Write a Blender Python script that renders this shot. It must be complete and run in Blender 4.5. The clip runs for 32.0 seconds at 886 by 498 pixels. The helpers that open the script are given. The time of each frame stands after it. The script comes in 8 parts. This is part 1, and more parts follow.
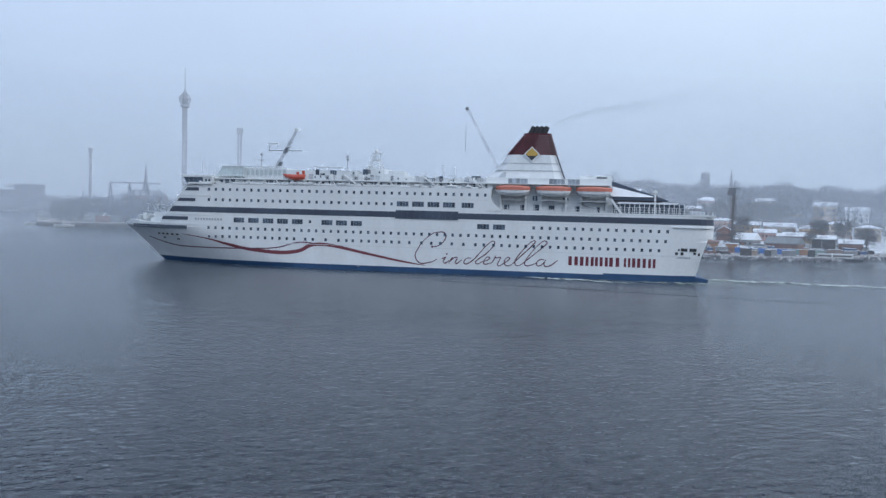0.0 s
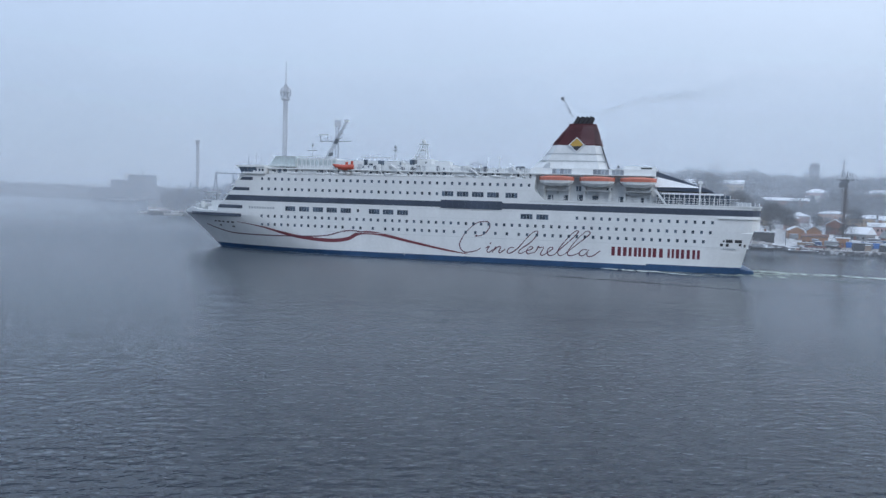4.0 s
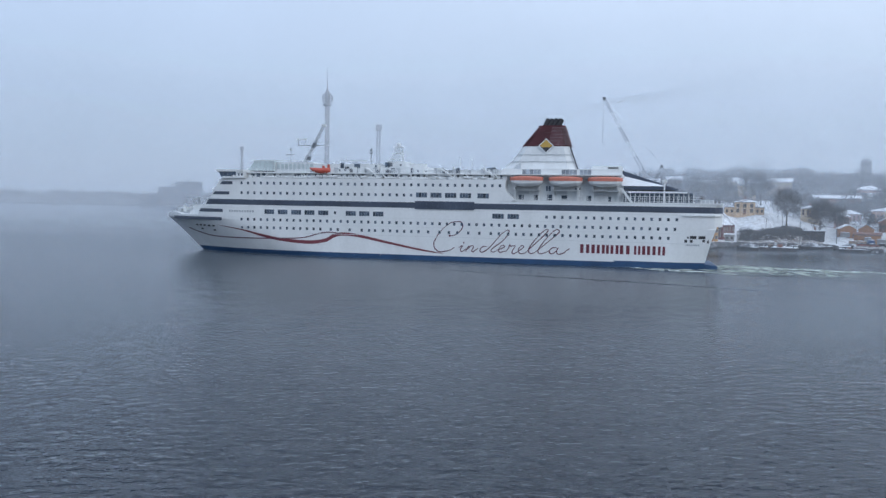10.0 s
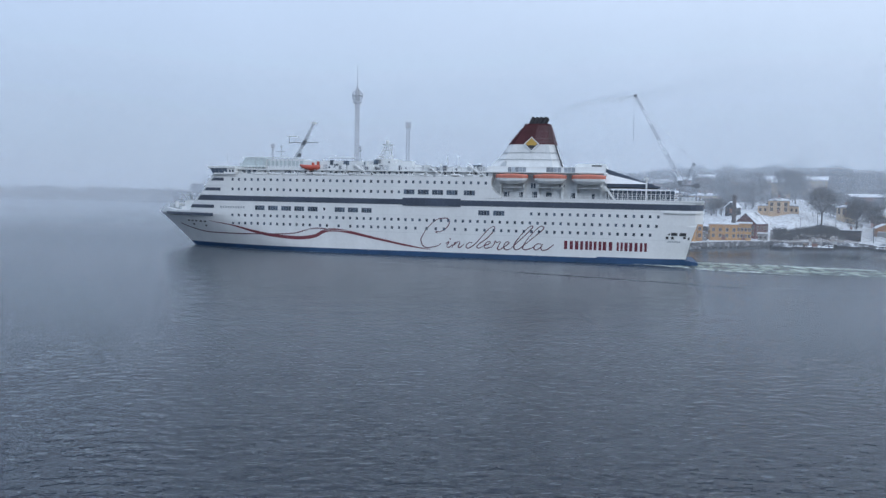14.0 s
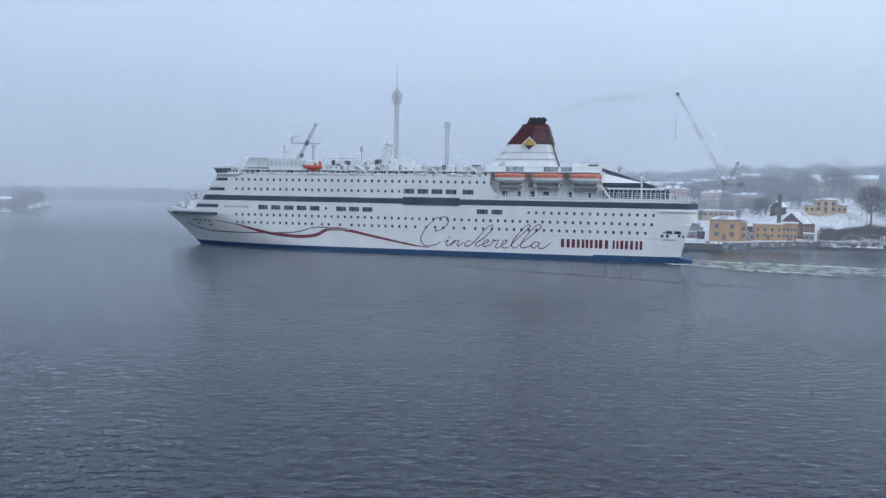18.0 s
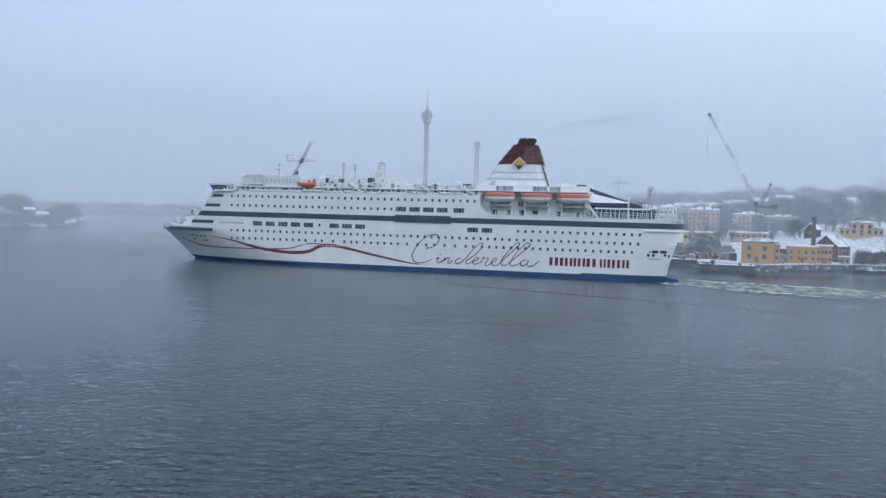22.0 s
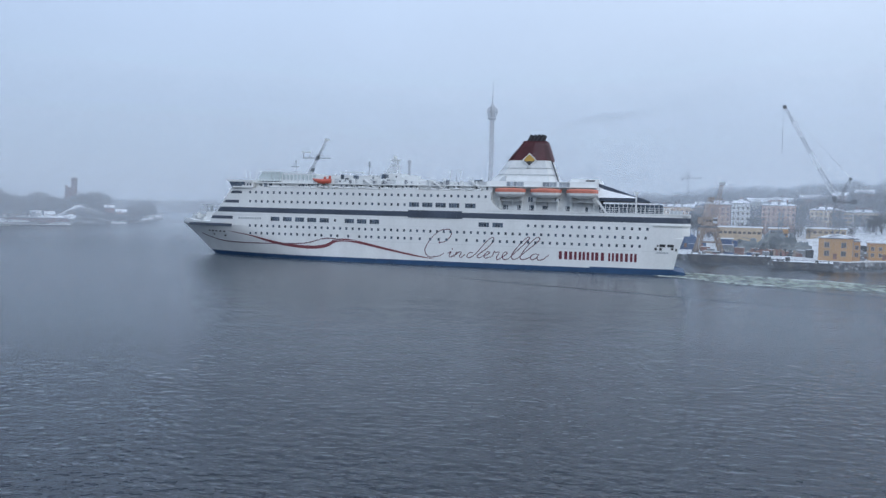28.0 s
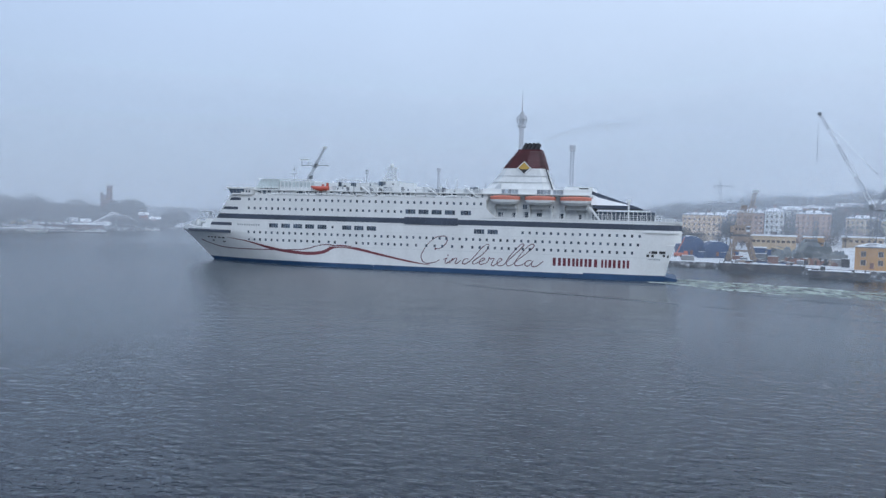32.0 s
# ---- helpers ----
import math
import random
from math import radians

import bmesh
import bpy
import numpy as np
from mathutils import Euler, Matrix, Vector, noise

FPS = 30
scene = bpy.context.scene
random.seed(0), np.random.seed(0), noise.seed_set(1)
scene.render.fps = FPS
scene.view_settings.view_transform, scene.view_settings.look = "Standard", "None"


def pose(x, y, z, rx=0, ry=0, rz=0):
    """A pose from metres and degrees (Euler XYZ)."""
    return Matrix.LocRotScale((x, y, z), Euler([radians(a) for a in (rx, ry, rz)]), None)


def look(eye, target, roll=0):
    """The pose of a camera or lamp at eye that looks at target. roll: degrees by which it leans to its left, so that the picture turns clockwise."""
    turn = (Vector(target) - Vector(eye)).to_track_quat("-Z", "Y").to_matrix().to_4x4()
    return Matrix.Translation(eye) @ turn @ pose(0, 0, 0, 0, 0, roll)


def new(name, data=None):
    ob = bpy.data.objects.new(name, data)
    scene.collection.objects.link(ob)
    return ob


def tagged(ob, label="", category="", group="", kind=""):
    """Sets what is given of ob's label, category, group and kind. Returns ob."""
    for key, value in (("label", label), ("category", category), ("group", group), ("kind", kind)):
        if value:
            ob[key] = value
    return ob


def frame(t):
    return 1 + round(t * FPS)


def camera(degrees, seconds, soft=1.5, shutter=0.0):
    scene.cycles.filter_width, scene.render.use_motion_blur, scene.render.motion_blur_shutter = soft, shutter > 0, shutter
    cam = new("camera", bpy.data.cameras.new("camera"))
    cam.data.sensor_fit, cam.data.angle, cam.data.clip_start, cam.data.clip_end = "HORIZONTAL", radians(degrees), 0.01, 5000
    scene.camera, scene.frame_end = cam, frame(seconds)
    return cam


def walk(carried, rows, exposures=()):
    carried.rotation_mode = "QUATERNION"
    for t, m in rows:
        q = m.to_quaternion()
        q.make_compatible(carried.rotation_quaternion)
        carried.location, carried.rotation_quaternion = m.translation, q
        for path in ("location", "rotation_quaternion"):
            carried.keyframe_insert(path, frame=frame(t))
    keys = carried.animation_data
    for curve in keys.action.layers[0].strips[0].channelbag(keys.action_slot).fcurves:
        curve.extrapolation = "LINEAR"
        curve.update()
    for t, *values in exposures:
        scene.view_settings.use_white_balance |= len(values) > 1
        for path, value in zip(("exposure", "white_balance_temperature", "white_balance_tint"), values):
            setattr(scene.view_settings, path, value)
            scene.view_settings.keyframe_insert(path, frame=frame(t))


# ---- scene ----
EYE = (0.0, 0.0, 18.48)


def aim(turn, tilt, lean):
    """The camera's pose on its fixed stand: degrees to the left, up, and of lean."""
    a, b = radians(turn), radians(tilt)
    way = Vector((-math.sin(a) * math.cos(b), math.cos(a) * math.cos(b), math.sin(b)))
    return look(EYE, Vector(EYE) + 100 * way, lean)

cam = camera(59.15, 32.0, soft=1.45)
walk(cam, [
    (0.0, aim(-18.324, -2.752, 1.461)),
    (0.5, aim(-18.003, -2.753, 1.624)),
    (1.0, aim(-17.531, -2.697, 1.727)),
    (1.5, aim(-16.424, -2.521, 1.570)),
    (2.0, aim(-15.255, -2.768, 1.662)),
    (2.5, aim(-14.026, -3.247, 1.801)),
    (3.0, aim(-12.916, -3.381, 1.955)),
    (3.5, aim(-11.810, -3.424, 2.040)),
    (5.5, aim(-11.368, -4.054, 1.443)),
    (6.0, aim(-11.243, -3.824, 1.384)),
    (6.5, aim(-11.114, -3.736, 1.359)),
    (7.0, aim(-10.805, -3.729, 1.289)),
    (7.5, aim(-10.461, -3.654, 1.207)),
    (8.0, aim(-9.909, -3.645, 1.046)),
    (8.5, aim(-9.459, -3.647, 1.077)),
    (9.0, aim(-9.066, -3.546, 1.031)),
    (9.5, aim(-8.749, -3.450, 1.056)),
    (10.0, aim(-8.445, -3.471, 0.969)),
    (10.5, aim(-8.210, -3.593, 0.975)),
    (11.0, aim(-8.010, -3.712, 1.015)),
    (11.5, aim(-7.797, -3.662, 1.108)),
    (12.0, aim(-7.551, -3.659, 1.117)),
    (12.5, aim(-7.227, -3.755, 1.120)),
    (13.0, aim(-6.939, -3.735, 1.092)),
    (13.5, aim(-6.617, -3.678, 1.171)),
    (14.0, aim(-6.331, -3.689, 1.164)),
    (14.5, aim(-5.900, -3.661, 1.176)),
    (16.5, aim(-4.566, -3.680, 1.047)),
    (17.0, aim(-4.284, -3.730, 1.137)),
    (17.5, aim(-3.845, -3.703, 1.100)),
    (18.0, aim(-3.463, -3.747, 1.061)),
    (18.5, aim(-3.322, -3.622, 1.088)),
    (19.0, aim(-3.219, -3.590, 1.194)),
    (19.5, aim(-3.143, -3.516, 1.470)),
    (20.0, aim(-2.915, -3.225, 1.517)),
    (20.5, aim(-2.572, -3.089, 1.586)),
    (21.0, aim(-2.005, -2.889, 1.680)),
    (21.5, aim(-1.584, -2.738, 1.728)),
    (22.0, aim(-1.342, -2.407, 1.591)),
    (22.5, aim(-0.961, -2.208, 1.678)),
    (23.0, aim(-0.651, -2.301, 1.727)),
    (23.5, aim(-0.111, -2.333, 1.661)),
    (24.0, aim(0.260, -2.518, 1.681)),
    (24.5, aim(0.701, -2.723, 1.706)),
    (25.0, aim(1.187, -2.905, 1.770)),
    (25.5, aim(1.586, -3.048, 1.754)),
    (27.5, aim(3.088, -3.004, 1.563)),
    (28.0, aim(3.425, -2.781, 1.420)),
    (28.5, aim(3.727, -2.680, 1.311)),
    (29.0, aim(3.890, -2.837, 1.404)),
    (29.5, aim(3.993, -2.852, 1.340)),
    (30.0, aim(4.149, -2.904, 1.380)),
    (30.5, aim(4.454, -2.899, 1.386)),
    (31.0, aim(4.770, -2.646, 1.441)),
    (31.5, aim(5.176, -2.449, 1.475)),
    (32.0, aim(5.566, -2.262, 1.531)),
], exposures=[(0.0, 0.0), (32.0, 0.0)])

# the ship's track: seconds, place of its midship waterline, degrees of its keel line
SHIP_ROWS = [
    (0.0, pose(64.90, 241.18, 0, 0, 0, -28.163)),
    (2.0, pose(57.93, 245.07, 0, 0, 0, -27.022)),
    (4.0, pose(51.02, 248.78, 0, 0, 0, -25.881)),
    (6.0, pose(44.17, 252.33, 0, 0, 0, -24.740)),
    (8.0, pose(37.38, 255.70, 0, 0, 0, -23.599)),
    (10.0, pose(30.65, 258.91, 0, 0, 0, -22.458)),
    (12.0, pose(23.98, 261.93, 0, 0, 0, -21.318)),
    (14.0, pose(17.37, 264.79, 0, 0, 0, -20.177)),
    (16.0, pose(10.82, 267.47, 0, 0, 0, -19.036)),
    (18.0, pose(4.33, 269.97, 0, 0, 0, -17.895)),
    (20.0, pose(-2.10, 272.30, 0, 0, 0, -16.754)),
    (22.0, pose(-8.47, 274.46, 0, 0, 0, -15.613)),
    (24.0, pose(-14.79, 276.43, 0, 0, 0, -14.472)),
    (26.0, pose(-21.05, 278.23, 0, 0, 0, -13.331)),
    (28.0, pose(-27.25, 279.85, 0, 0, 0, -12.190)),
    (30.0, pose(-33.39, 281.28, 0, 0, 0, -11.049)),
    (32.0, pose(-39.47, 282.54, 0, 0, 0, -9.908)),
]

# ---- light: an overcast, snowy sky, brighter overhead than at the horizon ----
world = bpy.data.worlds.new("overcast_sky")
scene.world = world
world.use_nodes = True
wn, wl = world.node_tree.nodes, world.node_tree.links
wn.clear()
w_out = wn.new("ShaderNodeOutputWorld")
w_bg = wn.new("ShaderNodeBackground")
w_coord = wn.new("ShaderNodeTexCoord")
w_xyz = wn.new("ShaderNodeSeparateXYZ")
w_ramp = wn.new("ShaderNodeValToRGB")
w_cloud = wn.new("ShaderNodeTexNoise")
w_mix = wn.new("ShaderNodeMix")
w_mix.data_type, w_mix.blend_type = "RGBA", "MULTIPLY"
w_sky = wn.new("ShaderNodeTexSky")
w_sky.sky_type, w_sky.sun_disc = "NISHITA", False
w_sky.sun_elevation, w_sky.sun_rotation = radians(20), radians(143)
w_add = wn.new("ShaderNodeMix")
w_add.data_type = "RGBA"
w_add.inputs[0].default_value = 0.012
ramp = w_ramp.color_ramp
ramp.elements[0].position, ramp.elements[0].color = 0.0, (0.360, 0.457, 0.624, 1)
ramp.elements[1].position, ramp.elements[1].color = 1.0, (0.770, 0.920, 1.150, 1)
for place, colour in ((0.06, (0.369, 0.467, 0.637, 1)), (0.16, (0.435, 0.542, 0.726, 1)), (0.32, (0.500, 0.617, 0.816, 1)), (0.6, (0.642, 0.768, 0.975, 1))):
    ramp.elements.new(place).color = colour
w_cloud.inputs["Scale"].default_value, w_cloud.inputs["Detail"].default_value = 2.2, 4.0
w_cmap = wn.new("ShaderNodeMapRange")
w_cmap.inputs["From Min"].default_value, w_cmap.inputs["From Max"].default_value = 0.25, 0.75
w_cmap.inputs["To Min"].default_value, w_cmap.inputs["To Max"].default_value = 0.95, 1.05
wl.new(w_coord.outputs["Generated"], w_xyz.inputs[0])
wl.new(w_coord.outputs["Generated"], w_cloud.inputs["Vector"])
wl.new(w_xyz.outputs["Z"], w_ramp.inputs[0])
wl.new(w_cloud.outputs["Fac"], w_cmap.inputs["Value"])
w_mix.inputs[0].default_value = 1.0
wl.new(w_ramp.outputs[0], w_mix.inputs[6])
w_side = wn.new("ShaderNodeMapRange")   # a little brighter and less blue on the side of the hidden sun
w_side.inputs["From Min"].default_value, w_side.inputs["From Max"].default_value = -0.6, 0.8
w_tint = wn.new("ShaderNodeMix")
w_tint.data_type = "RGBA"
w_tint.inputs[6].default_value, w_tint.inputs[7].default_value = (0.860, 0.890, 0.930, 1), (1.265, 1.225, 1.165, 1)
w_both = wn.new("ShaderNodeVectorMath")
w_both.operation = "SCALE"
wl.new(w_xyz.outputs["X"], w_side.inputs["Value"])
wl.new(w_side.outputs[0], w_tint.inputs[0])
wl.new(w_tint.outputs[2], w_both.inputs[0])
wl.new(w_cmap.outputs[0], w_both.inputs["Scale"])
wl.new(w_both.outputs[0], w_mix.inputs[7])
wl.new(w_mix.outputs[2], w_add.inputs[6])
wl.new(w_sky.outputs[0], w_add.inputs[7])
wl.new(w_add.outputs[2], w_bg.inputs["Color"])
w_bg.inputs["Strength"].default_value = 1.14
wl.new(w_bg.outputs[0], w_out.inputs["Surface"])

sun = new("sun", bpy.data.lights.new("sun", "SUN"))
sun.data.energy, sun.data.angle, sun.data.color = 0.72, radians(35), (0.97, 0.98, 1.0)
sun.matrix_world = look((150, -200, 260), (0, 200, 0))

# ---- materials ----
MATS = {}


def mat(name, colour, rough=0.6, metal=0.0, grain=6.0, vary=0.12, stain=0.25, stain_vary=0.10, bump=0.15, random_vary=0.0, streak=1.0):
    """Procedural surface: a base colour with fine grain, larger stains and a little relief. streak > 1 draws the stains out downwards."""
    if name in MATS:
        return MATS[name]
    m = bpy.data.materials.new(name)
    m.use_nodes = True
    n, l = m.node_tree.nodes, m.node_tree.links
    bsdf = n["Principled BSDF"]
    bsdf.inputs["Roughness"].default_value, bsdf.inputs["Metallic"].default_value = rough, metal
    coord, mapping = n.new("ShaderNodeTexCoord"), n.new("ShaderNodeMapping")
    mapping.inputs["Scale"].default_value = (1, 1, 1 / streak)
    fine, broad = n.new("ShaderNodeTexNoise"), n.new("ShaderNodeTexNoise")
    fine.inputs["Scale"].default_value, fine.inputs["Detail"].default_value = grain, 3.0
    broad.inputs["Scale"].default_value, broad.inputs["Detail"].default_value = stain, 4.0
    l.new(coord.outputs["Object"], mapping.inputs["Vector"])
    l.new(coord.outputs["Object"], fine.inputs["Vector"])
    l.new(mapping.outputs[0], broad.inputs["Vector"])
    value = None
    for tex, amount in ((fine, vary), (broad, stain_vary)):
        r = n.new("ShaderNodeMapRange")
        r.inputs["From Min"].default_value, r.inputs["From Max"].default_value = 0.3, 0.7
        r.inputs["To Min"].default_value, r.inputs["To Max"].default_value = 1 - amount, 1 + amount
        l.new(tex.outputs["Fac"], r.inputs["Value"])
        if value is None:
            value = r.outputs[0]
        else:
            times = n.new("ShaderNodeMath")
            times.operation = "MULTIPLY"
            l.new(value, times.inputs[0]), l.new(r.outputs[0], times.inputs[1])
            value = times.outputs[0]
    if random_vary:
        info, r = n.new("ShaderNodeObjectInfo"), n.new("ShaderNodeMapRange")
        r.inputs["To Min"].default_value, r.inputs["To Max"].default_value = 1 - random_vary, 1 + random_vary
        l.new(info.outputs["Random"], r.inputs["Value"])
        times = n.new("ShaderNodeMath")
        times.operation = "MULTIPLY"
        l.new(value, times.inputs[0]), l.new(r.outputs[0], times.inputs[1])
        value = times.outputs[0]
    tint = n.new("ShaderNodeVectorMath")
    tint.operation = "SCALE"
    tint.inputs[0].default_value = colour
    l.new(value, tint.inputs["Scale"])
    l.new(tint.outputs[0], bsdf.inputs["Base Color"])
    if bump:
        b = n.new("ShaderNodeBump")
        b.inputs["Strength"].default_value, b.inputs["Distance"].default_value = bump, 0.03
        l.new(fine.outputs["Fac"], b.inputs["Height"])
        l.new(b.outputs[0], bsdf.inputs["Normal"])
    MATS[name] = m
    return m


def glass(name, colour=(0.070, 0.095, 0.130), rough=0.15):
    """Window glass seen from outside: dark, glossy, each pane a little different."""
    return mat(name, colour, rough, 0.0, 1.5, 0.3, 0.3, 0.2, 0.04, 0.45)


def two_tone(name, low, high, scale, lo=0.45, hi=0.55, rough=0.85, detail=6.0, bump=0.5, squash=(1, 1, 1)):
    """Patches of two colours, as snow over scrub or rock."""
    m = bpy.data.materials.new(name)
    m.use_nodes = True
    n, l = m.node_tree.nodes, m.node_tree.links
    bsdf = n["Principled BSDF"]
    bsdf.inputs["Roughness"].default_value = rough
    coord, mapping = n.new("ShaderNodeTexCoord"), n.new("ShaderNodeMapping")
    mapping.inputs["Scale"].default_value = squash
    tex, ramp, fine = n.new("ShaderNodeTexNoise"), n.new("ShaderNodeValToRGB"), n.new("ShaderNodeTexNoise")
    tex.inputs["Scale"].default_value, tex.inputs["Detail"].default_value = scale, detail
    fine.inputs["Scale"].default_value, fine.inputs["Detail"].default_value = scale * 14, 3.0
    ramp.color_ramp.elements[0].position, ramp.color_ramp.elements[0].color = lo, (*low, 1)
    ramp.color_ramp.elements[1].position, ramp.color_ramp.elements[1].color = hi, (*high, 1)
    l.new(coord.outputs["Object"], mapping.inputs["Vector"])
    l.new(mapping.outputs[0], tex.inputs["Vector"])
    l.new(coord.outputs["Object"], fine.inputs["Vector"])
    l.new(tex.outputs["Fac"], ramp.inputs[0])
    grain = n.new("ShaderNodeMix")
    grain.data_type, grain.blend_type = "RGBA", "OVERLAY"
    grain.inputs[0].default_value = 0.25
    l.new(ramp.outputs[0], grain.inputs[6]), l.new(fine.outputs["Fac"], grain.inputs[7])
    l.new(grain.outputs[2], bsdf.inputs["Base Color"])
    b = n.new("ShaderNodeBump")
    b.inputs["Strength"].default_value, b.inputs["Distance"].default_value = bump, 0.3
    l.new(tex.outputs["Fac"], b.inputs["Height"])
    l.new(b.outputs[0], bsdf.inputs["Normal"])
    MATS[name] = m
    return m


def haze_sheet_material(name, amount, patch, low, high, foot=0.0):
    """Sheet standing in for distance haze: it scatters the daylight on both of its sides and lets the rest through; it
    thins out between two heights.
    """
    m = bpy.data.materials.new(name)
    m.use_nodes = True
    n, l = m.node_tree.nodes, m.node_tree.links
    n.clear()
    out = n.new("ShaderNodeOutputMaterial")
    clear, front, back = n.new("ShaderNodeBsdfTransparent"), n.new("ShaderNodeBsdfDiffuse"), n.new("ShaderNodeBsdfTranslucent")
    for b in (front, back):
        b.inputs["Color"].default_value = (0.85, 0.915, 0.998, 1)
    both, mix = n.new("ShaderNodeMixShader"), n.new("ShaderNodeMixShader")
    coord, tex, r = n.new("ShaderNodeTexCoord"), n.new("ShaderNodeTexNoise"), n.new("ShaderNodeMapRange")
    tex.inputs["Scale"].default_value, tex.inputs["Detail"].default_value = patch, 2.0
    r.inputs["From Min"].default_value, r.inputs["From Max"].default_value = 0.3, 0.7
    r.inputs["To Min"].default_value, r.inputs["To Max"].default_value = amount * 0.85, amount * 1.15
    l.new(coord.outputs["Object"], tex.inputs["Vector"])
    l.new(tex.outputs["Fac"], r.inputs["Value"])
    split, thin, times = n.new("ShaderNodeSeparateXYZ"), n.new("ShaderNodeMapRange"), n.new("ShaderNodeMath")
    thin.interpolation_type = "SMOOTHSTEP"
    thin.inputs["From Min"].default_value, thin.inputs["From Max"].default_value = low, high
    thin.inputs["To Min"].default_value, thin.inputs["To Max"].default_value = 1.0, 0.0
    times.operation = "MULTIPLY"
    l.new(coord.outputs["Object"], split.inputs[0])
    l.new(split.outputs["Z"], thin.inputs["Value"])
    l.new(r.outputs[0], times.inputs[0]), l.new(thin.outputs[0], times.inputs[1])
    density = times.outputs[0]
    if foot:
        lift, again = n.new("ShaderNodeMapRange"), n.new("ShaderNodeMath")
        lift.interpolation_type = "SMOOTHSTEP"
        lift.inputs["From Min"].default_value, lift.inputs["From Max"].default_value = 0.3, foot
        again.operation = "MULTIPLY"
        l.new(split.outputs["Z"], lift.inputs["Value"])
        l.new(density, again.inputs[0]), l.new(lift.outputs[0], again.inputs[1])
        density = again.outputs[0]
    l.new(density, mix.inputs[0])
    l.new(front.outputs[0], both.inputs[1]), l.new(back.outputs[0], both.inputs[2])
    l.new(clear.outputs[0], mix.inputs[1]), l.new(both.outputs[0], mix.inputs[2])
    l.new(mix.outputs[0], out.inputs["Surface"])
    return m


def streaky_sheet(name, colour, cover, stretch, scale, edge, lo=0.40, hi=0.66, tail=0.45):
    """A broken film, such as foam or smoke: patchy along its length, thinning to its edges and its far end (by the mesh's own uv)."""
    m = bpy.data.materials.new(name)
    m.use_nodes = True
    n, l = m.node_tree.nodes, m.node_tree.links
    n.clear()
    out, clear, film, back = n.new("ShaderNodeOutputMaterial"), n.new("ShaderNodeBsdfTransparent"), n.new("ShaderNodeBsdfDiffuse"), n.new("ShaderNodeMixShader")
    film.inputs["Color"].default_value = (*colour, 1)
    uv, mapping, tex = n.new("ShaderNodeUVMap"), n.new("ShaderNodeMapping"), n.new("ShaderNodeTexNoise")
    mapping.inputs["Scale"].default_value = (stretch[0], stretch[1], 1)
    tex.inputs["Scale"].default_value, tex.inputs["Detail"].default_value = scale, 6.0
    tex.inputs["Distortion"].default_value = 0.6
    split = n.new("ShaderNodeSeparateXYZ")

    def ranged(source, a, b, c, d):
        r = n.new("ShaderNodeMapRange")
        r.interpolation_type = "SMOOTHSTEP"
        for key, value in (("From Min", a), ("From Max", b), ("To Min", c), ("To Max", d)):
            r.inputs[key].default_value = value
        l.new(source, r.inputs["Value"])
        return r.outputs[0]

    def product(a, b):
        q = n.new("ShaderNodeMath")
        q.operation = "MULTIPLY"
        l.new(a, q.inputs[0]), l.new(b, q.inputs[1])
        return q.outputs[0]
    l.new(uv.outputs[0], mapping.inputs["Vector"]), l.new(uv.outputs[0], split.inputs[0])
    l.new(mapping.outputs[0], tex.inputs["Vector"])
    patch = ranged(tex.outputs["Fac"], lo, hi, 0.0, cover)
    value = product(patch, ranged(split.outputs["Y"], 0.0, edge, 0.0, 1.0))
    value = product(value, ranged(split.outputs["Y"], 1 - edge, 1.0, 1.0, 0.0))
    value = product(value, ranged(split.outputs["X"], 0.0, tail, 0.0, 1.0))
    value = product(value, ranged(split.outputs["X"], 0.97, 1.0, 1.0, 0.0))
    l.new(value, back.inputs[0])
    l.new(clear.outputs[0], back.inputs[1]), l.new(film.outputs[0], back.inputs[2])
    l.new(back.outputs[0], out.inputs["Surface"])
    return m


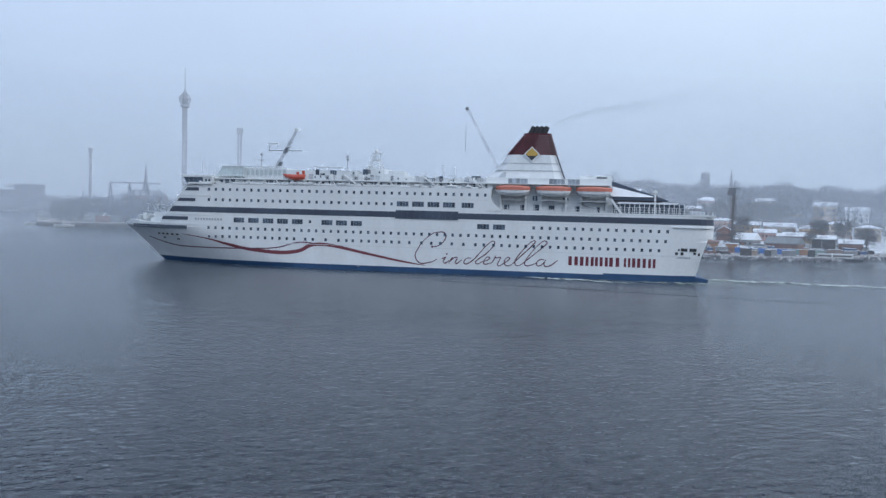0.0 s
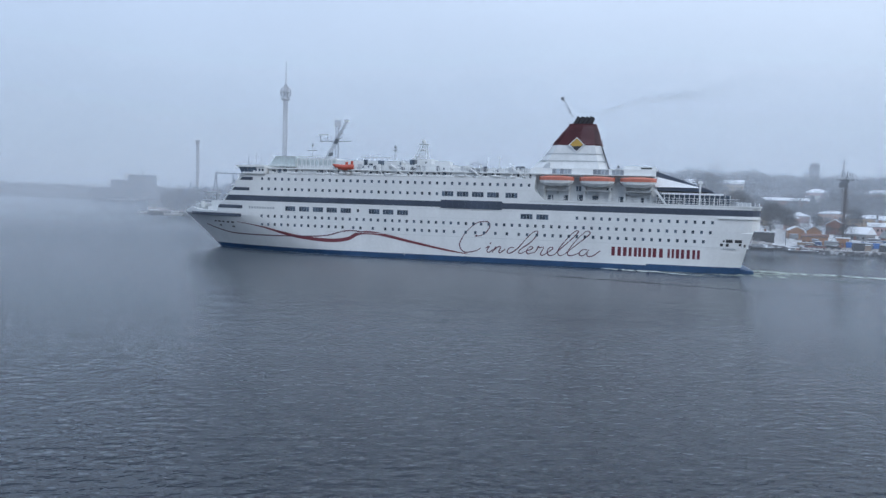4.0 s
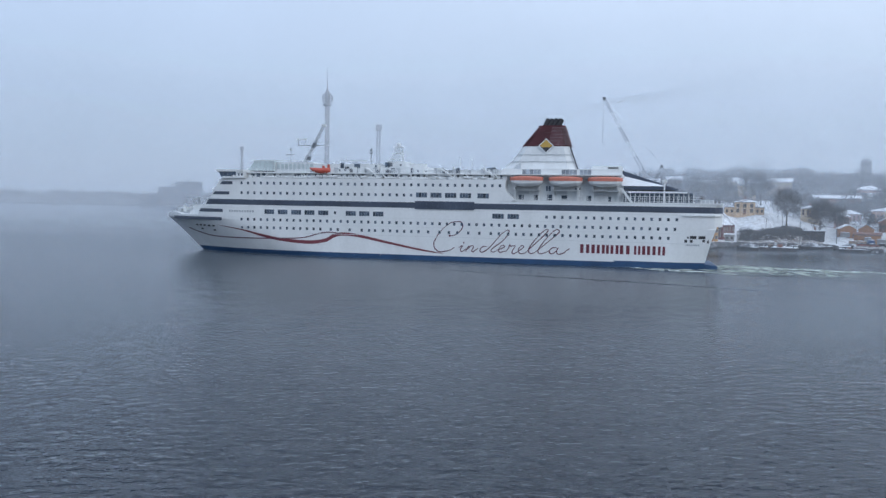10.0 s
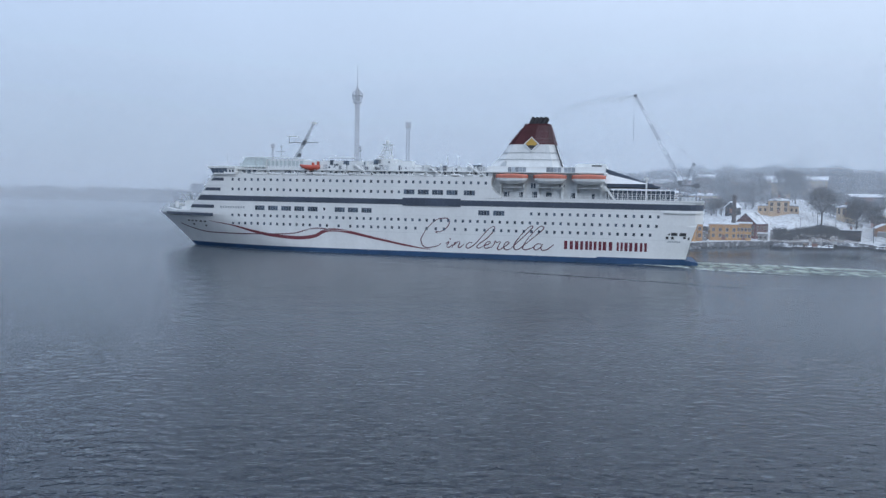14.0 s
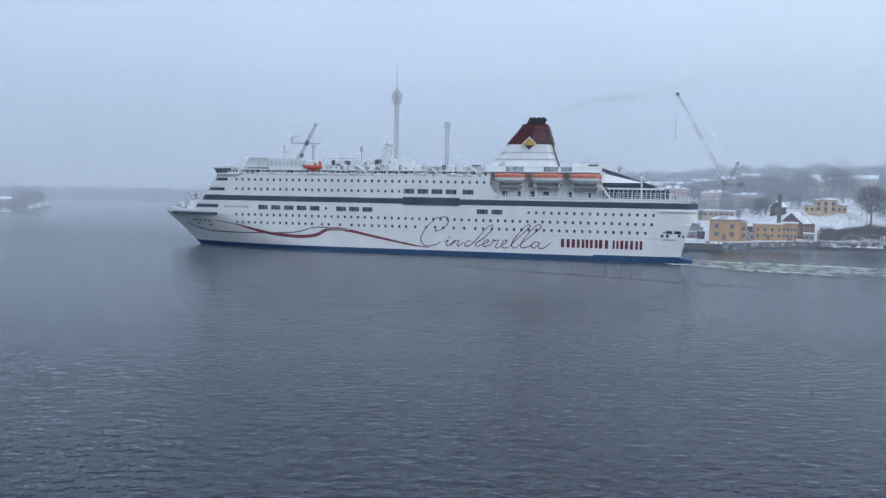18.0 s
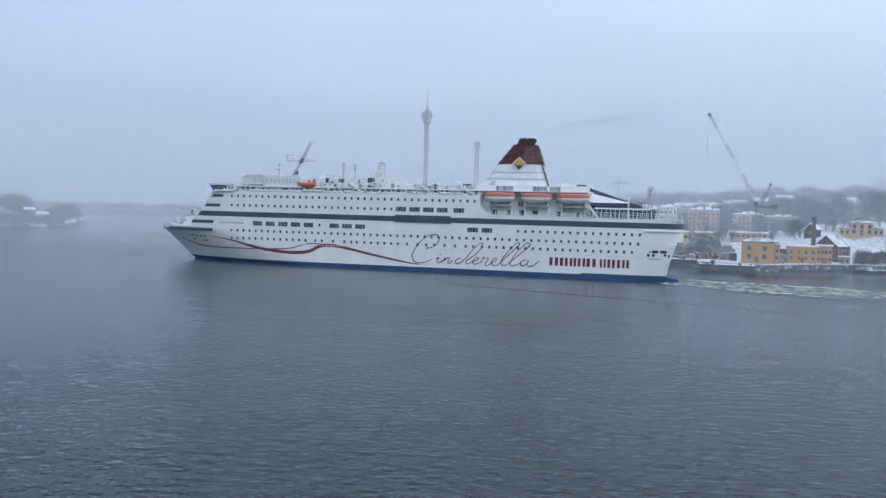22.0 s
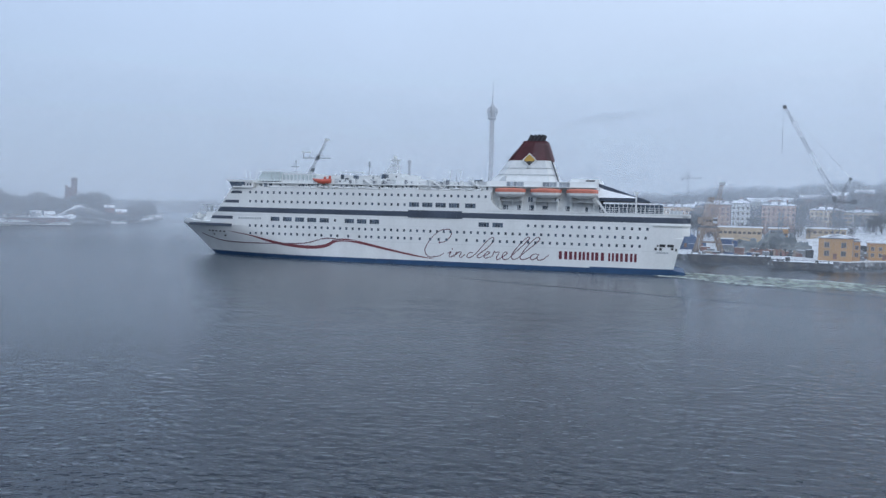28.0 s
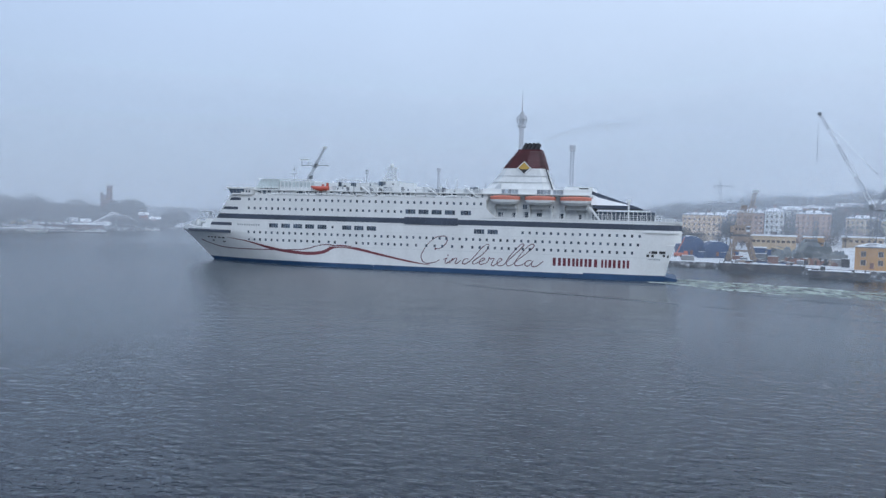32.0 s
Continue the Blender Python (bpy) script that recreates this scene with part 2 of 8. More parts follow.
def water_material():
    """Harbour water: wind ripples near the stand, dying out into a calmer sheet towards the fairway."""
    m = bpy.data.materials.new("harbour_water")
    m.use_nodes = True
    n, l = m.node_tree.nodes, m.node_tree.links
    bsdf = n["Principled BSDF"]
    bsdf.inputs["Base Color"].default_value = (0.013, 0.020, 0.030, 1)
    bsdf.inputs["Roughness"].default_value = 0.20
    bsdf.inputs["Sheen Weight"].default_value, bsdf.inputs["Sheen Roughness"].default_value = 0.24, 0.15
    bsdf.inputs["Sheen Tint"].default_value = (0.80, 0.92, 1.0, 1)
    bsdf.inputs["IOR"].default_value = 1.31
    coord, reach, calm = n.new("ShaderNodeTexCoord"), n.new("ShaderNodeVectorMath"), n.new("ShaderNodeMapRange")
    gust, breath = n.new("ShaderNodeTexNoise"), n.new("ShaderNodeMath")
    gust.inputs["Scale"].default_value, gust.inputs["Detail"].default_value = 0.018, 2.0
    breath.operation, breath.inputs[1].default_value = "MULTIPLY_ADD", 70.0
    reach.operation = "LENGTH"
    calm.interpolation_type = "SMOOTHSTEP"
    for key, value in (("From Min", 70.0), ("From Max", 190.0), ("To Min", 1.0), ("To Max", 0.09)):
        calm.inputs[key].default_value = value
    l.new(coord.outputs["Object"], reach.inputs[0])
    l.new(coord.outputs["Object"], gust.inputs["Vector"])
    l.new(gust.outputs["Fac"], breath.inputs[0]), l.new(reach.outputs["Value"], breath.inputs[2])
    l.new(breath.outputs[0], calm.inputs["Value"])
    last = None
    for scale, squash, turn, distance, detail, wind in ((0.07, (1.0, 1.6, 1), 12, 0.24, 2.0, 0.0), (0.26, (0.9, 1.3, 1), -18, 0.11, 2.0, 0.0), (0.85, (0.72, 1.15, 1), 10, 0.44, 2.0, 1.0), (1.9, (0.9, 1.1, 1), -8, 0.022, 2.0, 0.0)):
        mapping, tex, b = n.new("ShaderNodeMapping"), n.new("ShaderNodeTexNoise"), n.new("ShaderNodeBump")
        mapping.inputs["Scale"].default_value = squash
        mapping.inputs["Rotation"].default_value = (0, 0, radians(turn))
        tex.inputs["Scale"].default_value, tex.inputs["Detail"].default_value = scale, detail
        b.inputs["Strength"].default_value, b.inputs["Distance"].default_value = 1.0, distance
        if wind:
            l.new(calm.outputs[0], b.inputs["Strength"])
        l.new(coord.outputs["Object"], mapping.inputs["Vector"])
        l.new(mapping.outputs[0], tex.inputs["Vector"])
        l.new(tex.outputs["Fac"], b.inputs["Height"])
        if last:
            l.new(last.outputs[0], b.inputs["Normal"])
        last = b
    l.new(last.outputs[0], bsdf.inputs["Normal"])
    return m


WHITE = mat("ship_white_paint", (0.735, 0.757, 0.765), 0.38, 0, 1.5, 0.03, 0.22, 0.05, 0.03, streak=9)
WHITE2 = mat("deck_white_paint", (0.64, 0.665, 0.675), 0.55, 0, 3, 0.06, 0.4, 0.08, 0.08)
# boat deck recess: a slightly greyer white than the other decks
RECESS = mat("boat_deck_grey_white", (0.60, 0.625, 0.64), 0.6, 0, 3, 0.10, 0.4, 0.12, 0.08)
GREY_W = mat("shaded_grey_paint", (0.42, 0.45, 0.48), 0.6, 0, 3, 0.10, 0.5, 0.1, 0.08)
NAVY = mat("dark_blue_grey_band", (0.058, 0.074, 0.106), 0.36, 0, 2, 0.15, 0.12, 0.20, 0.03)
BLUE = mat("blue_boot_paint", (0.022, 0.068, 0.155), 0.45, 0, 2, 0.15, 0.15, 0.20, 0.05)
RED = mat("dark_red_lettering", (0.135, 0.020, 0.038), 0.45, 0, 2, 0.08, 0.3, 0.08, 0.0)
RIBBON = mat("dull_red_ribbon_paint", (0.185, 0.046, 0.060), 0.45, 0, 2, 0.08, 0.15, 0.12, 0.0)
SCRIPT = mat("plum_script_paint", (0.13, 0.050, 0.075), 0.45, 0, 2, 0.06, 0.3, 0.06, 0.0)
GREYTXT = mat("grey_lettering", (0.36, 0.39, 0.42), 0.5, 0, 2, 0.05, 0.3, 0.05, 0.0)
FUNNEL_RED = mat("maroon_funnel_paint", (0.100, 0.024, 0.031), 0.5, 0, 2, 0.15, 0.3, 0.2, 0.1)
BLACK = mat("sooty_black", (0.034, 0.036, 0.042), 0.6, 0, 3, 0.2, 0.5, 0.2, 0.1)
GOLD = mat("golden_emblem", (0.52, 0.33, 0.075), 0.4, 0, 3, 0.06, 0.5, 0.06, 0.0)
ORANGE = mat("orange_grp", (0.52, 0.165, 0.115), 0.45, 0, 3, 0.08, 0.8, 0.08, 0.05)
GLASS = glass("dark_window_glass")
SCREEN = mat("wind_screen_glass", (0.46, 0.53, 0.54), 0.2, 0, 2, 0.15, 0.5, 0.15, 0.0)
SLATE_GREY = mat("slate_grey_paint", (0.10, 0.115, 0.135), 0.6, 0, 3, 0.1, 0.4, 0.1, 0.05)
STEEL = mat("galvanised_steel", (0.36, 0.38, 0.40), 0.5, 0.5, 5, 0.12, 0.6, 0.1, 0.1)
DUSTED = mat("snow_dusted_maroon", (0.34, 0.27, 0.285), 0.8, 0, 3, 0.3, 0.8, 0.3, 0.1)
LIT_PANE = mat("pale_lounge_glass", (0.29, 0.32, 0.36), 0.2, 0, 2, 0.2, 0.4, 0.2, 0.0, 0.35)
RESCUE = mat("red_orange_grp", (0.46, 0.085, 0.055), 0.45, 0, 3, 0.08, 0.8, 0.08, 0.05)
SNOW = mat("fresh_snow", (0.80, 0.82, 0.85), 0.9, 0, 2.5, 0.05, 0.12, 0.06, 0.4)

# ---- mesh helpers ----
class Geo:
    """Collects corners and faces of one mesh; each face may carry a material slot."""

    def __init__(self):
        self.v, self.f, self.s = [], [], []

    def face(self, pts, slot=0):
        i = len(self.v)
        self.v += [tuple(p) for p in pts]
        self.f.append(tuple(range(i, i + len(pts))))
        self.s.append(slot)

    def box(self, x0, x1, y0, y1, z0, z1, slot=0, m=None):
        c = [(x, y, z) for z in (z0, z1) for y in (y0, y1) for x in (x0, x1)]
        if m is not None:
            c = [m @ Vector(p) for p in c]
        i = len(self.v)
        self.v += [tuple(p) for p in c]
        for q in ((0, 2, 3, 1), (4, 5, 7, 6), (0, 1, 5, 4), (2, 6, 7, 3), (0, 4, 6, 2), (1, 3, 7, 5)):
            self.f.append(tuple(i + k for k in q))
            self.s.append(slot)
        return self

    def prism(self, outline, y0, y1, slot=0):
        """An outline in (x, z) drawn out along y."""
        n, i = len(outline), len(self.v)
        self.v += [(x, y0, z) for x, z in outline] + [(x, y1, z) for x, z in outline]
        self.f += [tuple(range(i, i + n)), tuple(range(i + 2 * n - 1, i + n - 1, -1))]
        self.s += [slot, slot]
        for k in range(n):
            j = (k + 1) % n
            self.f.append((i + k, i + n + k, i + n + j, i + j))
            self.s.append(slot)
        return self

    def slab(self, outline, z0, z1, slot=0):
        """An outline in (x, y) drawn up along z."""
        n, i = len(outline), len(self.v)
        self.v += [(x, y, z0) for x, y in outline] + [(x, y, z1) for x, y in outline]
        self.f += [tuple(range(i + n - 1, i - 1, -1)), tuple(range(i + n, i + 2 * n))]
        self.s += [slot, slot]
        for k in range(n):
            j = (k + 1) % n
            self.f.append((i + k, i + j, i + n + j, i + n + k))
            self.s.append(slot)
        return self

    def tube(self, p, q, r0, r1=None, n=6, slot=0):
        p, q = Vector(p), Vector(q)
        r1 = r0 if r1 is None else r1
        turn = (q - p).to_track_quat("Z", "Y")
        i = len(self.v)
        for at, r in ((p, r0), (q, r1)):
            self.v += [tuple(at + turn @ Vector((r * math.cos(a), r * math.sin(a), 0))) for a in (2 * math.pi * k / n for k in range(n))]
        for k in range(n):
            j = (k + 1) % n
            self.f.append((i + k, i + j, i + n + j, i + n + k))
            self.s.append(slot)
        self.f += [tuple(range(i + n - 1, i - 1, -1)), tuple(range(i + n, i + 2 * n))]
        self.s += [slot, slot]
        return self

    def loft(self, rings, slot=0, caps=True):
        n, i = len(rings[0]), len(self.v)
        for ring in rings:
            self.v += [tuple(p) for p in ring]
        for a in range(len(rings) - 1):
            for k in range(n):
                j = (k + 1) % n
                self.f.append((i + a * n + k, i + a * n + j, i + (a + 1) * n + j, i + (a + 1) * n + k))
                self.s.append(slot)
        if caps:
            self.f += [tuple(range(i + n - 1, i - 1, -1)), tuple(range(i + (len(rings) - 1) * n, i + len(rings) * n))]
            self.s += [slot, slot]
        return self

    def mesh(self, name, *materials, smooth=False):
        me = bpy.data.meshes.new(name)
        me.from_pydata(self.v, [], self.f)
        for m in materials:
            me.materials.append(m)
        me.polygons.foreach_set("material_index", self.s)
        if smooth:
            me.polygons.foreach_set("use_smooth", [True] * len(self.f))
        me.update()
        b = bmesh.new()
        b.from_mesh(me)
        bmesh.ops.remove_doubles(b, verts=b.verts, dist=0.0005)
        bmesh.ops.recalc_face_normals(b, faces=b.faces)
        b.to_mesh(me)
        b.free()
        return me


def part(name, geo, material, parent, label="", at=None, smooth=False):
    """Links a Geo (or a ready mesh) as one mesh object under a thing or a part."""
    me = geo if isinstance(geo, bpy.types.Mesh) else geo.mesh(name, *(material if isinstance(material, (list, tuple)) else (material,)), smooth=smooth)
    ob = new(name, me)
    if at is not None:
        ob.matrix_basis = at
    if parent is not None:
        ob.parent = parent
    if label:
        tagged(ob, label)
    return ob


def thing(name, label, category, at, group="", kind=""):
    ob = new(name)
    ob.empty_display_size = 0.5
    ob.matrix_basis = at
    return tagged(ob, label, category, group, kind)


def polar(turn, far, z=0.0):
    """A place by its bearing from the stand (degrees to the left) and its distance."""
    a = radians(turn)
    return Vector((-math.sin(a) * far, math.cos(a) * far, z))

# ---- the cruise ferry; x runs aft from midship, port is -y ----
BEAM = 14.3
MID = 95.0


def stem(z):
    """Where the ship begins, in metres aft of its bow tip, at a height."""
    if z <= 11.6:
        return 14.2 * (1 - max(z, -2) / 11.6) ** 0.92
    return 0.0


def stern_end(z):
    return float(np.interp(z, (-2, 0.0, 1.4, 1.9, 7.7, 15.6, 15.8, 20), (183.0, 184.4, 184.6, 184.7, 186.0, 188.6, 189.3, 189.3)))


def half(u, z):
    """Half breadth of the hull."""
    s = stem(z)
    run = float(np.interp(z, (-2, 0, 5, 11.6, 30), (60, 57, 48, 38, 38)))
    power = float(np.interp(z, (0, 11.6), (1.95, 2.3)))
    t = min(1.0, max(0.0, (u - s) / run))
    b = BEAM * (1 - (1 - t) ** power)
    if u > 168:
        b *= 1 - float(np.interp(z, (-2, 0, 6, 12), (0.30, 0.22, 0.07, 0.015))) * ((u - 168) / 20) ** 2
    if z > 12 and u > 185.6:      # rounded quarters of the upper decks
        b -= 3.2 * (1 - math.sqrt(max(0.0, 1 - ((u - 185.6) / 3.8) ** 2)))
    return b


def hull_mesh():
    g = Geo()
    levels = [-2.0, 0.0, 0.8, 1.5, 1.51, 1.88, 1.89] + [2.0 + 0.6 * k for k in range(17)] + [12.05, 12.5]
    params = [0.5 * (k / 70) ** 1.35 for k in range(71)] + [0.5 + 0.5 * k / 30 for k in range(1, 31)]
    grids = {}
    for side in (-1, 1):
        grid = []
        for z in levels:
            a, b = stem(min(z, 11.6)), stern_end(z)
            zz = z
            row = []
            for p in params:
                u = a + p * (b - a)
                lift = 0.0
                if z > 11.6:
                    lift = (0.95 * math.exp(-((u - 4.5) / 4.5) ** 2) - 0.55 * max(0.0, 1 - u / 3)) * min(1.0, (z - 11.6) / 0.9)
                row.append((u - MID, side * half(u, z), zz + lift))
            grid.append(row)
        grids[side] = grid
        for i in range(len(levels) - 1):
            for j in range(len(params) - 1):
                q = [grid[i][j], grid[i][j + 1], grid[i + 1][j + 1], grid[i + 1][j]]
                g.face(q if side < 0 else q[::-1], 1 if levels[i + 1] <= (1.5 if grid[i][j][0] < 62 else 1.88) else 0)
    for i in range(len(levels) - 1):   # transom
        g.face([grids[-1][i][-1], grids[1][i][-1], grids[1][i + 1][-1], grids[-1][i + 1][-1]], 1 if levels[i + 1] <= 1.88 else 0)
    for j in range(len(params) - 1):   # top
        g.face([grids[-1][-1][j], grids[-1][-1][j + 1], grids[1][-1][j + 1], grids[1][-1][j]], 0)
    return g


def shell(z0, z1, u0, u1, out=0.0, steps=60, top=True, front0=None, sides=(-1, 1)):
    """A wall that follows the hull's plan between two heights; out: how far it stands proud. front0: its foot begins further forward."""
    g = Geo()
    rows = {}
    for side in sides:
        for k, z in enumerate((z0, z1)):
            a = u0 if k or front0 is None else front0
            rows[side, k] = []
            for i in range(steps + 1):
                u = a + (u1 - a) * (i / steps) ** 1.6 if i < 0.8 * steps else a + (u1 - a) * (0.8 ** 1.6 + (1 - 0.8 ** 1.6) * (1 - (5 - 5 * i / steps) ** 2.2))
                rows[side, k].append((u - MID, side * (half(u, max(z, 11.7)) + out), z))
        for i in range(steps):
            q = [rows[side, 0][i], rows[side, 0][i + 1], rows[side, 1][i + 1], rows[side, 1][i]]
            g.face(q if side < 0 else q[::-1])
    for i in ((0, -1) if top else ()):
        g.face([rows[-1, 0][i], rows[1, 0][i], rows[1, 1][i], rows[-1, 1][i]])
    if top:
        for i in range(steps):
            g.face([rows[-1, 1][i], rows[-1, 1][i + 1], rows[1, 1][i + 1], rows[1, 1][i]])
    return g


def flat_stroke(points, widths, depth=0.05):
    """A painted stroke on the port side, through points (u, z)."""
    g = Geo()
    pts = [Vector((u, z)) for u, z in points]
    left, right = [], []
    for i, p in enumerate(pts):
        a, b = pts[max(i - 1, 0)], pts[min(i + 1, len(pts) - 1)]
        t = (b - a).normalized()
        n = Vector((-t.y, t.x)) * widths[i] / 2
        left.append(p + n), right.append(p - n)
    for i in range(len(pts) - 1):
        quad = []
        for p in (left[i], left[i + 1], right[i + 1], right[i]):
            quad.append((p.x - MID, -(half(p.x, p.y) + depth), p.y))
        g.face(quad)
    return g


def spline(knots, n=14):
    """A smooth line through knots."""
    out = []
    k = [knots[0], *knots, knots[-1]]
    for i in range(1, len(k) - 2):
        a, b, c, d = (np.array(q, float) for q in k[i - 1:i + 3])
        for s in range(n):
            t = s / n
            out.append(tuple(0.5 * (2 * b + (c - a) * t + (2 * a - 5 * b + 4 * c - d) * t * t + (3 * b - a - 3 * c + d) * t ** 3)))
    out.append(tuple(knots[-1]))
    return out


def build_ship():
    ship = thing("cruise_ferry", "large white cruise ferry with dark band, red ribbon and maroon funnel", "ship", SHIP_ROWS[0][1])
    hull = part("hull", hull_mesh(), (WHITE, BLUE), ship, "white steel hull with blue boot topping", smooth=False)
    # fine horizontal plate seam and rubbing strakes
    for side in (-1, 1):
        part("rubbing_strake", shell(7.35, 7.5, 60, 184, 0.06, top=False, sides=(side,)), WHITE2, hull)
    part("rubbing_strake", shell(15.5, 15.85, 178, 189.6, 0.5), WHITE, hull, "white ledge round the stern")
    part("duck_tail", Geo().prism([(180 - MID, -0.5), (187.6 - MID, -0.5), (188.4 - MID, 0.3), (188.2 - MID, 0.95), (185 - MID, 1.4), (180 - MID, 1.4)], -11.2, 11.2), BLUE, hull, "dark blue duck tail at the waterline")
    # decks above the hull, stepped back towards the bridge
    for z0, z1, u0, u1, f in ((12.45, 13.4, 19.6, 189.3, 18.6), (13.4, 16.1, 21.4, 189.3, 19.6), (16.1, 18.9, 24.4, 189.3, 21.4), (18.9, 22.3, 27.0, 58.0, 24.4), (22.3, 25.2, 29.2, 58.0, 27.0)):
        part("deck_house", shell(z0, z1, u0, u1, 0.0, front0=f), WHITE, ship)
    for z, u in ((12.5, 16.8), (15.55, 20.0), (18.35, 23.2), (21.6, 25.6), (24.75, 27.9)):
        part("ledge", shell(z - 0.12, z + 0.12, u, 38, 0.12), WHITE, ship, "white terrace edge")
    side = Geo().prism([(58 - MID, 18.9), (129.6 - MID, 18.9), (127.4 - MID, 20.6), (126.2 - MID, 21.8), (125.8 - MID, 22.6), (125.9 - MID, 25.4), (58 - MID, 25.2)], -BEAM, BEAM)
    part("superstructure", side, WHITE, ship)
    part("window_band", shell(16.35, 18.1, 24.0, 189.3, 0.05, steps=80, front0=22.6), NAVY, ship, "dark blue-grey glazed band")
    for i in range(10):
        part("glazing_panel", Geo().box(97.2 + i * 1.91 - MID, 97.2 + (i + 1) * 1.91 - 0.04 - MID, -BEAM - 0.25, -BEAM + 0.1, 16.05, 18.55), NAVY, ship)
    part("glazing_panel", Geo().box(97.2 - MID, 116.3 - MID, BEAM - 0.1, BEAM + 0.25, 16.05, 18.55), NAVY, ship)
    # dark slots in the forepart; the lowest strip paints the mooring opening's shade
    for a0, b0, a1, b1, z0, z1 in ((5.0, 29.4, 5.0, 29.4, 11.0, 12.0), (19.4, 29.8, 20.2, 29.8, 13.75, 14.85), (25.6, 32.4, 26.6, 32.4, 19.7, 20.7), (28.6, 33.6, 29.6, 33.6, 23.1, 24.1)):
        for side in (-1, 1):
            part("slot_window", shell(z0, z1, a1, b1, 0.06, top=False, front0=a0, steps=24, sides=(side,)), NAVY, ship, "dark strip painted for a slot in the forepart")

    # cabin windows: rows on the port side, one pane each
    pane = Geo().box(-0.36, 0.36, -0.06, 0.06, -0.45, 0.45).mesh("window_pane", GLASS)
    pane_far = Geo()

    def window(u, z):
        y = half(u, z)
        slope = math.degrees(math.atan((half(u - 1, z) - half(u + 1, z)) / 2))
        part("window", pane, None, ship, at=pose(u - MID, -y, z, 0, 0, slope))
        pane_far.box(u - 0.36 - MID, u + 0.36 - MID, y - 0.06, y + 0.06, z - 0.45, z + 0.45)

    step = 2.355
    for i in range(38):
        window(37.0 + i * step, 23.6)
        if i < 26:
            window(37.0 + i * step, 20.35)
    for i in range(60):
        u = 37.0 + i * step
        if u < 177:
            window(u, 11.55)
    low = [37.0 + i * step for i in range(13)] + [68.9, 71.3, 75.4, 79.5, 82.0, 84.0] + [86.7 + i * step for i in range(6)]
    low += [101.6, 105.3, 108.3, 111.0, 114.5, 118.0, 121.6, 124.1] + [127.0 + i * 2.36 for i in range(21)]
    for u in low:
        window(u, 8.9)
    for i in range(17):
        window(138.6 + i * 2.362, 14.35)
    window(70.3, 14.3)
    part("window_row", pane_far, GLASS, ship, "cabin windows of the starboard side")
    # wide four-light windows
    def lights(u0, u1, zc):
        w = (u1 - u0) / 4
        for i in range(4):
            part("window_light", Geo().box(u0 + i * w + 0.02 - MID, u0 + (i + 1) * w - 0.05 - MID, -BEAM - 0.05, -BEAM + 0.05, zc - 0.72, zc + 0.72), GLASS, ship)
        part("mullion_frame", Geo().box(u0 - 0.06 - MID, u1 + 0.06 - MID, -BEAM - 0.03, -BEAM + 0.05, zc - 0.80, zc + 0.80), GREY_W, ship)
        part("window_far", Geo().box(u0 - MID, u1 - MID, BEAM - 0.05, BEAM + 0.05, zc - 0.72, zc + 0.72), GLASS, ship)

    for u0 in (45.4, 50.2, 55.0, 59.7, 64.5, 74.0, 78.6, 83.3):
        lights(u0, u0 + 3.45, 14.2)
    for u0 in (97.5, 102.2, 106.9, 111.6, 117.2):
        lights(u0, u0 + 3.55, 20.45)
    for u0 in (122.0, 126.7):
        lights(u0, u0 + 3.5, 14.3)
    for u, z in ((16.8, 9.2), (18.7, 9.2), (20.6, 9.15), (22.8, 9.1), (24.9, 9.1), (18.7, 7.9), (24.7, 7.6)):
        y = half(u, z)
        slope = math.degrees(math.atan((half(u - 1, z) - half(u + 1, z)) / 2))
        part("hawse_port", Geo().box(-0.5, 0.5, -0.08, 0.08, -0.33, 0.33), BLACK, ship, "dark mooring port", at=pose(u - MID, -y - 0.02, z, 0, 0, slope))
    for u0, u1, z0, z1 in ((180.2, 182.0, 8.9, 9.75), (182.6, 184.5, 8.9, 9.75), (178.7, 179.5, 7.8, 8.6), (180.2, 181.0, 7.8, 8.6), (183.7, 184.4, 8.0, 8.7), (185.0, 185.5, 7.7, 8.6), (179.4, 179.9, 9.0, 9.5)):
        part("mooring_port", Geo().box(u0 - MID, u1 - MID, -half(u0, z0) - 0.06, -half(u0, z0) + 0.3, z0, z1), BLACK, ship, "dark mooring port in the quarter")

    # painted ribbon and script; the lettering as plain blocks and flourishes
    main = spline([(27.0, 9.3), (36.7, 8.0), (44.0, 6.4), (51.0, 5.2), (60.8, 4.55), (66.9, 5.3), (70.3, 7.0), (73.5, 7.5), (78.4, 7.1), (88.3, 5.2), (98.5, 3.35), (106.7, 2.2)])
    n = len(main)
    width = [float(np.interp(u, (27, 36, 45, 60, 70, 78, 100, 107), (0.12, 0.35, 0.9, 1.15, 1.1, 0.95, 0.55, 0.1))) for u, z in main]
    part("red_ribbon", flat_stroke(main, width), RIBBON, hull, "painted dull red wave along the hull")
    thin = spline([(10.8, 7.9), (16.0, 6.6), (23.4, 5.4), (35.6, 5.2), (50.9, 5.5), (59.4, 6.0), (64.9, 7.5), (68.3, 7.95), (72.5, 7.6)])
    part("thin_ribbon", flat_stroke(thin, [0.36] * len(thin)), SCRIPT, hull, "thin plum line beside the red wave")
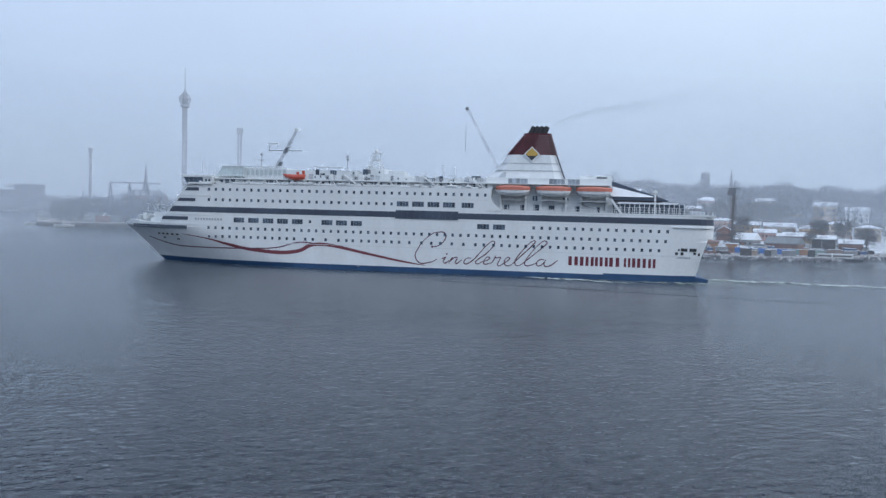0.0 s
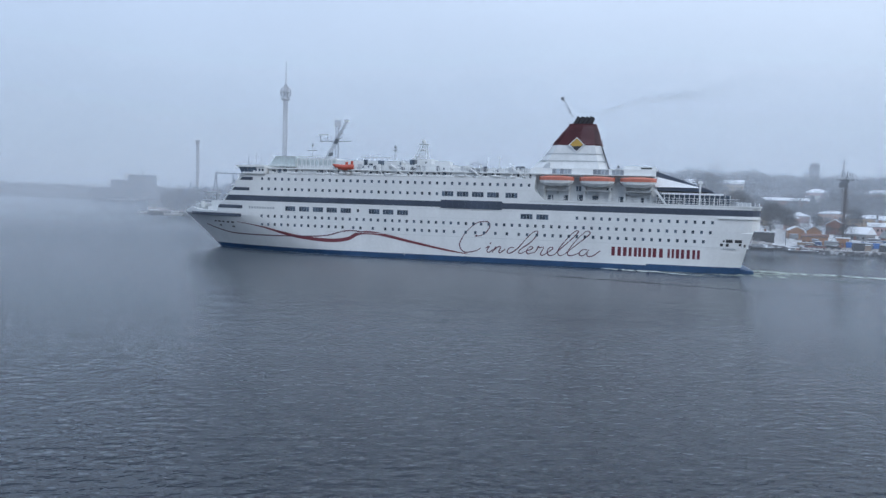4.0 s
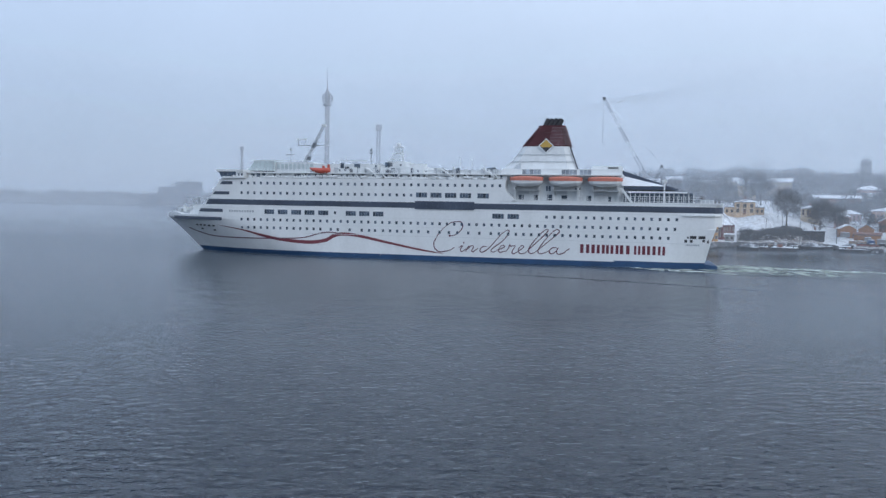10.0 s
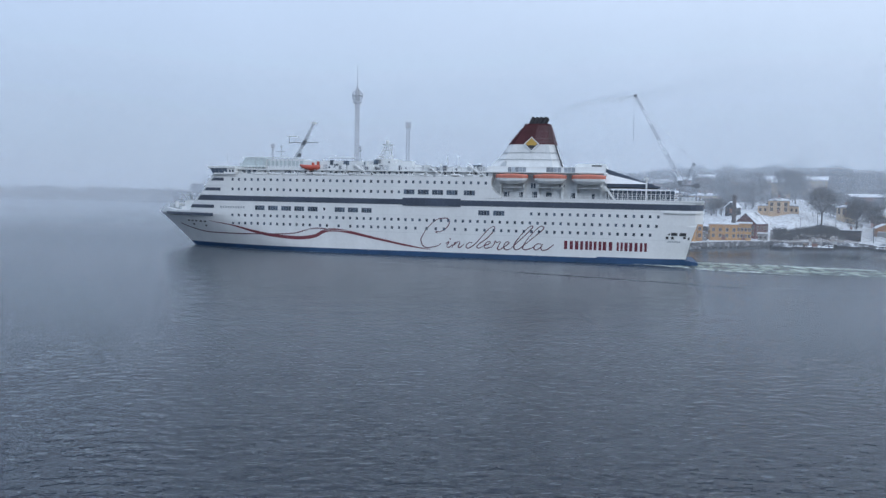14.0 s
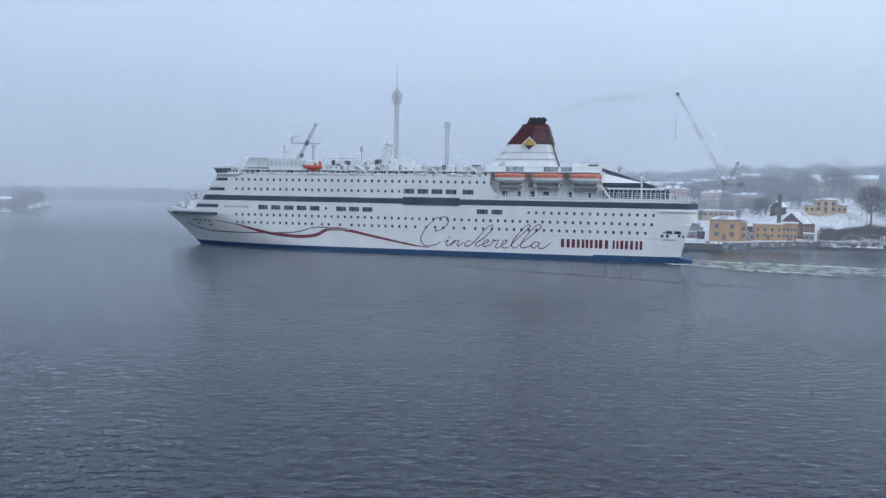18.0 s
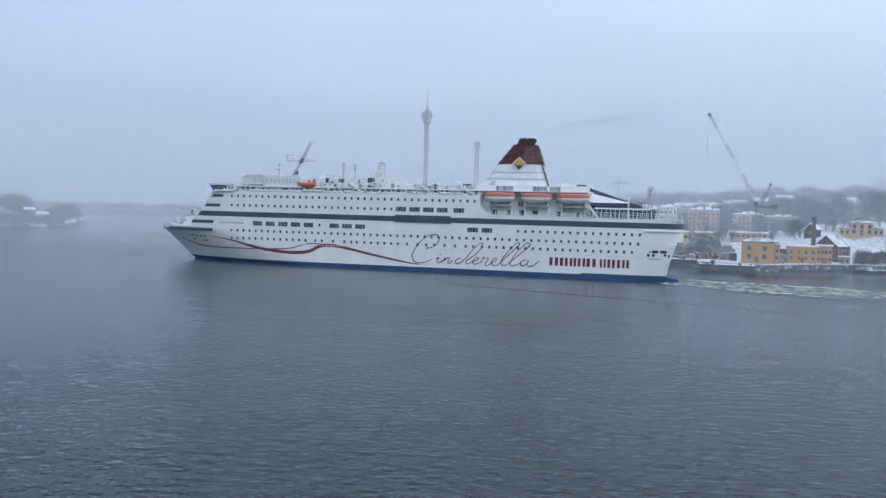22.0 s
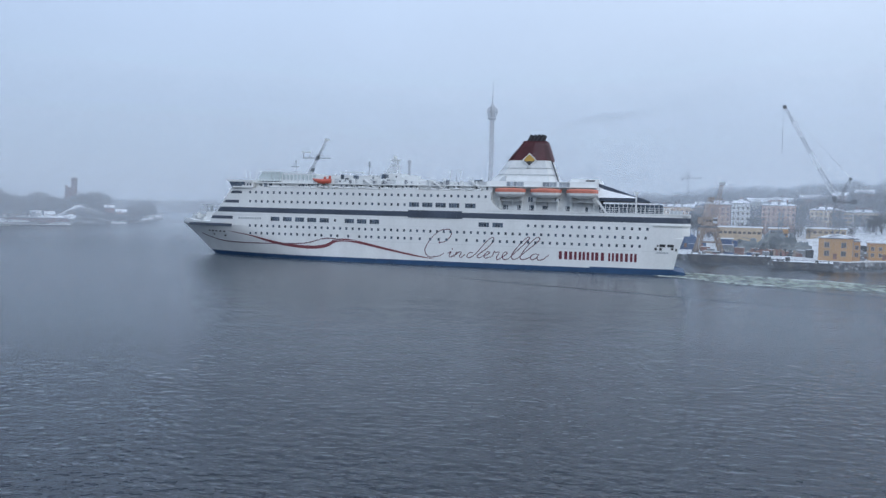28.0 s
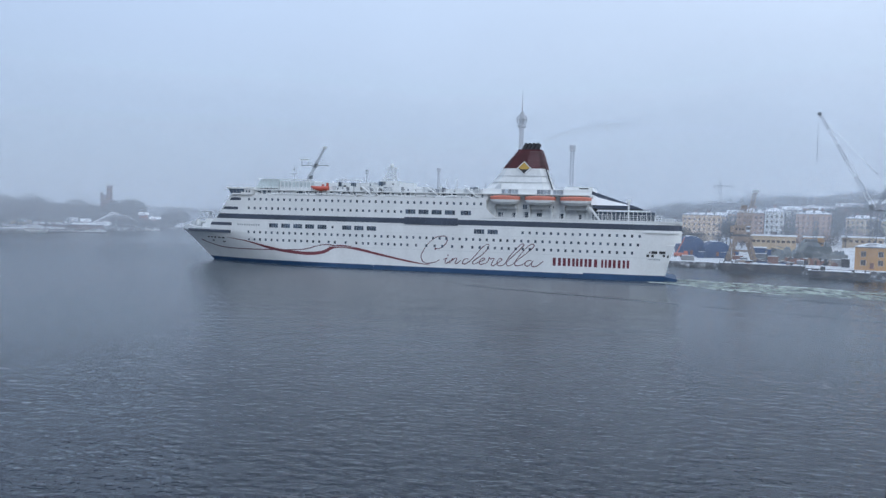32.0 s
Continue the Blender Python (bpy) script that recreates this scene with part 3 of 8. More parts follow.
    strokes = [
        [(108.6, 7.9), (110.1, 8.1), (111.5, 9.0), (112.5, 10.3), (112.7, 11.4), (112.0, 12.3), (110.5, 12.3), (108.8, 11.9), (106.9, 10.5), (105.2, 8.7), (104.0, 6.6), (103.5, 5.2), (104.0, 3.7), (105.3, 2.8), (107.0, 3.0), (108.7, 3.4), (110.2, 4.3)],
        [(111.6, 4.3), (112.7, 4.9), (112.1, 3.7), (112.4, 3.1), (113.2, 3.4), (113.9, 4.0)],
        [(113.7, 3.1), (114.2, 4.0), (114.8, 4.9), (114.3, 3.9), (115.3, 4.8), (116.1, 5.0), (116.2, 4.5), (115.7, 3.5), (116.1, 3.1), (116.8, 3.6), (117.7, 4.3)],
        [(120.4, 4.8), (119.4, 4.9), (118.5, 4.2), (118.3, 3.4), (119.0, 3.1), (120.2, 3.7), (121.5, 4.8), (123.1, 6.7), (124.7, 8.6), (126.1, 9.8), (127.0, 10.1), (127.3, 9.6), (126.5, 8.1), (124.8, 6.3), (123.0, 5.0), (121.9, 4.0), (121.9, 3.3), (122.7, 3.3), (123.7, 3.9)],
        [(123.7, 3.9), (125.3, 4.5), (126.0, 5.1), (125.3, 5.4), (124.5, 4.7), (124.1, 3.8), (124.7, 3.2), (126.2, 3.7)],
        [(126.3, 3.5), (127.1, 4.4), (127.6, 5.6), (127.9, 5.2), (129.2, 5.4), (128.6, 4.1), (128.3, 3.3), (128.8, 2.9), (129.9, 3.5)],
        [(129.9, 3.5), (131.4, 4.6), (131.9, 5.2), (131.3, 5.5), (130.5, 4.8), (130.3, 3.7), (131.0, 3.0), (132.4, 3.3)],
        [(132.4, 3.3), (134.3, 5.2), (137.0, 7.8), (138.8, 9.7), (139.2, 10.4), (138.6, 10.6), (137.2, 9.5), (135.1, 7.1), (133.6, 4.9), (133.5, 3.6), (134.2, 3.1), (135.4, 3.6)],
        [(135.4, 3.6), (138.1, 5.9), (140.8, 8.2), (142.4, 9.7), (142.5, 10.4), (141.6, 10.6), (139.9, 9.2), (137.8, 6.7), (136.5, 4.7), (136.3, 3.6), (137.0, 3.2), (138.5, 3.6), (139.8, 4.3)],
        [(142.0, 5.1), (140.9, 5.2), (140.0, 4.6), (139.7, 3.7), (140.5, 3.3), (141.6, 4.0), (142.4, 5.2), (141.9, 4.2), (142.0, 3.5), (142.6, 3.2), (143.9, 3.6), (145.0, 4.5), (145.8, 5.1)],
    ]
    for s in strokes:
        line = spline(s, 8)
        part("script_flourish", flat_stroke(line, [0.22 + 0.12 * abs(math.sin(6.3 * i / len(line))) for i in range(len(line))]), SCRIPT, hull, "plum painted flourish")
    for u, z, r in ((113.1, 5.85, 0.26), (108.6, 7.9, 0.36)):
        part("script_dot", Geo().prism([(u - MID + r * math.cos(a), z + r * math.sin(a)) for a in (2 * math.pi * k / 10 for k in range(10))], -BEAM - 0.05, -BEAM + 0.02), SCRIPT, hull, "plum painted dot")
    for x0, x1 in ((148.9, 151.6), (152.2, 153.2), (153.8, 156.1), (156.5, 157.3), (157.8, 160.1), (160.5, 163.3), (164.6, 166.4), (166.9, 167.8), (168.3, 170.7), (171.4, 173.4)):
        bars = [(x0, x1)] if x1 - x0 < 1.3 else [(x0, x0 + 0.36 * (x1 - x0)), (x1 - 0.36 * (x1 - x0), x1)]
        for a, b in bars:
            part("letter_bar", Geo().box(a - MID, b - MID, -BEAM - 0.03, -BEAM + 0.02, 3.85, 6.45), RED, hull, "dark red painted bar of lettering")
    for i in range(10):
        u = 32.6 + i * 0.95
        z = 14.2
        part("small_letter_block", Geo().box(-0.30, 0.30, -0.05, 0.05, -0.34, 0.34), GREYTXT, ship, "grey painted bar", at=pose(u - MID, -half(u, 14) - 0.01, z, 0, 0, math.degrees(math.atan((half(u - 1, z) - half(u + 1, z)) / 2))))
    for i in range(10):
        part("small_letter_block", Geo().box(178.0 + i * 0.5 - MID, 178.36 + i * 0.5 - MID, -half(180, 7) - 0.04, -half(180, 7) + 0.2, 6.85, 7.25), GREYTXT, ship)

    # bridge
    br = part("bridge", Geo().slab([(30.2 - MID, -15.0), (38.2 - MID, -15.0), (38.2 - MID, 15.0), (30.2 - MID, 15.0), (28.6 - MID, 11), (28.0 - MID, 0), (28.6 - MID, -11)], 25.2, 25.7), WHITE, ship)
    part("bridge_window", Geo().loft([[(29.9 - MID, -14.7, 25.2), (34.9 - MID, -14.7, 25.2), (34.9 - MID, 14.7, 25.2), (29.9 - MID, 14.7, 25.2)], [(28.9 - MID, -15.1, 27.3), (35.2 - MID, -15.1, 27.3), (35.2 - MID, 15.1, 27.3), (28.9 - MID, 15.1, 27.3)]]), GLASS, br, "dark raked bridge glazing")
    for u in (31.0, 32.4, 33.8):
        part("mullion", Geo().tube((u - MID, -14.85, 25.3), (u - 0.35 - MID, -15.15, 27.3), 0.045, n=4), GREY_W, br)
    part("bridge_roof", Geo().slab([(28.2 - MID, -15.3), (38.2 - MID, -15.3), (38.2 - MID, 15.3), (28.2 - MID, 15.3), (27.2 - MID, 0)], 27.3, 27.95), WHITE, br)
    part("wing_wall", Geo().box(34.0 - MID, 38.2 - MID, -14.9, 14.9, 25.2, 27.4), WHITE, br)
    for u in (35.0, 36.3, 37.4):
        part("window", Geo().box(u - 0.3 - MID, u + 0.3 - MID, -14.96, -14.8, 26.0, 26.8), GLASS, br)

    # promenade: inner wall, upper deck edge, struts, rafts, rail
    part("deck_wall", Geo().box(38 - MID, 126 - MID, -12.3, 12.3, 25.2, 27.2), WHITE, ship, "shaded inner wall of the promenade")
    deck_rng = random.Random(14)
    for i in range(46):
        u, w = 40.5 + i * 1.85 + deck_rng.uniform(-0.5, 0.5), deck_rng.uniform(0.28, 0.75)
        if deck_rng.random() < 0.8:
            part("deck_window", Geo().box(u - w - MID, u + w - MID, -12.38, -12.2, 25.6 + deck_rng.uniform(0, 0.3), 26.6 + deck_rng.uniform(0, 0.4)), GLASS, ship)
    part("upper_deck", Geo().box(38 - MID, 125.6 - MID, -13.3, 13.3, 27.2, 27.35).box(38 - MID, 125.6 - MID, 13.7, 13.9, 27.15, 27.95), WHITE, ship)
    rng = random.Random(4)
    for i in range(9):
        u = 44.6 + i * 9.1
        for y in (-13.6, 13.6):
            part("slanted_strut", Geo().prism([(u - MID, 25.2), (u + 0.35 - MID, 25.2), (u + 1.9 - MID, 26.9), (u + 1.4 - MID, 26.9)], y - 0.08, y + 0.08), WHITE, ship)
            part("slanted_strut", Geo().prism([(u + 6.4 - MID, 25.2), (u + 6.75 - MID, 25.2), (u + 5.4 - MID, 26.9), (u + 4.9 - MID, 26.9)], y - 0.08, y + 0.08), WHITE, ship)
    for i in range(30):
        u = 46 + i * 2.6 + rng.uniform(-0.5, 0.5)
        z, y = 25.65 + rng.choice((0, 0, 0.35)), -13.6 + rng.uniform(-0.2, 0.2)
        raft = Geo()
        long = rng.uniform(0.7, 1.4)
        raft.loft([[(x, y + 0.38 * math.cos(a), z + 0.38 * math.sin(a)) for a in (2 * math.pi * k / 8 for k in range(8))] for x in (u - long - MID, u - 0.1 - MID, u + 0.1 - MID, u + long - MID)])
        part("raft_canister", raft, WHITE, ship, "white life raft canister")
    for i in range(24):
        u = 40 + i * 3.5 + rng.uniform(-1, 1)
        part("deck_locker", Geo().box(u - MID, u + rng.uniform(0.4, 1.3) - MID, -13.4, -12.7, 25.2, 25.2 + rng.uniform(0.7, 1.5)), rng.choice((GREY_W, WHITE2, GREY_W)), ship)
    g = Geo()
    for u in range(38, 126, 2):
        g.tube((u - MID, -14.2, 25.2), (u - MID, -14.2, 26.2), 0.035, n=4).tube((u - MID, 14.2, 25.2), (u - MID, 14.2, 26.2), 0.035, n=4)
    for z in (25.55, 25.9, 26.2):
        g.tube((38 - MID, -14.2, z), (125.5 - MID, -14.2, z), 0.03, n=4).tube((38 - MID, 14.2, z), (125.5 - MID, 14.2, z), 0.03, n=4)
    tagged(part("railing", g, WHITE2, ship, "thin white railing"), kind="stuff")

    g = Geo()
    for i in range(70):
        u = 38.4 + i * 1.25
        g.box(u - 0.04 - MID, u + 0.04 - MID, -13.25, -13.17, 27.3, 28.35)
    for z in (27.65, 28.0, 28.35):
        g.box(38.2 - MID, 125.4 - MID, -13.25, -13.17, z - 0.035, z + 0.035)
    tagged(part("sun_deck_railing", g, WHITE, ship, "thin white railing of the sun deck"), kind="stuff")

    # houses on the sun deck
    def house(name, u0, u1, y, z0, z1, m=WHITE2, lab=""):
        return part(name, Geo().box(u0 - MID, u1 - MID, -y, y, z0, z1), m, ship, lab)

    house("sun_deck", 38, 160, 13.6, 26.95, 27.2)
    scr = part("wind_screen", Geo().box(37.4 - MID, 46.4 - MID, -10.2, 10.2, 27.9, 28.5).prism([(37.6 - MID, 28.5), (46.4 - MID, 28.5), (46.4 - MID, 31.2), (39.6 - MID, 31.2)], -10.1, 10.1), SCREEN, ship, "grey-green glazed wind screen of the sun deck")
    for i in range(5):
        part("screen_post", Geo().box(40.0 + i * 1.6 - MID, 40.08 + i * 1.6 - MID, -10.2, -10.08, 28.4, 31.25), GREY_W, scr)
    part("screen_rail", Geo().box(38.4 - MID, 60.4 - MID, -10.26, -10.06, 31.1, 31.28), WHITE2, scr)
    h = house("mast_house", 46.4, 60.5, 8.5, 27.2, 30.8, WHITE2, "pale louvred house below the mast")
    for i in range(9):
        part("louvre", Geo().box(47.0 + i * 1.5 - MID, 48.0 + i * 1.5 - MID, -8.62, -8.45, 28.4, 30.2), SCREEN, h)
        part("screen_post", Geo().box(46.5 + i * 1.5 - MID, 46.65 + i * 1.5 - MID, -10.2, -10.05, 28.0, 31.2), GREY_W, h)
    h = house("lounge_house", 60.5, 83, 9.0, 27.2, 30.3)
    for u0, u1, z0, z1 in ((70.0, 71.2, 28.9, 30.6), (71.6, 73.0, 28.8, 29.4), (74.8, 75.4, 29.0, 30.4), (75.5, 76.1, 29.0, 30.4), (76.2, 76.8, 29.0, 30.4), (82.0, 82.5, 29.2, 30.0)):
        part("window", Geo().box(u0 - MID, u1 - MID, -9.08, -8.9, z0, z1), GLASS, h)
    part("canopy", Geo().box(69.6 - MID, 79 - MID, -9.5, -8.2, 31.2, 31.4), WHITE2, h)
    for u in (70.0, 73.8, 78.6):
        part("canopy_post", Geo().tube((u - MID, -9.4, 30.0), (u - MID, -9.4, 31.2), 0.08, n=5), WHITE2, h)
    h = house("satellite_house", 83, 98.2, 8.0, 27.2, 29.6)
    part("upper_house", Geo().box(84.5 - MID, 91 - MID, -5, 5, 29.6, 31.4), WHITE2, h)
    for u0, u1, z0, z1 in ((85.0, 85.7, 29.3, 30.9), (85.9, 86.6, 29.3, 30.9), (89.2, 89.7, 29.9, 30.5)):
        part("window", Geo().box(u0 - MID, u1 - MID, -8.08 if z0 < 29.5 else -5.08, -4.9, z0, z1), GLASS, h)
    part("locker", Geo().box(93 - MID, 97.9 - MID, -7, -3, 29.6, 30.6), WHITE2, h)
    house("sun_deck_house", 98.2, 124, 6.0, 27.2, 28.6)
    for y in (-11.5, 11.5):
        part("bulwark", Geo().box(98 - MID, 124 - MID, y - 0.1, y + 0.1, 27.95, 28.5), WHITE2, ship)
    for u0, z in ((105.4, 27.3), (107.2, 27.3), (108.9, 27.3), (119.6, 28.1), (121.0, 28.1)):
        part("deck_window", Geo().box(u0 - MID, u0 + 1.3 - MID, -11.75, -11.3, z, z + 1.15), GLASS, ship)
    for u in (80.0, 104.5, 118.0):   # stairs
        st = part("deck_stair", Geo().prism([(u - MID, 29.0), (u + 0.7 - MID, 29.0), (u + 5.0 - MID, 26.0), (u + 4.3 - MID, 26.0)], -13.95, -12.9), WHITE, ship)
        part("stair_rail", Geo().tube((u - MID, -14.0, 30.0), (u + 4.6 - MID, -14.0, 27.0), 0.05, n=4), WHITE2, st)

    # small windows, vents and stowed gear of the sun deck
    gear_rng = random.Random(31)
    for i in range(30):
        u = 61.4 + i * 2.06 + gear_rng.uniform(-0.4, 0.4)
        if gear_rng.random() < 0.65:
            y = 9.0 if u < 82.5 else 8.0 if u < 97.6 else 6.0
            z = 27.75 + gear_rng.uniform(0, 0.25)
            part("small_window", Geo().box(u - 0.28 - MID, u + 0.28 - MID, -y - 0.08, -y + 0.1, z, z + 0.7), GLASS, ship)
    for i in range(54):
        u, y = gear_rng.uniform(60, 124), -gear_rng.uniform(10.5, 12.6)
        h, w = gear_rng.uniform(0.7, 1.7), gear_rng.uniform(0.15, 0.7)
        part("deck_gear", Geo().box(u - w - MID, u + w - MID, y - 0.4, y + 0.4, 27.2, 27.4 + h), gear_rng.choice((WHITE, WHITE2, GREY_W, GREY_W, NAVY)), ship)
    for i in range(16):
        u = gear_rng.uniform(62, 122)
        top = 30.2 if u < 83 else 29.5 if u < 98 else 28.6
        part("vent", Geo().tube((u - MID, -4.5, top - 0.1), (u - MID, -4.5, top + gear_rng.uniform(0.5, 1.3)), gear_rng.uniform(0.15, 0.4), n=7), gear_rng.choice((WHITE2, GREY_W)), ship)
    for u in (72.2, 88.4, 91.6, 110.5, 114.2):
        part("lamp_post", Geo().tube((u - MID, -9.5, 27.2), (u - MID, -9.5, 32.0), 0.06, n=4).box(u - 0.3 - MID, u + 0.3 - MID, -9.6, -9.4, 31.9, 32.1), WHITE2, ship)
    for z in (10.25, 12.95, 15.6, 22.0):
        part("plate_seam", shell(z, z + 0.07, 40, 125 if z > 20 else 178, 0.012, top=False, sides=(-1,)), WHITE2, hull)

    # masts
    mg = Geo()
    for y in (-0.55, 0.55):
        for dx in (-0.55, 0.55):
            mg.tube((54.6 + dx * 0.8 - MID, y, 33.4), (60.2 + dx * 0.5 - MID, y * 0.6, 43.7), 0.09, 0.06, n=5)
        for k in range(9):
            a, b = k / 9, (k + 1) / 9
            mg.tube((54.2 + 5.7 * a - MID, y, 33.4 + 10.3 * a), (55.0 + 5.5 * b - MID, y, 33.4 + 10.3 * b), 0.05, n=4)
            mg.box(54.1 + 5.7 * a - MID, 55.1 + 5.5 * a - MID, -0.5, 0.5, 33.4 + 10.3 * a, 33.46 + 10.3 * a)
    mast = part("radar_mast", mg.loft([[(x + dx - MID, dy, z) for dx, dy in ((-0.6, -0.6), (0.6, -0.6), (0.6, 0.6), (-0.6, 0.6))] for x, z in ((53.4, 30.8), (54.6, 33.6))]), GREY_W, ship, "grey raked lattice radar mast")
    for k in range(7):
        part("antenna", Geo().tube((52.4 + k * 1.3 - MID, -0.4, 37.0), (52.4 + k * 1.3 - MID, -0.4, 38.0 + 0.5 * (k % 3)), 0.06, n=4), STEEL, mast)
    part("radar_arm", Geo().box(50.8 - MID, 62.0 - MID, -0.2, 0.2, 36.85, 37.1).box(50.9 - MID, 51.1 - MID, -0.1, 0.1, 36.9, 39.4).box(53.4 - MID, 53.6 - MID, -0.1, 0.1, 36.9, 38.2), STEEL, mast)
    part("radar_scanner", Geo().box(50.2 - MID, 54.0 - MID, -0.25, 0.25, 39.0, 39.35), WHITE2, mast)
    part("radar_scanner", Geo().box(59.6 - MID, 61.0 - MID, -0.6, 0.6, 43.5, 44.1), WHITE2, mast)
    part("mast_fitting", Geo().prism([(55.9 - MID, 36.2), (56.9 - MID, 36.2), (57.5 - MID, 37.7), (56.6 - MID, 37.7)], -0.65, 0.65), SLATE_GREY, mast, "dark box at the crossing of mast and arm")
    part("mast_fitting", Geo().prism([(54.0 - MID, 32.0), (55.0 - MID, 32.0), (55.5 - MID, 33.2), (54.6 - MID, 33.2)], -0.65, 0.65), SLATE_GREY, mast)
    for z, r in ((38.0, 1.0), (39.6, 0.8)):
        part("mast_platform", Geo().box(56.4 + (z - 38) * 0.6 - MID, 58.4 + (z - 38) * 0.6 - MID, -r, r, z, z + 0.12), STEEL, mast)
    sm = part("signal_mast", Geo().tube((50.4 - MID, -5, 30.5), (50.4 - MID, -5, 36.2), 0.12, 0.07).box(48.6 - MID, 51.8 - MID, -5.1, -4.9, 33.4, 33.6).box(50.1 - MID, 50.7 - MID, -5.3, -4.7, 35.0, 35.4), STEEL, ship)
    for u in (31.5, 33.2, 36.0):
        part("antenna", Geo().tube((u - MID, -8, 27.9), (u - MID, -8, 30.6 + (u % 1) * 4), 0.06, 0.03, n=4), STEEL, ship)
    pole = part("light_mast", Geo().tube((78.5 - MID, -3, 30), (78.5 - MID, -3, 36), 0.14, 0.1).box(77.9 - MID, 79.1 - MID, -3.4, -2.6, 33.9, 34.3).box(78.1 - MID, 78.9 - MID, -3.3, -2.7, 34.8, 35.3), STEEL, ship)
    dome = part("satellite_tower", Geo().box(84.4 - MID, 86.0 - MID, -1.7, 1.7, 32.2, 32.5), WHITE2, ship, "pale lattice satellite tower")
    part("platform", Geo().box(86.2 - MID, 88.6 - MID, -1.5, 1.5, 34.2, 34.4), WHITE2, dome)
    for y in (-1.6, 1.6):
        for x0, x1 in ((84.6, 86.8), (88.6, 88.0)):
            part("tower_leg", Geo().tube((x0 - MID, y, 31.2), (x1 - MID, y * 0.6, 36.4), 0.16, n=5), WHITE2, dome)
        for k in range(4):
            part("tower_brace", Geo().tube((84.9 + 0.5 * k - MID, y, 32 + 1.1 * k), (88.5 - 0.12 * k - MID, y, 32.9 + 1.0 * k), 0.09, n=4), WHITE2, dome)
    part("platform", Geo().box(85.6 - MID, 89.0 - MID, -1.6, 1.6, 36.3, 36.5), WHITE2, dome)
    rings = [[(87.2 + 0.75 * math.cos(p) * math.cos(a) - MID, 0.75 * math.cos(p) * math.sin(a), 37.2 + 0.75 * math.sin(p)) for a in (2 * math.pi * k / 10 for k in range(10))] for p in (-1.2, -0.6, 0, 0.6, 1.2)]
    part("radome", Geo().loft(rings), WHITE2, dome, smooth=True)

    # orange rescue boat in its cradle
    rb = [[(u - MID, -13.2 + w * math.cos(a), z + hh * max(-1, math.sin(a))) for a in (2 * math.pi * k / 10 for k in range(10))] for u, w, z, hh in ((61.0, 0.15, 28.7, 0.25), (62.4, 0.9, 28.1, 0.75), (64.9, 1.3, 27.8, 0.95), (67.0, 1.3, 27.9, 0.95), (68.0, 1.0, 28.1, 0.7))]
    rescue = part("rescue_boat", Geo().loft(rb), RESCUE, ship, "orange rescue boat on its cradle", smooth=True)
    part("console", Geo().box(65.4 - MID, 66.1 - MID, -13.6, -12.8, 28.5, 29.5), RESCUE, rescue)
    part("engine", Geo().box(67.2 - MID, 67.9 - MID, -13.5, -12.9, 28.4, 29.9), RESCUE, rescue)
    part("cradle", Geo().box(62.6 - MID, 63.0 - MID, -14.0, -12.4, 27.0, 27.8).box(66.4 - MID, 66.8 - MID, -14.0, -12.4, 27.0, 27.8), WHITE2, rescue)

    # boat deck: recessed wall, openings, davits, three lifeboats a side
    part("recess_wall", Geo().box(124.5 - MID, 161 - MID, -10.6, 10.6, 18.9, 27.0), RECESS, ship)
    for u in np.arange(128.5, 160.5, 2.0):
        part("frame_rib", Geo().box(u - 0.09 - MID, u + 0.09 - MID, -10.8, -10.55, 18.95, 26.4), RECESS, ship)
    part("recess_deck", Geo().box(124.5 - MID, 189 - MID, -BEAM, BEAM, 18.7, 18.95), WHITE2, ship)
    part("recess_bulwark", Geo().box(128 - MID, 189.3 - MID, -BEAM, -BEAM + 0.15, 18.9, 19.25).box(128 - MID, 189.3 - MID, BEAM - 0.15, BEAM, 18.9, 19.25), WHITE, ship)
    for u0, u1, z0, z1 in ((129.4, 131.0, 19.6, 21.0), (134.2, 135.8, 19.5, 21.0), (138.2, 139.8, 19.4, 21.2), (142.4, 144.3, 19.8, 21.0), (150.2, 151.6, 19.4, 21.0), (156.4, 157.4, 19.3, 20.8), (137.8, 139.2, 22.3, 23.8), (146.6, 148.2, 22.8, 23.4)):
        part("recess_window", Geo().box(u0 - MID, u1 - MID, -10.7, -10.5, z0, z1), GLASS, ship)
    for u0, n in ((130.6, 5), (142.6, 4), (148.0, 3)):
        for k in range(n):
            part("upper_window", Geo().box(u0 + k * 1.15 - MID, u0 + k * 1.15 + 1.05 - MID, -11.9, -11.7, 27.0, 28.75), LIT_PANE, ship, "pale lounge window")
    part("boat_deck_top", Geo().box(124 - MID, 160.5 - MID, -11.8, 11.8, 26.2, 28.95), WHITE, ship)
    hh = part("after_house", Geo().loft([[(150.5 - MID, -9, 28.3), (161.0 - MID, -9, 28.3), (161.0 - MID, 9, 28.3), (150.5 - MID, 9, 28.3)], [(151.5 - MID, -8.5, 30.0), (160.4 - MID, -8.5, 30.0), (160.4 - MID, 8.5, 30.0), (151.5 - MID, 8.5, 30.0)]]), WHITE2, ship)
    part("vent_window", Geo().box(156.2 - MID, 159.2 - MID, -8.85, -8.4, 29.3, 29.7), BLACK, hh)
    part("porthole", Geo().tube((156.5 - MID, -9.0, 28.8), (156.5 - MID, -8.6, 28.8), 0.25, n=8), BLACK, hh)
    part("porthole", Geo().tube((159.0 - MID, -9.0, 28.8), (159.0 - MID, -8.6, 28.8), 0.25, n=8), BLACK, hh)
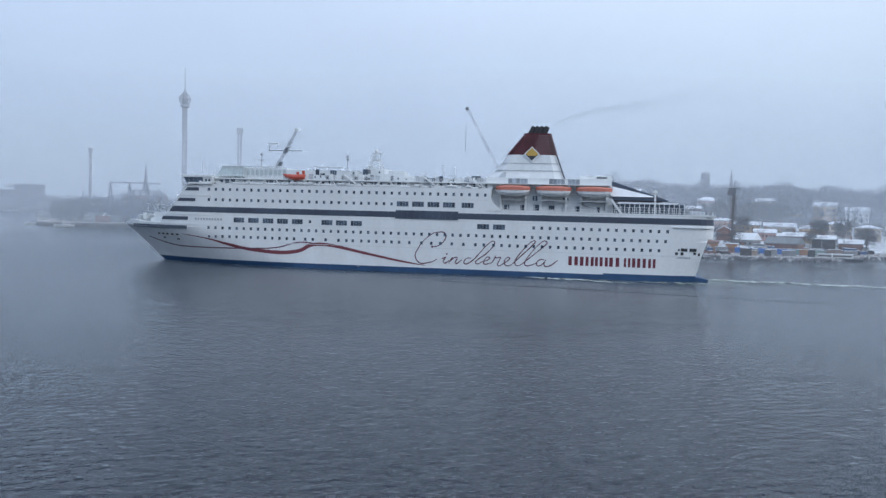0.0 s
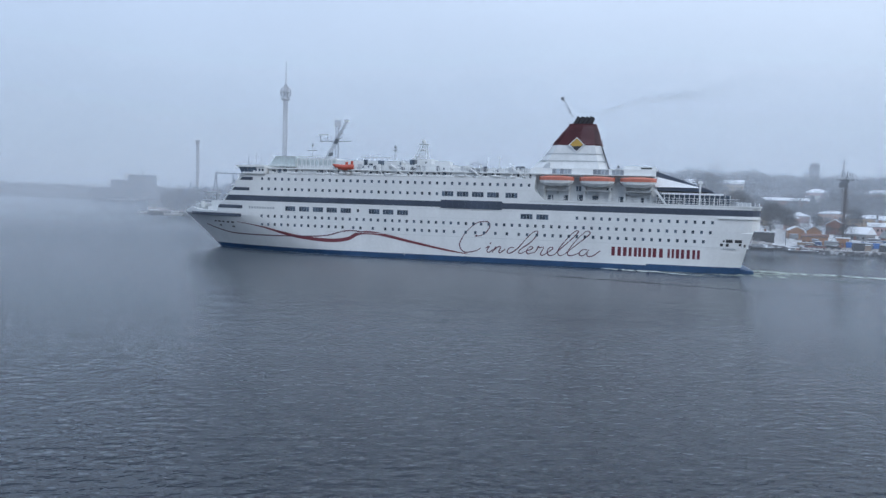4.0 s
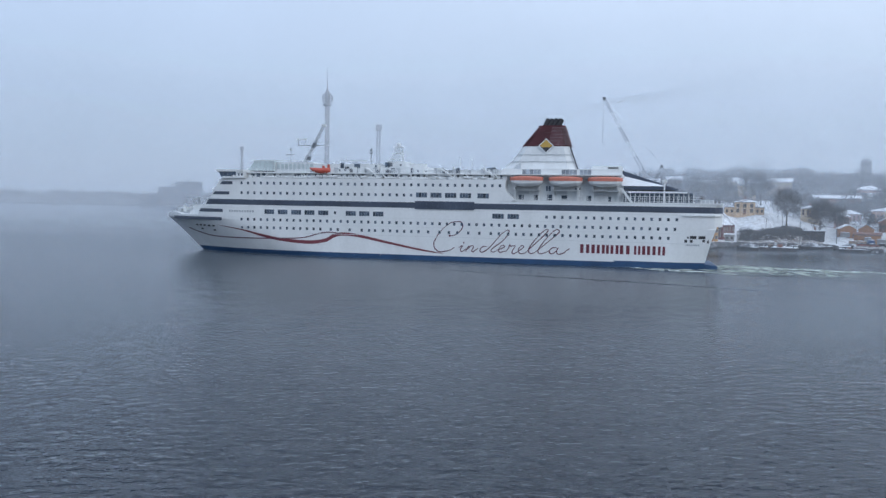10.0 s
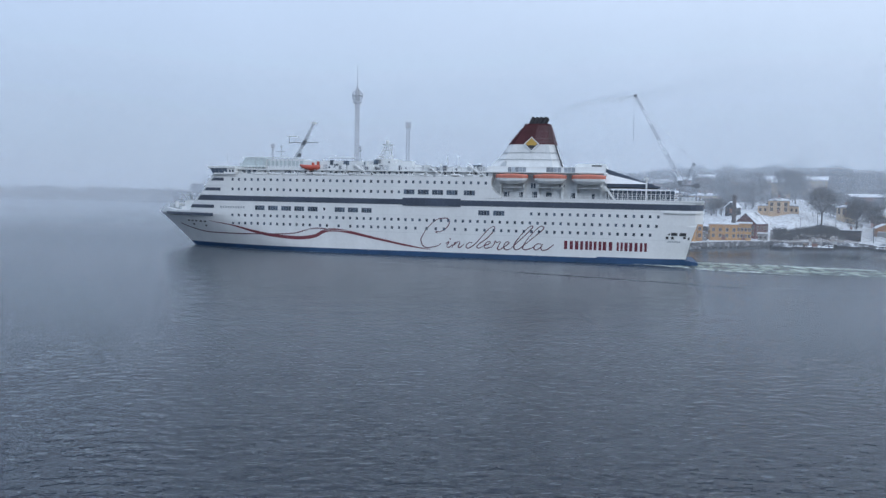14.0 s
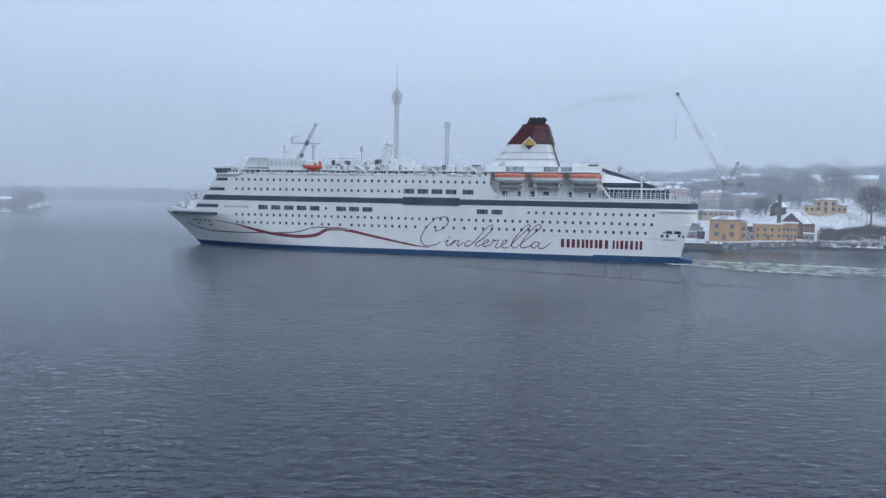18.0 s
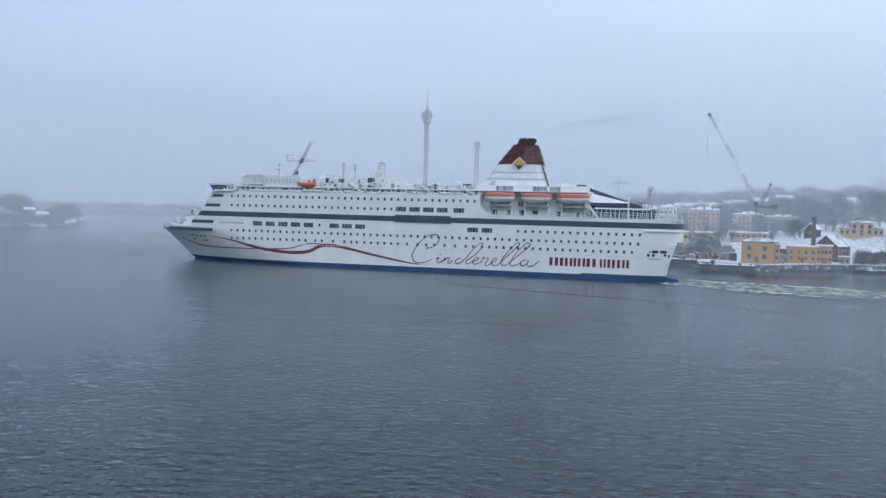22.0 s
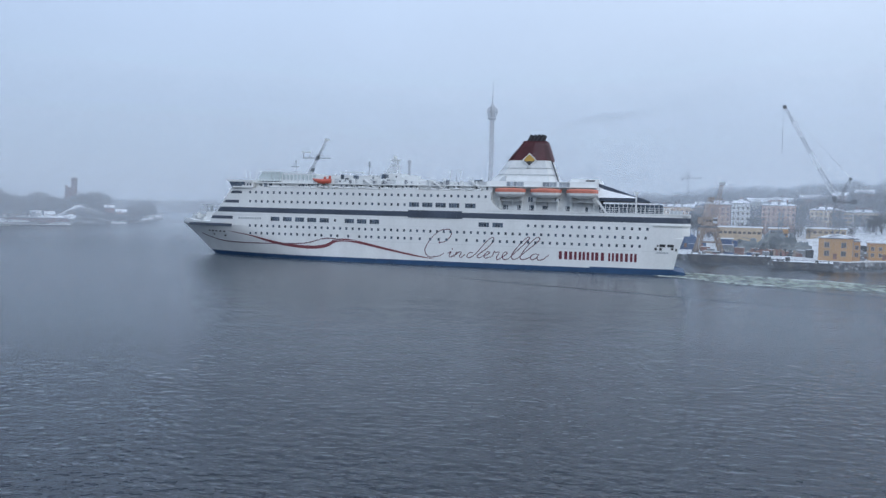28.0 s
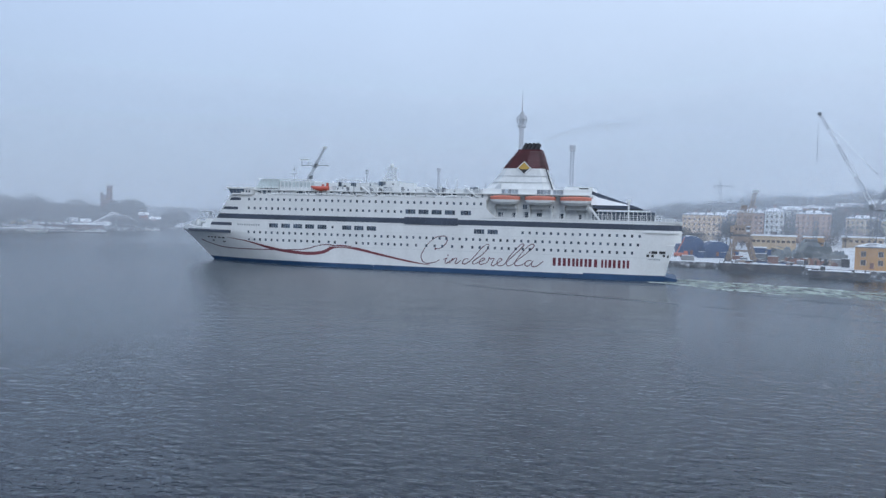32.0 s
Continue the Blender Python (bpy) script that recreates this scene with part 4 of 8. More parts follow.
    for side in (-1, 1):
        for u0 in (127.0, 138.8, 150.5):
            rings, cover = [], []
            for k, (s, w, keel) in enumerate(((0.0, 0.25, 25.2), (0.06, 1.0, 24.4), (0.16, 1.55, 23.9), (0.35, 1.85, 23.6), (0.65, 1.85, 23.6), (0.84, 1.6, 23.9), (0.94, 1.1, 24.4), (1.0, 0.3, 25.2))):
                u = u0 + s * 10.2
                y = side * 13.0
                rings.append([(u - MID, y - w, 25.35), (u - MID, y - w * 0.93, (25.35 + keel) / 2), (u - MID, y - w * 0.4, keel), (u - MID, y + w * 0.4, keel), (u - MID, y + w * 0.93, (25.35 + keel) / 2), (u - MID, y + w, 25.35)])
                rise = 0.78 + 0.25 * math.sin(math.pi * s)
                cover.append([(u - MID, y - w * 1.03, 25.3), (u - MID, y - w * 1.0, 25.3 + rise * 0.9), (u - MID, y - w * 0.6, 25.3 + rise * 1.35), (u - MID, y + w * 0.6, 25.3 + rise * 1.35), (u - MID, y + w * 1.0, 25.3 + rise * 0.9), (u - MID, y + w * 1.03, 25.3)])
            boat = part("lifeboat", Geo().loft(rings), WHITE, ship, "white lifeboat with an orange canopy in davits")
            part("canopy", Geo().loft(cover), ORANGE, boat, "orange lifeboat canopy")
            part("hook_tower", Geo().box(u0 + 0.5 - MID, u0 + 1.0 - MID, side * 13 - 0.3, side * 13 + 0.3, 26.1, 26.9), GREY_W, boat)
            part("hook_tower", Geo().box(u0 + 9.2 - MID, u0 + 9.7 - MID, side * 13 - 0.3, side * 13 + 0.3, 26.1, 26.9), GREY_W, boat)
            for du in (1.4, 8.8):
                y0, y1 = sorted((side * 10.5, side * 11.5))
                part("davit", Geo().box(u0 + du - 0.3 - MID, u0 + du + 0.3 - MID, y0, y1, 18.9, 26.6), WHITE2, ship)
                y0, y1 = sorted((side * 11.0, side * 14.0))
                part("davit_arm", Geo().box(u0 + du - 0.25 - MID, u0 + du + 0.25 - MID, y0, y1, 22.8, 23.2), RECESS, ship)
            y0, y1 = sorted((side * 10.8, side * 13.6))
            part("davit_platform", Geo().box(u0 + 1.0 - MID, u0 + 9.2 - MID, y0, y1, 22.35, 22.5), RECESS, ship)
            part("stowage", Geo().box(u0 + 2.5 - MID, u0 + 5.5 - MID, *sorted((side * 10.8, side * 12.0)), 21.4, 22.2), GREY_W, ship)
    g = Geo()
    for u in np.arange(129.5, 162, 1.6):
        for y in (-14.1, 14.1):
            g.tube((u - MID, y, 18.9), (u - MID, y, 20.0), 0.04, n=4)
    for z in (19.5, 20.0):
        for y in (-14.1, 14.1):
            g.tube((129.5 - MID, y, z), (161 - MID, y, z), 0.035, n=4)
    tagged(part("railing", g, WHITE2, ship, "thin white railing"), kind="stuff")

    # funnel
    def ring(z, u0, u1, w, k=0.75):
        c = [(u0, -w * k), (u0 + (u1 - u0) * 0.12, -w), (u1 - (u1 - u0) * 0.12, -w), (u1, -w * k), (u1, w * k), (u1 - (u1 - u0) * 0.12, w), (u0 + (u1 - u0) * 0.12, w), (u0, w * k)]
        return [(u - MID, y, z) for u, y in c]

    fun = part("funnel", Geo().loft([ring(27.1, 122.6, 147.4, 7.0), ring(29.4, 123.8, 146.6, 6.4), ring(31.4, 125.9, 145.8, 5.7), ring(33.6, 127.6, 145.0, 5.3), ring(36.3, 129.4, 144.0, 4.9)]), WHITE2, ship, "white funnel base with snow-dusted ledges")
    for z, a, b, w in ((31.4, 125.6, 146.0, 5.95), (33.6, 127.3, 145.2, 5.5)):
        part("funnel_ledge", Geo().loft([ring(z, a, b, w), ring(z + 0.15, a, b, w)]), GREY_W, fun)
    top = part("funnel_top", Geo().loft([ring(36.3, 129.3, 144.1, 4.95), ring(42.4, 134.2, 142.2, 3.8), ring(42.9, 134.0, 142.4, 3.9)]), FUNNEL_RED, fun, "maroon louvred funnel top")
    for k in range(13):
        z = 36.6 + k * 0.45
        s = (z - 36.3) / 6.1
        a, b, w = 129.3 + s * 4.9, 144.1 - s * 1.9, 4.95 - 1.15 * s
        part("louvre", Geo().loft([ring(z, a - 0.16, b + 0.34, w + 0.14), ring(z + 0.16, a - 0.16, b + 0.34, w + 0.14)]), FUNNEL_RED, top)
        part("snow_line", Geo().loft([ring(z + 0.165, a + 0.5 * (b - a), b + 0.30, w + 0.12), ring(z + 0.25, a + 0.5 * (b - a), b + 0.30, w + 0.12)]), DUSTED, top, "thin line of snow on a louvre")
    for k in range(4):
        u = 136.1 + k * 1.35
        for y in (-1.3, 1.3):
            part("exhaust_pipe", Geo().tube((u - 0.4 - MID, y, 42.4), (u + 0.9 - MID, y, 45.2), 0.74, 0.72, n=10), BLACK, fun, "sooty black exhaust pipe")
    edge = part("black_edge", Geo().loft([[(147.3 - MID, y, 27.6), (147.7 - MID, y, 27.6), (144.5 - MID, y * 0.8, 36.2), (144.1 - MID, y * 0.8, 36.2)] for y in (-5.6, -5.2)]), BLACK, fun)
    # emblem plate: two nested lozenges
    def lozenge(r, y0, y1):
        g = Geo()
        c = [(136.9 - MID - r, 36.4), (136.9 - MID, 36.4 - r * 0.97), (136.9 - MID + r, 36.4), (136.9 - MID, 36.4 + r * 0.97)]
        return g.prism(c, y0, y1)
    for side in (-1, 1):
        e = part("emblem", lozenge(2.42, *sorted((side * 4.4, side * 5.60))), WHITE2, fun, "white rimmed lozenge emblem plate")
        part("emblem_ground", lozenge(1.98, *sorted((side * 4.4, side * 5.64))), BLACK, e)
        g = Geo().prism([(136.9 - MID - 1.95, 36.45), (136.9 - MID - 1.0, 35.9), (136.9 - MID, 36.0), (136.9 - MID + 1.0, 35.9), (136.9 - MID + 1.95, 36.45), (136.9 - MID, 38.35)], *sorted((side * 4.4, side * 5.68)))
        part("emblem_gold", g, GOLD, e, "golden upper field of the emblem")
    part("grille", Geo().prism([(126.6 - MID, 28.6), (129.2 - MID, 28.6), (129.2 - MID, 30.9), (128.0 - MID, 30.4)], -6.9, -6.0), GREY_W, fun)

    # after deck: tent-like roof, glazed veranda, rails, stern mast
    roof = part("after_roof", Geo().loft([[(159.2 - MID, -10.2, 27.4), (159.2 - MID, 10.2, 27.4), (160.6 - MID, 11.5, 24.1), (160.6 - MID, -11.5, 24.1)], [(172.4 - MID, -10.2, 24.35), (172.4 - MID, 10.2, 24.35), (172.4 - MID, 11.5, 24.1), (172.4 - MID, -11.5, 24.1)]]), SNOW, ship, "snow-covered sloping after roof")
    part("roof_beam", Geo().prism([(158.5 - MID, 28.2), (159.7 - MID, 28.95), (177.0 - MID, 23.15), (176.2 - MID, 22.75)], -9.3, -8.9), NAVY, roof, "dark raking roof beam")
    part("roof_beam", Geo().prism([(158.5 - MID, 28.2), (159.7 - MID, 28.95), (177.0 - MID, 23.15), (176.2 - MID, 22.75)], 8.9, 9.3), NAVY, roof, "dark raking roof beam")
    part("roof_soffit", Geo().prism([(161 - MID, 23.0), (161 - MID, 24.0), (172.3 - MID, 24.05), (176.6 - MID, 23.0)], -11.3, 11.3), NAVY, roof)
    part("veranda_roof", Geo().box(162.4 - MID, 179.2 - MID, -12.2, 12.2, 22.05, 22.5), SNOW, roof, "snow on the veranda roof")
    part("veranda_glass", Geo().box(161.0 - MID, 181.0 - MID, -11.6, 11.6, 18.95, 22.05), GLASS, ship, "dark veranda glazing")
    for i in range(15):
        part("veranda_post", Geo().box(161.6 + i * 1.38 - MID, 161.75 + i * 1.38 - MID, -12.0, -11.62, 18.95, 22.05), WHITE, ship)
    g = Geo()
    for u in np.arange(161.0, 188.6, 1.1):
        for y in (-14.0, 14.0):
            g.box(u - 0.06 - MID, u + 0.06 - MID, y - 0.05, y + 0.05, 18.95, 21.0 if u < 181.6 else 20.1)
    for z in (19.6, 20.3, 21.0):
        for y in (-14.0, 14.0):
            g.box(161 - MID, 183.2 - MID, y - 0.05, y + 0.05, z - 0.05, z + 0.05)
    tagged(part("after_railing", g, WHITE, ship, "white posted railing of the after deck"), kind="stuff")
    part("deck_stair", Geo().prism([(160.0 - MID, 23.3), (160.8 - MID, 23.3), (164.0 - MID, 19.0), (163.2 - MID, 19.0)], -13.6, -12.6), WHITE, ship)
    part("stern_mast", Geo().box(172.4 - MID, 172.9 - MID, -14.3, -13.9, 18.5, 26.0).box(172.0 - MID, 173.3 - MID, -14.5, -13.7, 25.2, 25.8), WHITE, ship)
    part("stern_locker", Geo().box(183 - MID, 187 - MID, -9, 9, 18.95, 20.3), GREY_W, ship, "dark gear on the after deck")

    # foredeck gear
    fd = part("foredeck_house", Geo().box(11.5 - MID, 18.0 - MID, -4.5, 4.5, 12.5, 14.0).box(12.4 - MID, 17.5 - MID, -3.8, 3.8, 14.0, 16.0), WHITE2, ship, "pale house on the foredeck")
    part("foremast", Geo().tube((12.0 - MID, 0, 14), (9.4 - MID, 0, 18.6), 0.35, 0.2).box(7.0 - MID, 11.6 - MID, -0.6, 0.6, 16.0, 16.25).box(7.4 - MID, 12.8 - MID, -0.15, 0.15, 18.5, 18.75).tube((8.0 - MID, 0, 16), (8.0 - MID, 0, 17.6), 0.12).tube((13.2 - MID, -1.5, 15.6), (13.2 - MID, -1.5, 18.3), 0.55, 0.5).tube((13.2 - MID, -1.5, 18.2), (13.2 - MID, -1.5, 18.5), 1.7, 1.5, n=12), GREY_W, fd)
    part("vent_post", Geo().tube((14.4 - MID, -2, 15.6), (14.4 - MID, -2, 17.2), 0.3), GREY_W, fd)
    part("deck_crane", Geo().tube((16.0 - MID, -3, 15.0), (12.6 - MID, -3, 17.6), 0.16), GREY_W, fd)
    wi = part("windlass", Geo().box(5.2 - MID, 9.4 - MID, -2.4, 2.4, 12.2, 13.9), GREY_W, ship, "grey windlass on the foredeck")
    part("drum", Geo().tube((6.4 - MID, -2.8, 14.2), (6.4 - MID, 2.8, 14.2), 0.8, n=10), GREY_W, wi)
    part("drum", Geo().tube((8.6 - MID, -2.8, 14.4), (8.6 - MID, 2.8, 14.4), 0.8, n=10), WHITE2, wi)
    part("control_post", Geo().box(8.0 - MID, 9.0 - MID, -3.2, -2.4, 13.4, 15.6), WHITE2, wi)
    part("bulwark_cap", shell(12.1, 12.75, 9.5, 19, 0.05, steps=20), WHITE, ship)
    part("fender", Geo().tube((86 - MID, -BEAM - 0.1, 1.0), (86 - MID, -BEAM - 0.1, 2.2), 0.1), WHITE, hull)
    return ship


SHIP = build_ship()

# ---- water, land and haze sheets ----
WATER = water_material()
g = Geo()
g.face([(-6000, -3000, 0), (6000, -3000, 0), (6000, 9000, 0), (-6000, 9000, 0)])
water = part("water", g, WATER, None, "grey rippled harbour water under an overcast sky")
tagged(water, category="water", kind="structure")

SHORE_TURN = (-75, -60, -50, -47.9, -46.1, -44.7, -40.8, -37.6, -36.6, -35.4, -35.1, -33, -31, -30.4, -29.2, -26.9, -25, -24, -23.4, -19.4, -14.4, -13.8, -13.5, -10.7, -8, -5, -2, 1, 3.6, 8.0, 9.1, 9.25)
SHORE_FAR = (480, 455, 440, 435, 413, 390, 374, 371, 375, 381, 398, 394, 374, 368, 371, 353, 342, 334, 337, 341, 348, 350, 356, 356, 430, 520, 590, 640, 660, 664, 668, 690)
LAND_SNOW = two_tone("snowy_ground", (0.27, 0.255, 0.24), (0.73, 0.75, 0.78), 0.7, 0.30, 0.55, 0.9, 9.0, 0.10)
WOOD_FLOOR = two_tone("wooded_slope", (0.065, 0.065, 0.068), (0.40, 0.42, 0.45), 0.03, 0.54, 0.80, 0.9, 8.0, 0.6)
ROCK = two_tone("wet_quay_stone", (0.050, 0.050, 0.053), (0.32, 0.33, 0.34), 0.45, 0.48, 0.64, 0.8, 5.0, 0.6)


BANK = two_tone("brown_bank", (0.14, 0.115, 0.098), (0.60, 0.61, 0.63), 0.6, 0.44, 0.66, 0.9, 8.0, 0.4)
WET_STONE = two_tone("wet_boulders", (0.035, 0.035, 0.037), (0.24, 0.245, 0.25), 0.6, 0.52, 0.66, 0.7, 4.0, 0.4)
PIER = two_tone("brown_pier_deck", (0.15, 0.125, 0.105), (0.33, 0.30, 0.28), 0.10, 0.40, 0.66, 0.9, 5.0, 0.3)
PIER_WALL = mat("tarred_pier_wall", (0.055, 0.052, 0.050), 0.8, 0, 3, 0.25, 0.3, 0.25, 0.4)


def shore(turn):
    return float(np.interp(turn, SHORE_TURN, SHORE_FAR))


def rise(turn, back):
    """Height of the ground, back metres behind the shore."""
    high = float(np.interp(turn, (-75, -46, -30, -24, -19, -14, -9, -3, 2, 9), (37, 35, 39, 37, 32, 27, 20, 8, 3.4, 2.8)))
    low = float(np.interp(turn, (-75, -35, -34, -27, -24, -20, -9, 0, 9), (1.8, 1.8, 2.4, 3.0, 2.6, 2.6, 2.4, 2.6, 2.6)))
    flat = float(np.interp(turn, (-75, -36, -33, -30, -27, -24, -20, -10), (60, 55, 14, 18, 40, 50, 70, 85)))
    s = min(1.0, max(0.0, (back - flat) / 330.0))
    h = low + (high - low) * (0.75 * s ** 0.75 + 0.25 * s * s)
    knoll = min(1.0, max(0.0, (back - 34) / 34)) * min(1.0, max(0.0, (230 - back) / 120))
    h += 4.0 * math.exp(-((turn + 29.8) / 4.2) ** 2) * knoll * knoll * (3 - 2 * knoll)
    h += 2.4 * math.exp(-((turn + 32.0) / 1.1) ** 2) * math.exp(-((back - 26) / 10) ** 2)
    h += 3.6 * math.exp(-((turn + 26.6) / 1.3) ** 2) * math.exp(-((back - 78) / 26) ** 2)
    return h + min(1.0, s * 4) * 1.5 * noise.noise(Vector((turn * 0.6, back * 0.012, 3.1)))


def land_mesh(t0, t1, n, backs, shore_fn, rise_fn):
    g = Geo()
    grid = []
    for i in range(n + 1):
        turn = t0 + (t1 - t0) * i / n
        d = shore_fn(turn)
        row = [tuple(polar(turn, d - 0.6, -1.5))]
        for b in backs:
            row.append(tuple(polar(turn, d + b, rise_fn(turn, b))))
        grid.append(row)
    for i in range(n):
        for k in range(len(backs)):
            back, turn = backs[k - 1] if k else -1, t0 + (t1 - t0) * i / n
            pier = t0 < 0 and turn > 0.5
            bank = -34.6 < turn < -29.2 and back < 34 or t0 < 0 and turn < -36.2 and back < 50
            g.face([grid[i][k], grid[i][k + 1], grid[i + 1][k + 1], grid[i + 1][k]][::-1], (4 if pier else 2) if k == 0 else 2 if t0 > 20 and k < 3 else 1 if back > 150 else 3 if pier else 5 if bank else 0)
    return g


BACKS = [0.0, 4, 10, 20, 30, 42, 55, 70, 90, 115, 145, 180, 220, 270, 330, 400, 480, 600, 800, 1100, 1600]
ground = part("ground", land_mesh(-75, 9.25, 330, BACKS, shore, rise), (LAND_SNOW, WOOD_FLOOR, ROCK, PIER, PIER_WALL, BANK), None, "snowy harbour shore rising to a wooded hill", smooth=True)
tagged(ground, category="ground", kind="structure")


ISLE_SNOW = two_tone("islet_snow", (0.10, 0.09, 0.085), (0.74, 0.76, 0.79), 0.05, 0.43, 0.56, 0.9, 6.0, 0.5)


def isle_shore(turn):
    return float(np.interp(turn, (23.2, 24.0, 24.6, 26.7, 29, 31.9, 36, 48), (980, 840, 810, 760, 715, 664, 620, 560)))


def isle_rise(turn, back):
    hill = 10.5 * math.exp(-((turn - 28.3) / 1.2) ** 2) * math.exp(-((back - 60) / 38) ** 2)
    return 1.6 + min(back, 60) * 0.06 + hill + 1.2 * noise.noise(Vector((turn, back * 0.03, 9))) + 1.4 * noise.noise(Vector((turn * 5, back * 0.1, 2)))


isle = part("ground_isle", land_mesh(23.2, 48, 90, [0.0, 4, 12, 25, 40, 60, 80, 110, 150, 200, 300], isle_shore, isle_rise), (ISLE_SNOW, WOOD_FLOOR, ROCK), None, "snowy wooded islet across the water", smooth=True)
tagged(isle, category="ground", kind="structure")


def far_shore(turn):
    return float(np.interp(turn, (4, 9, 14, 20, 30), (1450, 1560, 1700, 1900, 2100)))


far_land = part("ground_far", land_mesh(4, 34, 60, [0.0, 10, 40, 100, 250, 600], far_shore, lambda t, b: 2 + 16 * min(1, b / 300) + 5 * noise.noise(Vector((t * 0.5, b * 0.01, 5)))), (WOOD_FLOOR, WOOD_FLOOR, ROCK), None, "hazy low far shore", smooth=True)
tagged(far_land, category="ground", kind="structure")


def haze_sheet(bearings, fars, amount, top, patch, foot=0.0):
    """A standing sheet added for the haze over the water and land, which thins out towards its top."""
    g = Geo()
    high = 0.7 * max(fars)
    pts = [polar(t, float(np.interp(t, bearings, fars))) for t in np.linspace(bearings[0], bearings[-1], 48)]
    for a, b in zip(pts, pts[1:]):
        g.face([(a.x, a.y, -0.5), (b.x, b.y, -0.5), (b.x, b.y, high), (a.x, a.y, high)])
    ob = part("mist", g, haze_sheet_material("mist_%d" % int(fars[0]), amount, patch, 0.035 * min(fars), top, foot), None, "see-through sheet added for the haze over the harbour", smooth=True)
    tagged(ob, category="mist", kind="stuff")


# six added sheets carry the haze of the air between near and far
haze_sheet((-80, -60, -46, -36, -30, -24, -18, -12, 0, 15, 30, 60), (380, 375, 355, 322, 308, 297, 300, 314, 345, 385, 420, 440), 0.215, 125, 0.006, 1.8)
haze_sheet((-80, -46, -30, -18, -8, 4, 15, 30, 60), (510, 490, 462, 462, 490, 530, 530, 500, 470), 0.215, 160, 0.005, 7)
haze_sheet((-80, -46, -30, -18, -8, 4, 15, 30, 60), (495, 476, 450, 450, 478, 518, 518, 488, 458), 0.08, 170, 0.005, 7)
haze_sheet((-80, -46, -30, -18, -9, -5, 4, 9, 18, 27, 36, 60), (640, 600, 570, 580, 600, 580, 590, 610, 610, 600, 570, 530), 0.215, 190, 0.004, 8)
haze_sheet((-80, -46, -36, -30, -16, -9, 0, 30, 60), (880, 860, 740, 625, 630, 800, 1000, 1010, 990), 0.215, 220, 0.003, 10)
haze_sheet((-80, -30, 0, 30, 60), (1300, 1300, 1350, 1350, 1300), 0.215, 280, 0.002, 14)

# ---- the ship's wash ----
FOAM = streaky_sheet("churned_foam", (0.50, 0.57, 0.51), 0.66, (15, 3.4), 2.0, 0.25, 0.32, 0.70)
FOAM_LINE = streaky_sheet("white_foam_line", (0.72, 0.78, 0.75), 0.85, (16, 1.6), 2.0, 0.42, 0.30, 0.66)


def foam_sheet(name, label, m, z, near, far, reach):
    """A film of foam behind the stern: x runs aft, y to starboard; near and far: its two edges by distance aft."""
    me = bpy.data.meshes.new(name)
    verts, faces, uvs = [], [], []
    n, k1 = 40, 6
    for i in range(n + 1):
        s = i / n
        x = reach - (reach + 6) * s
        y0, y1 = (float(np.interp(x, *edge)) for edge in (near, far))
        wave = 1.2 * math.sin(x * 0.31) + 0.7 * math.sin(x * 0.73 + 1)
        for k in range(k1 + 1):
            verts.append((x, -(y0 + (y1 - y0) * k / k1) + wave, z))
            uvs.append((s, k / k1))
    for i in range(n):
        for k in range(k1):
            q = i * (k1 + 1) + k
            faces.append((q, q + 1, q + k1 + 2, q + k1 + 1))
    me.from_pydata(verts, [], faces)
    layer = me.uv_layers.new(name="UVMap")
    for loop in me.loops:
        layer.data[loop.index].uv = uvs[loop.vertex_index]
    me.materials.append(m)
    ob = new(name, me)
    tagged(ob, label, "foam", kind="stuff")
    return ob


WASH = [
    foam_sheet("wake_foam", "pale greenish churned foam trailing behind the ferry", FOAM, 0.06, ((-6, 0, 20, 40, 60, 90), (-7, -6, -3, -1, 6, 14)), ((-6, 0, 15, 30, 45, 90), (19, 24, 34, 40, 43, 48)), 92),
    foam_sheet("wake_foam_line", "white streak of foam along the wash", FOAM_LINE, 0.10, ((-6, 0, 20, 40, 60, 90), (-6, -5, -1, 3, 10, 20)), ((-6, 0, 20, 40, 60, 90), (4, 5, 7, 11, 17, 25)), 70),
    foam_sheet("wake_foam_line", "white streak of foam along the near edge of the wash", FOAM_LINE, 0.10, ((-6, 0, 20, 40, 60), (12, 16, 30, 38, 42)), ((-6, 0, 20, 40, 60), (17, 22, 37, 44, 47)), 48),
]


def wave_ridge(long, wide, high):
    """One long low wave of the wash."""
    g = Geo()
    n, m = 60, 8
    rows = []
    for i in range(n + 1):
        s = i / n
        x = (s - 0.5) * long
        bend = 1.5 * (2 * s - 1) ** 2 + 0.5 * math.sin(s * 17)
        fade = math.sin(math.pi * s) ** 0.4
        rows.append([(x, bend + (k / m - 0.5) * wide, -0.04 + high * fade * (0.5 + 0.5 * math.cos(2 * math.pi * (k / m - 0.5)))) for k in range(m + 1)])
    for i in range(n):
        for k in range(m):
            g.face([rows[i][k], rows[i + 1][k], rows[i + 1][k + 1], rows[i][k + 1]])
    return g


WAVES = [part("wake_wave", wave_ridge(150, 2.6, 0.17), WATER, None, "long low dark wave of the ferry's wash", smooth=True), part("wake_wave", wave_ridge(58, 2.4, 0.22), WATER, None, "low dark wave beside the foam", smooth=True)]
for w in WAVES:
    tagged(w, category="wave")


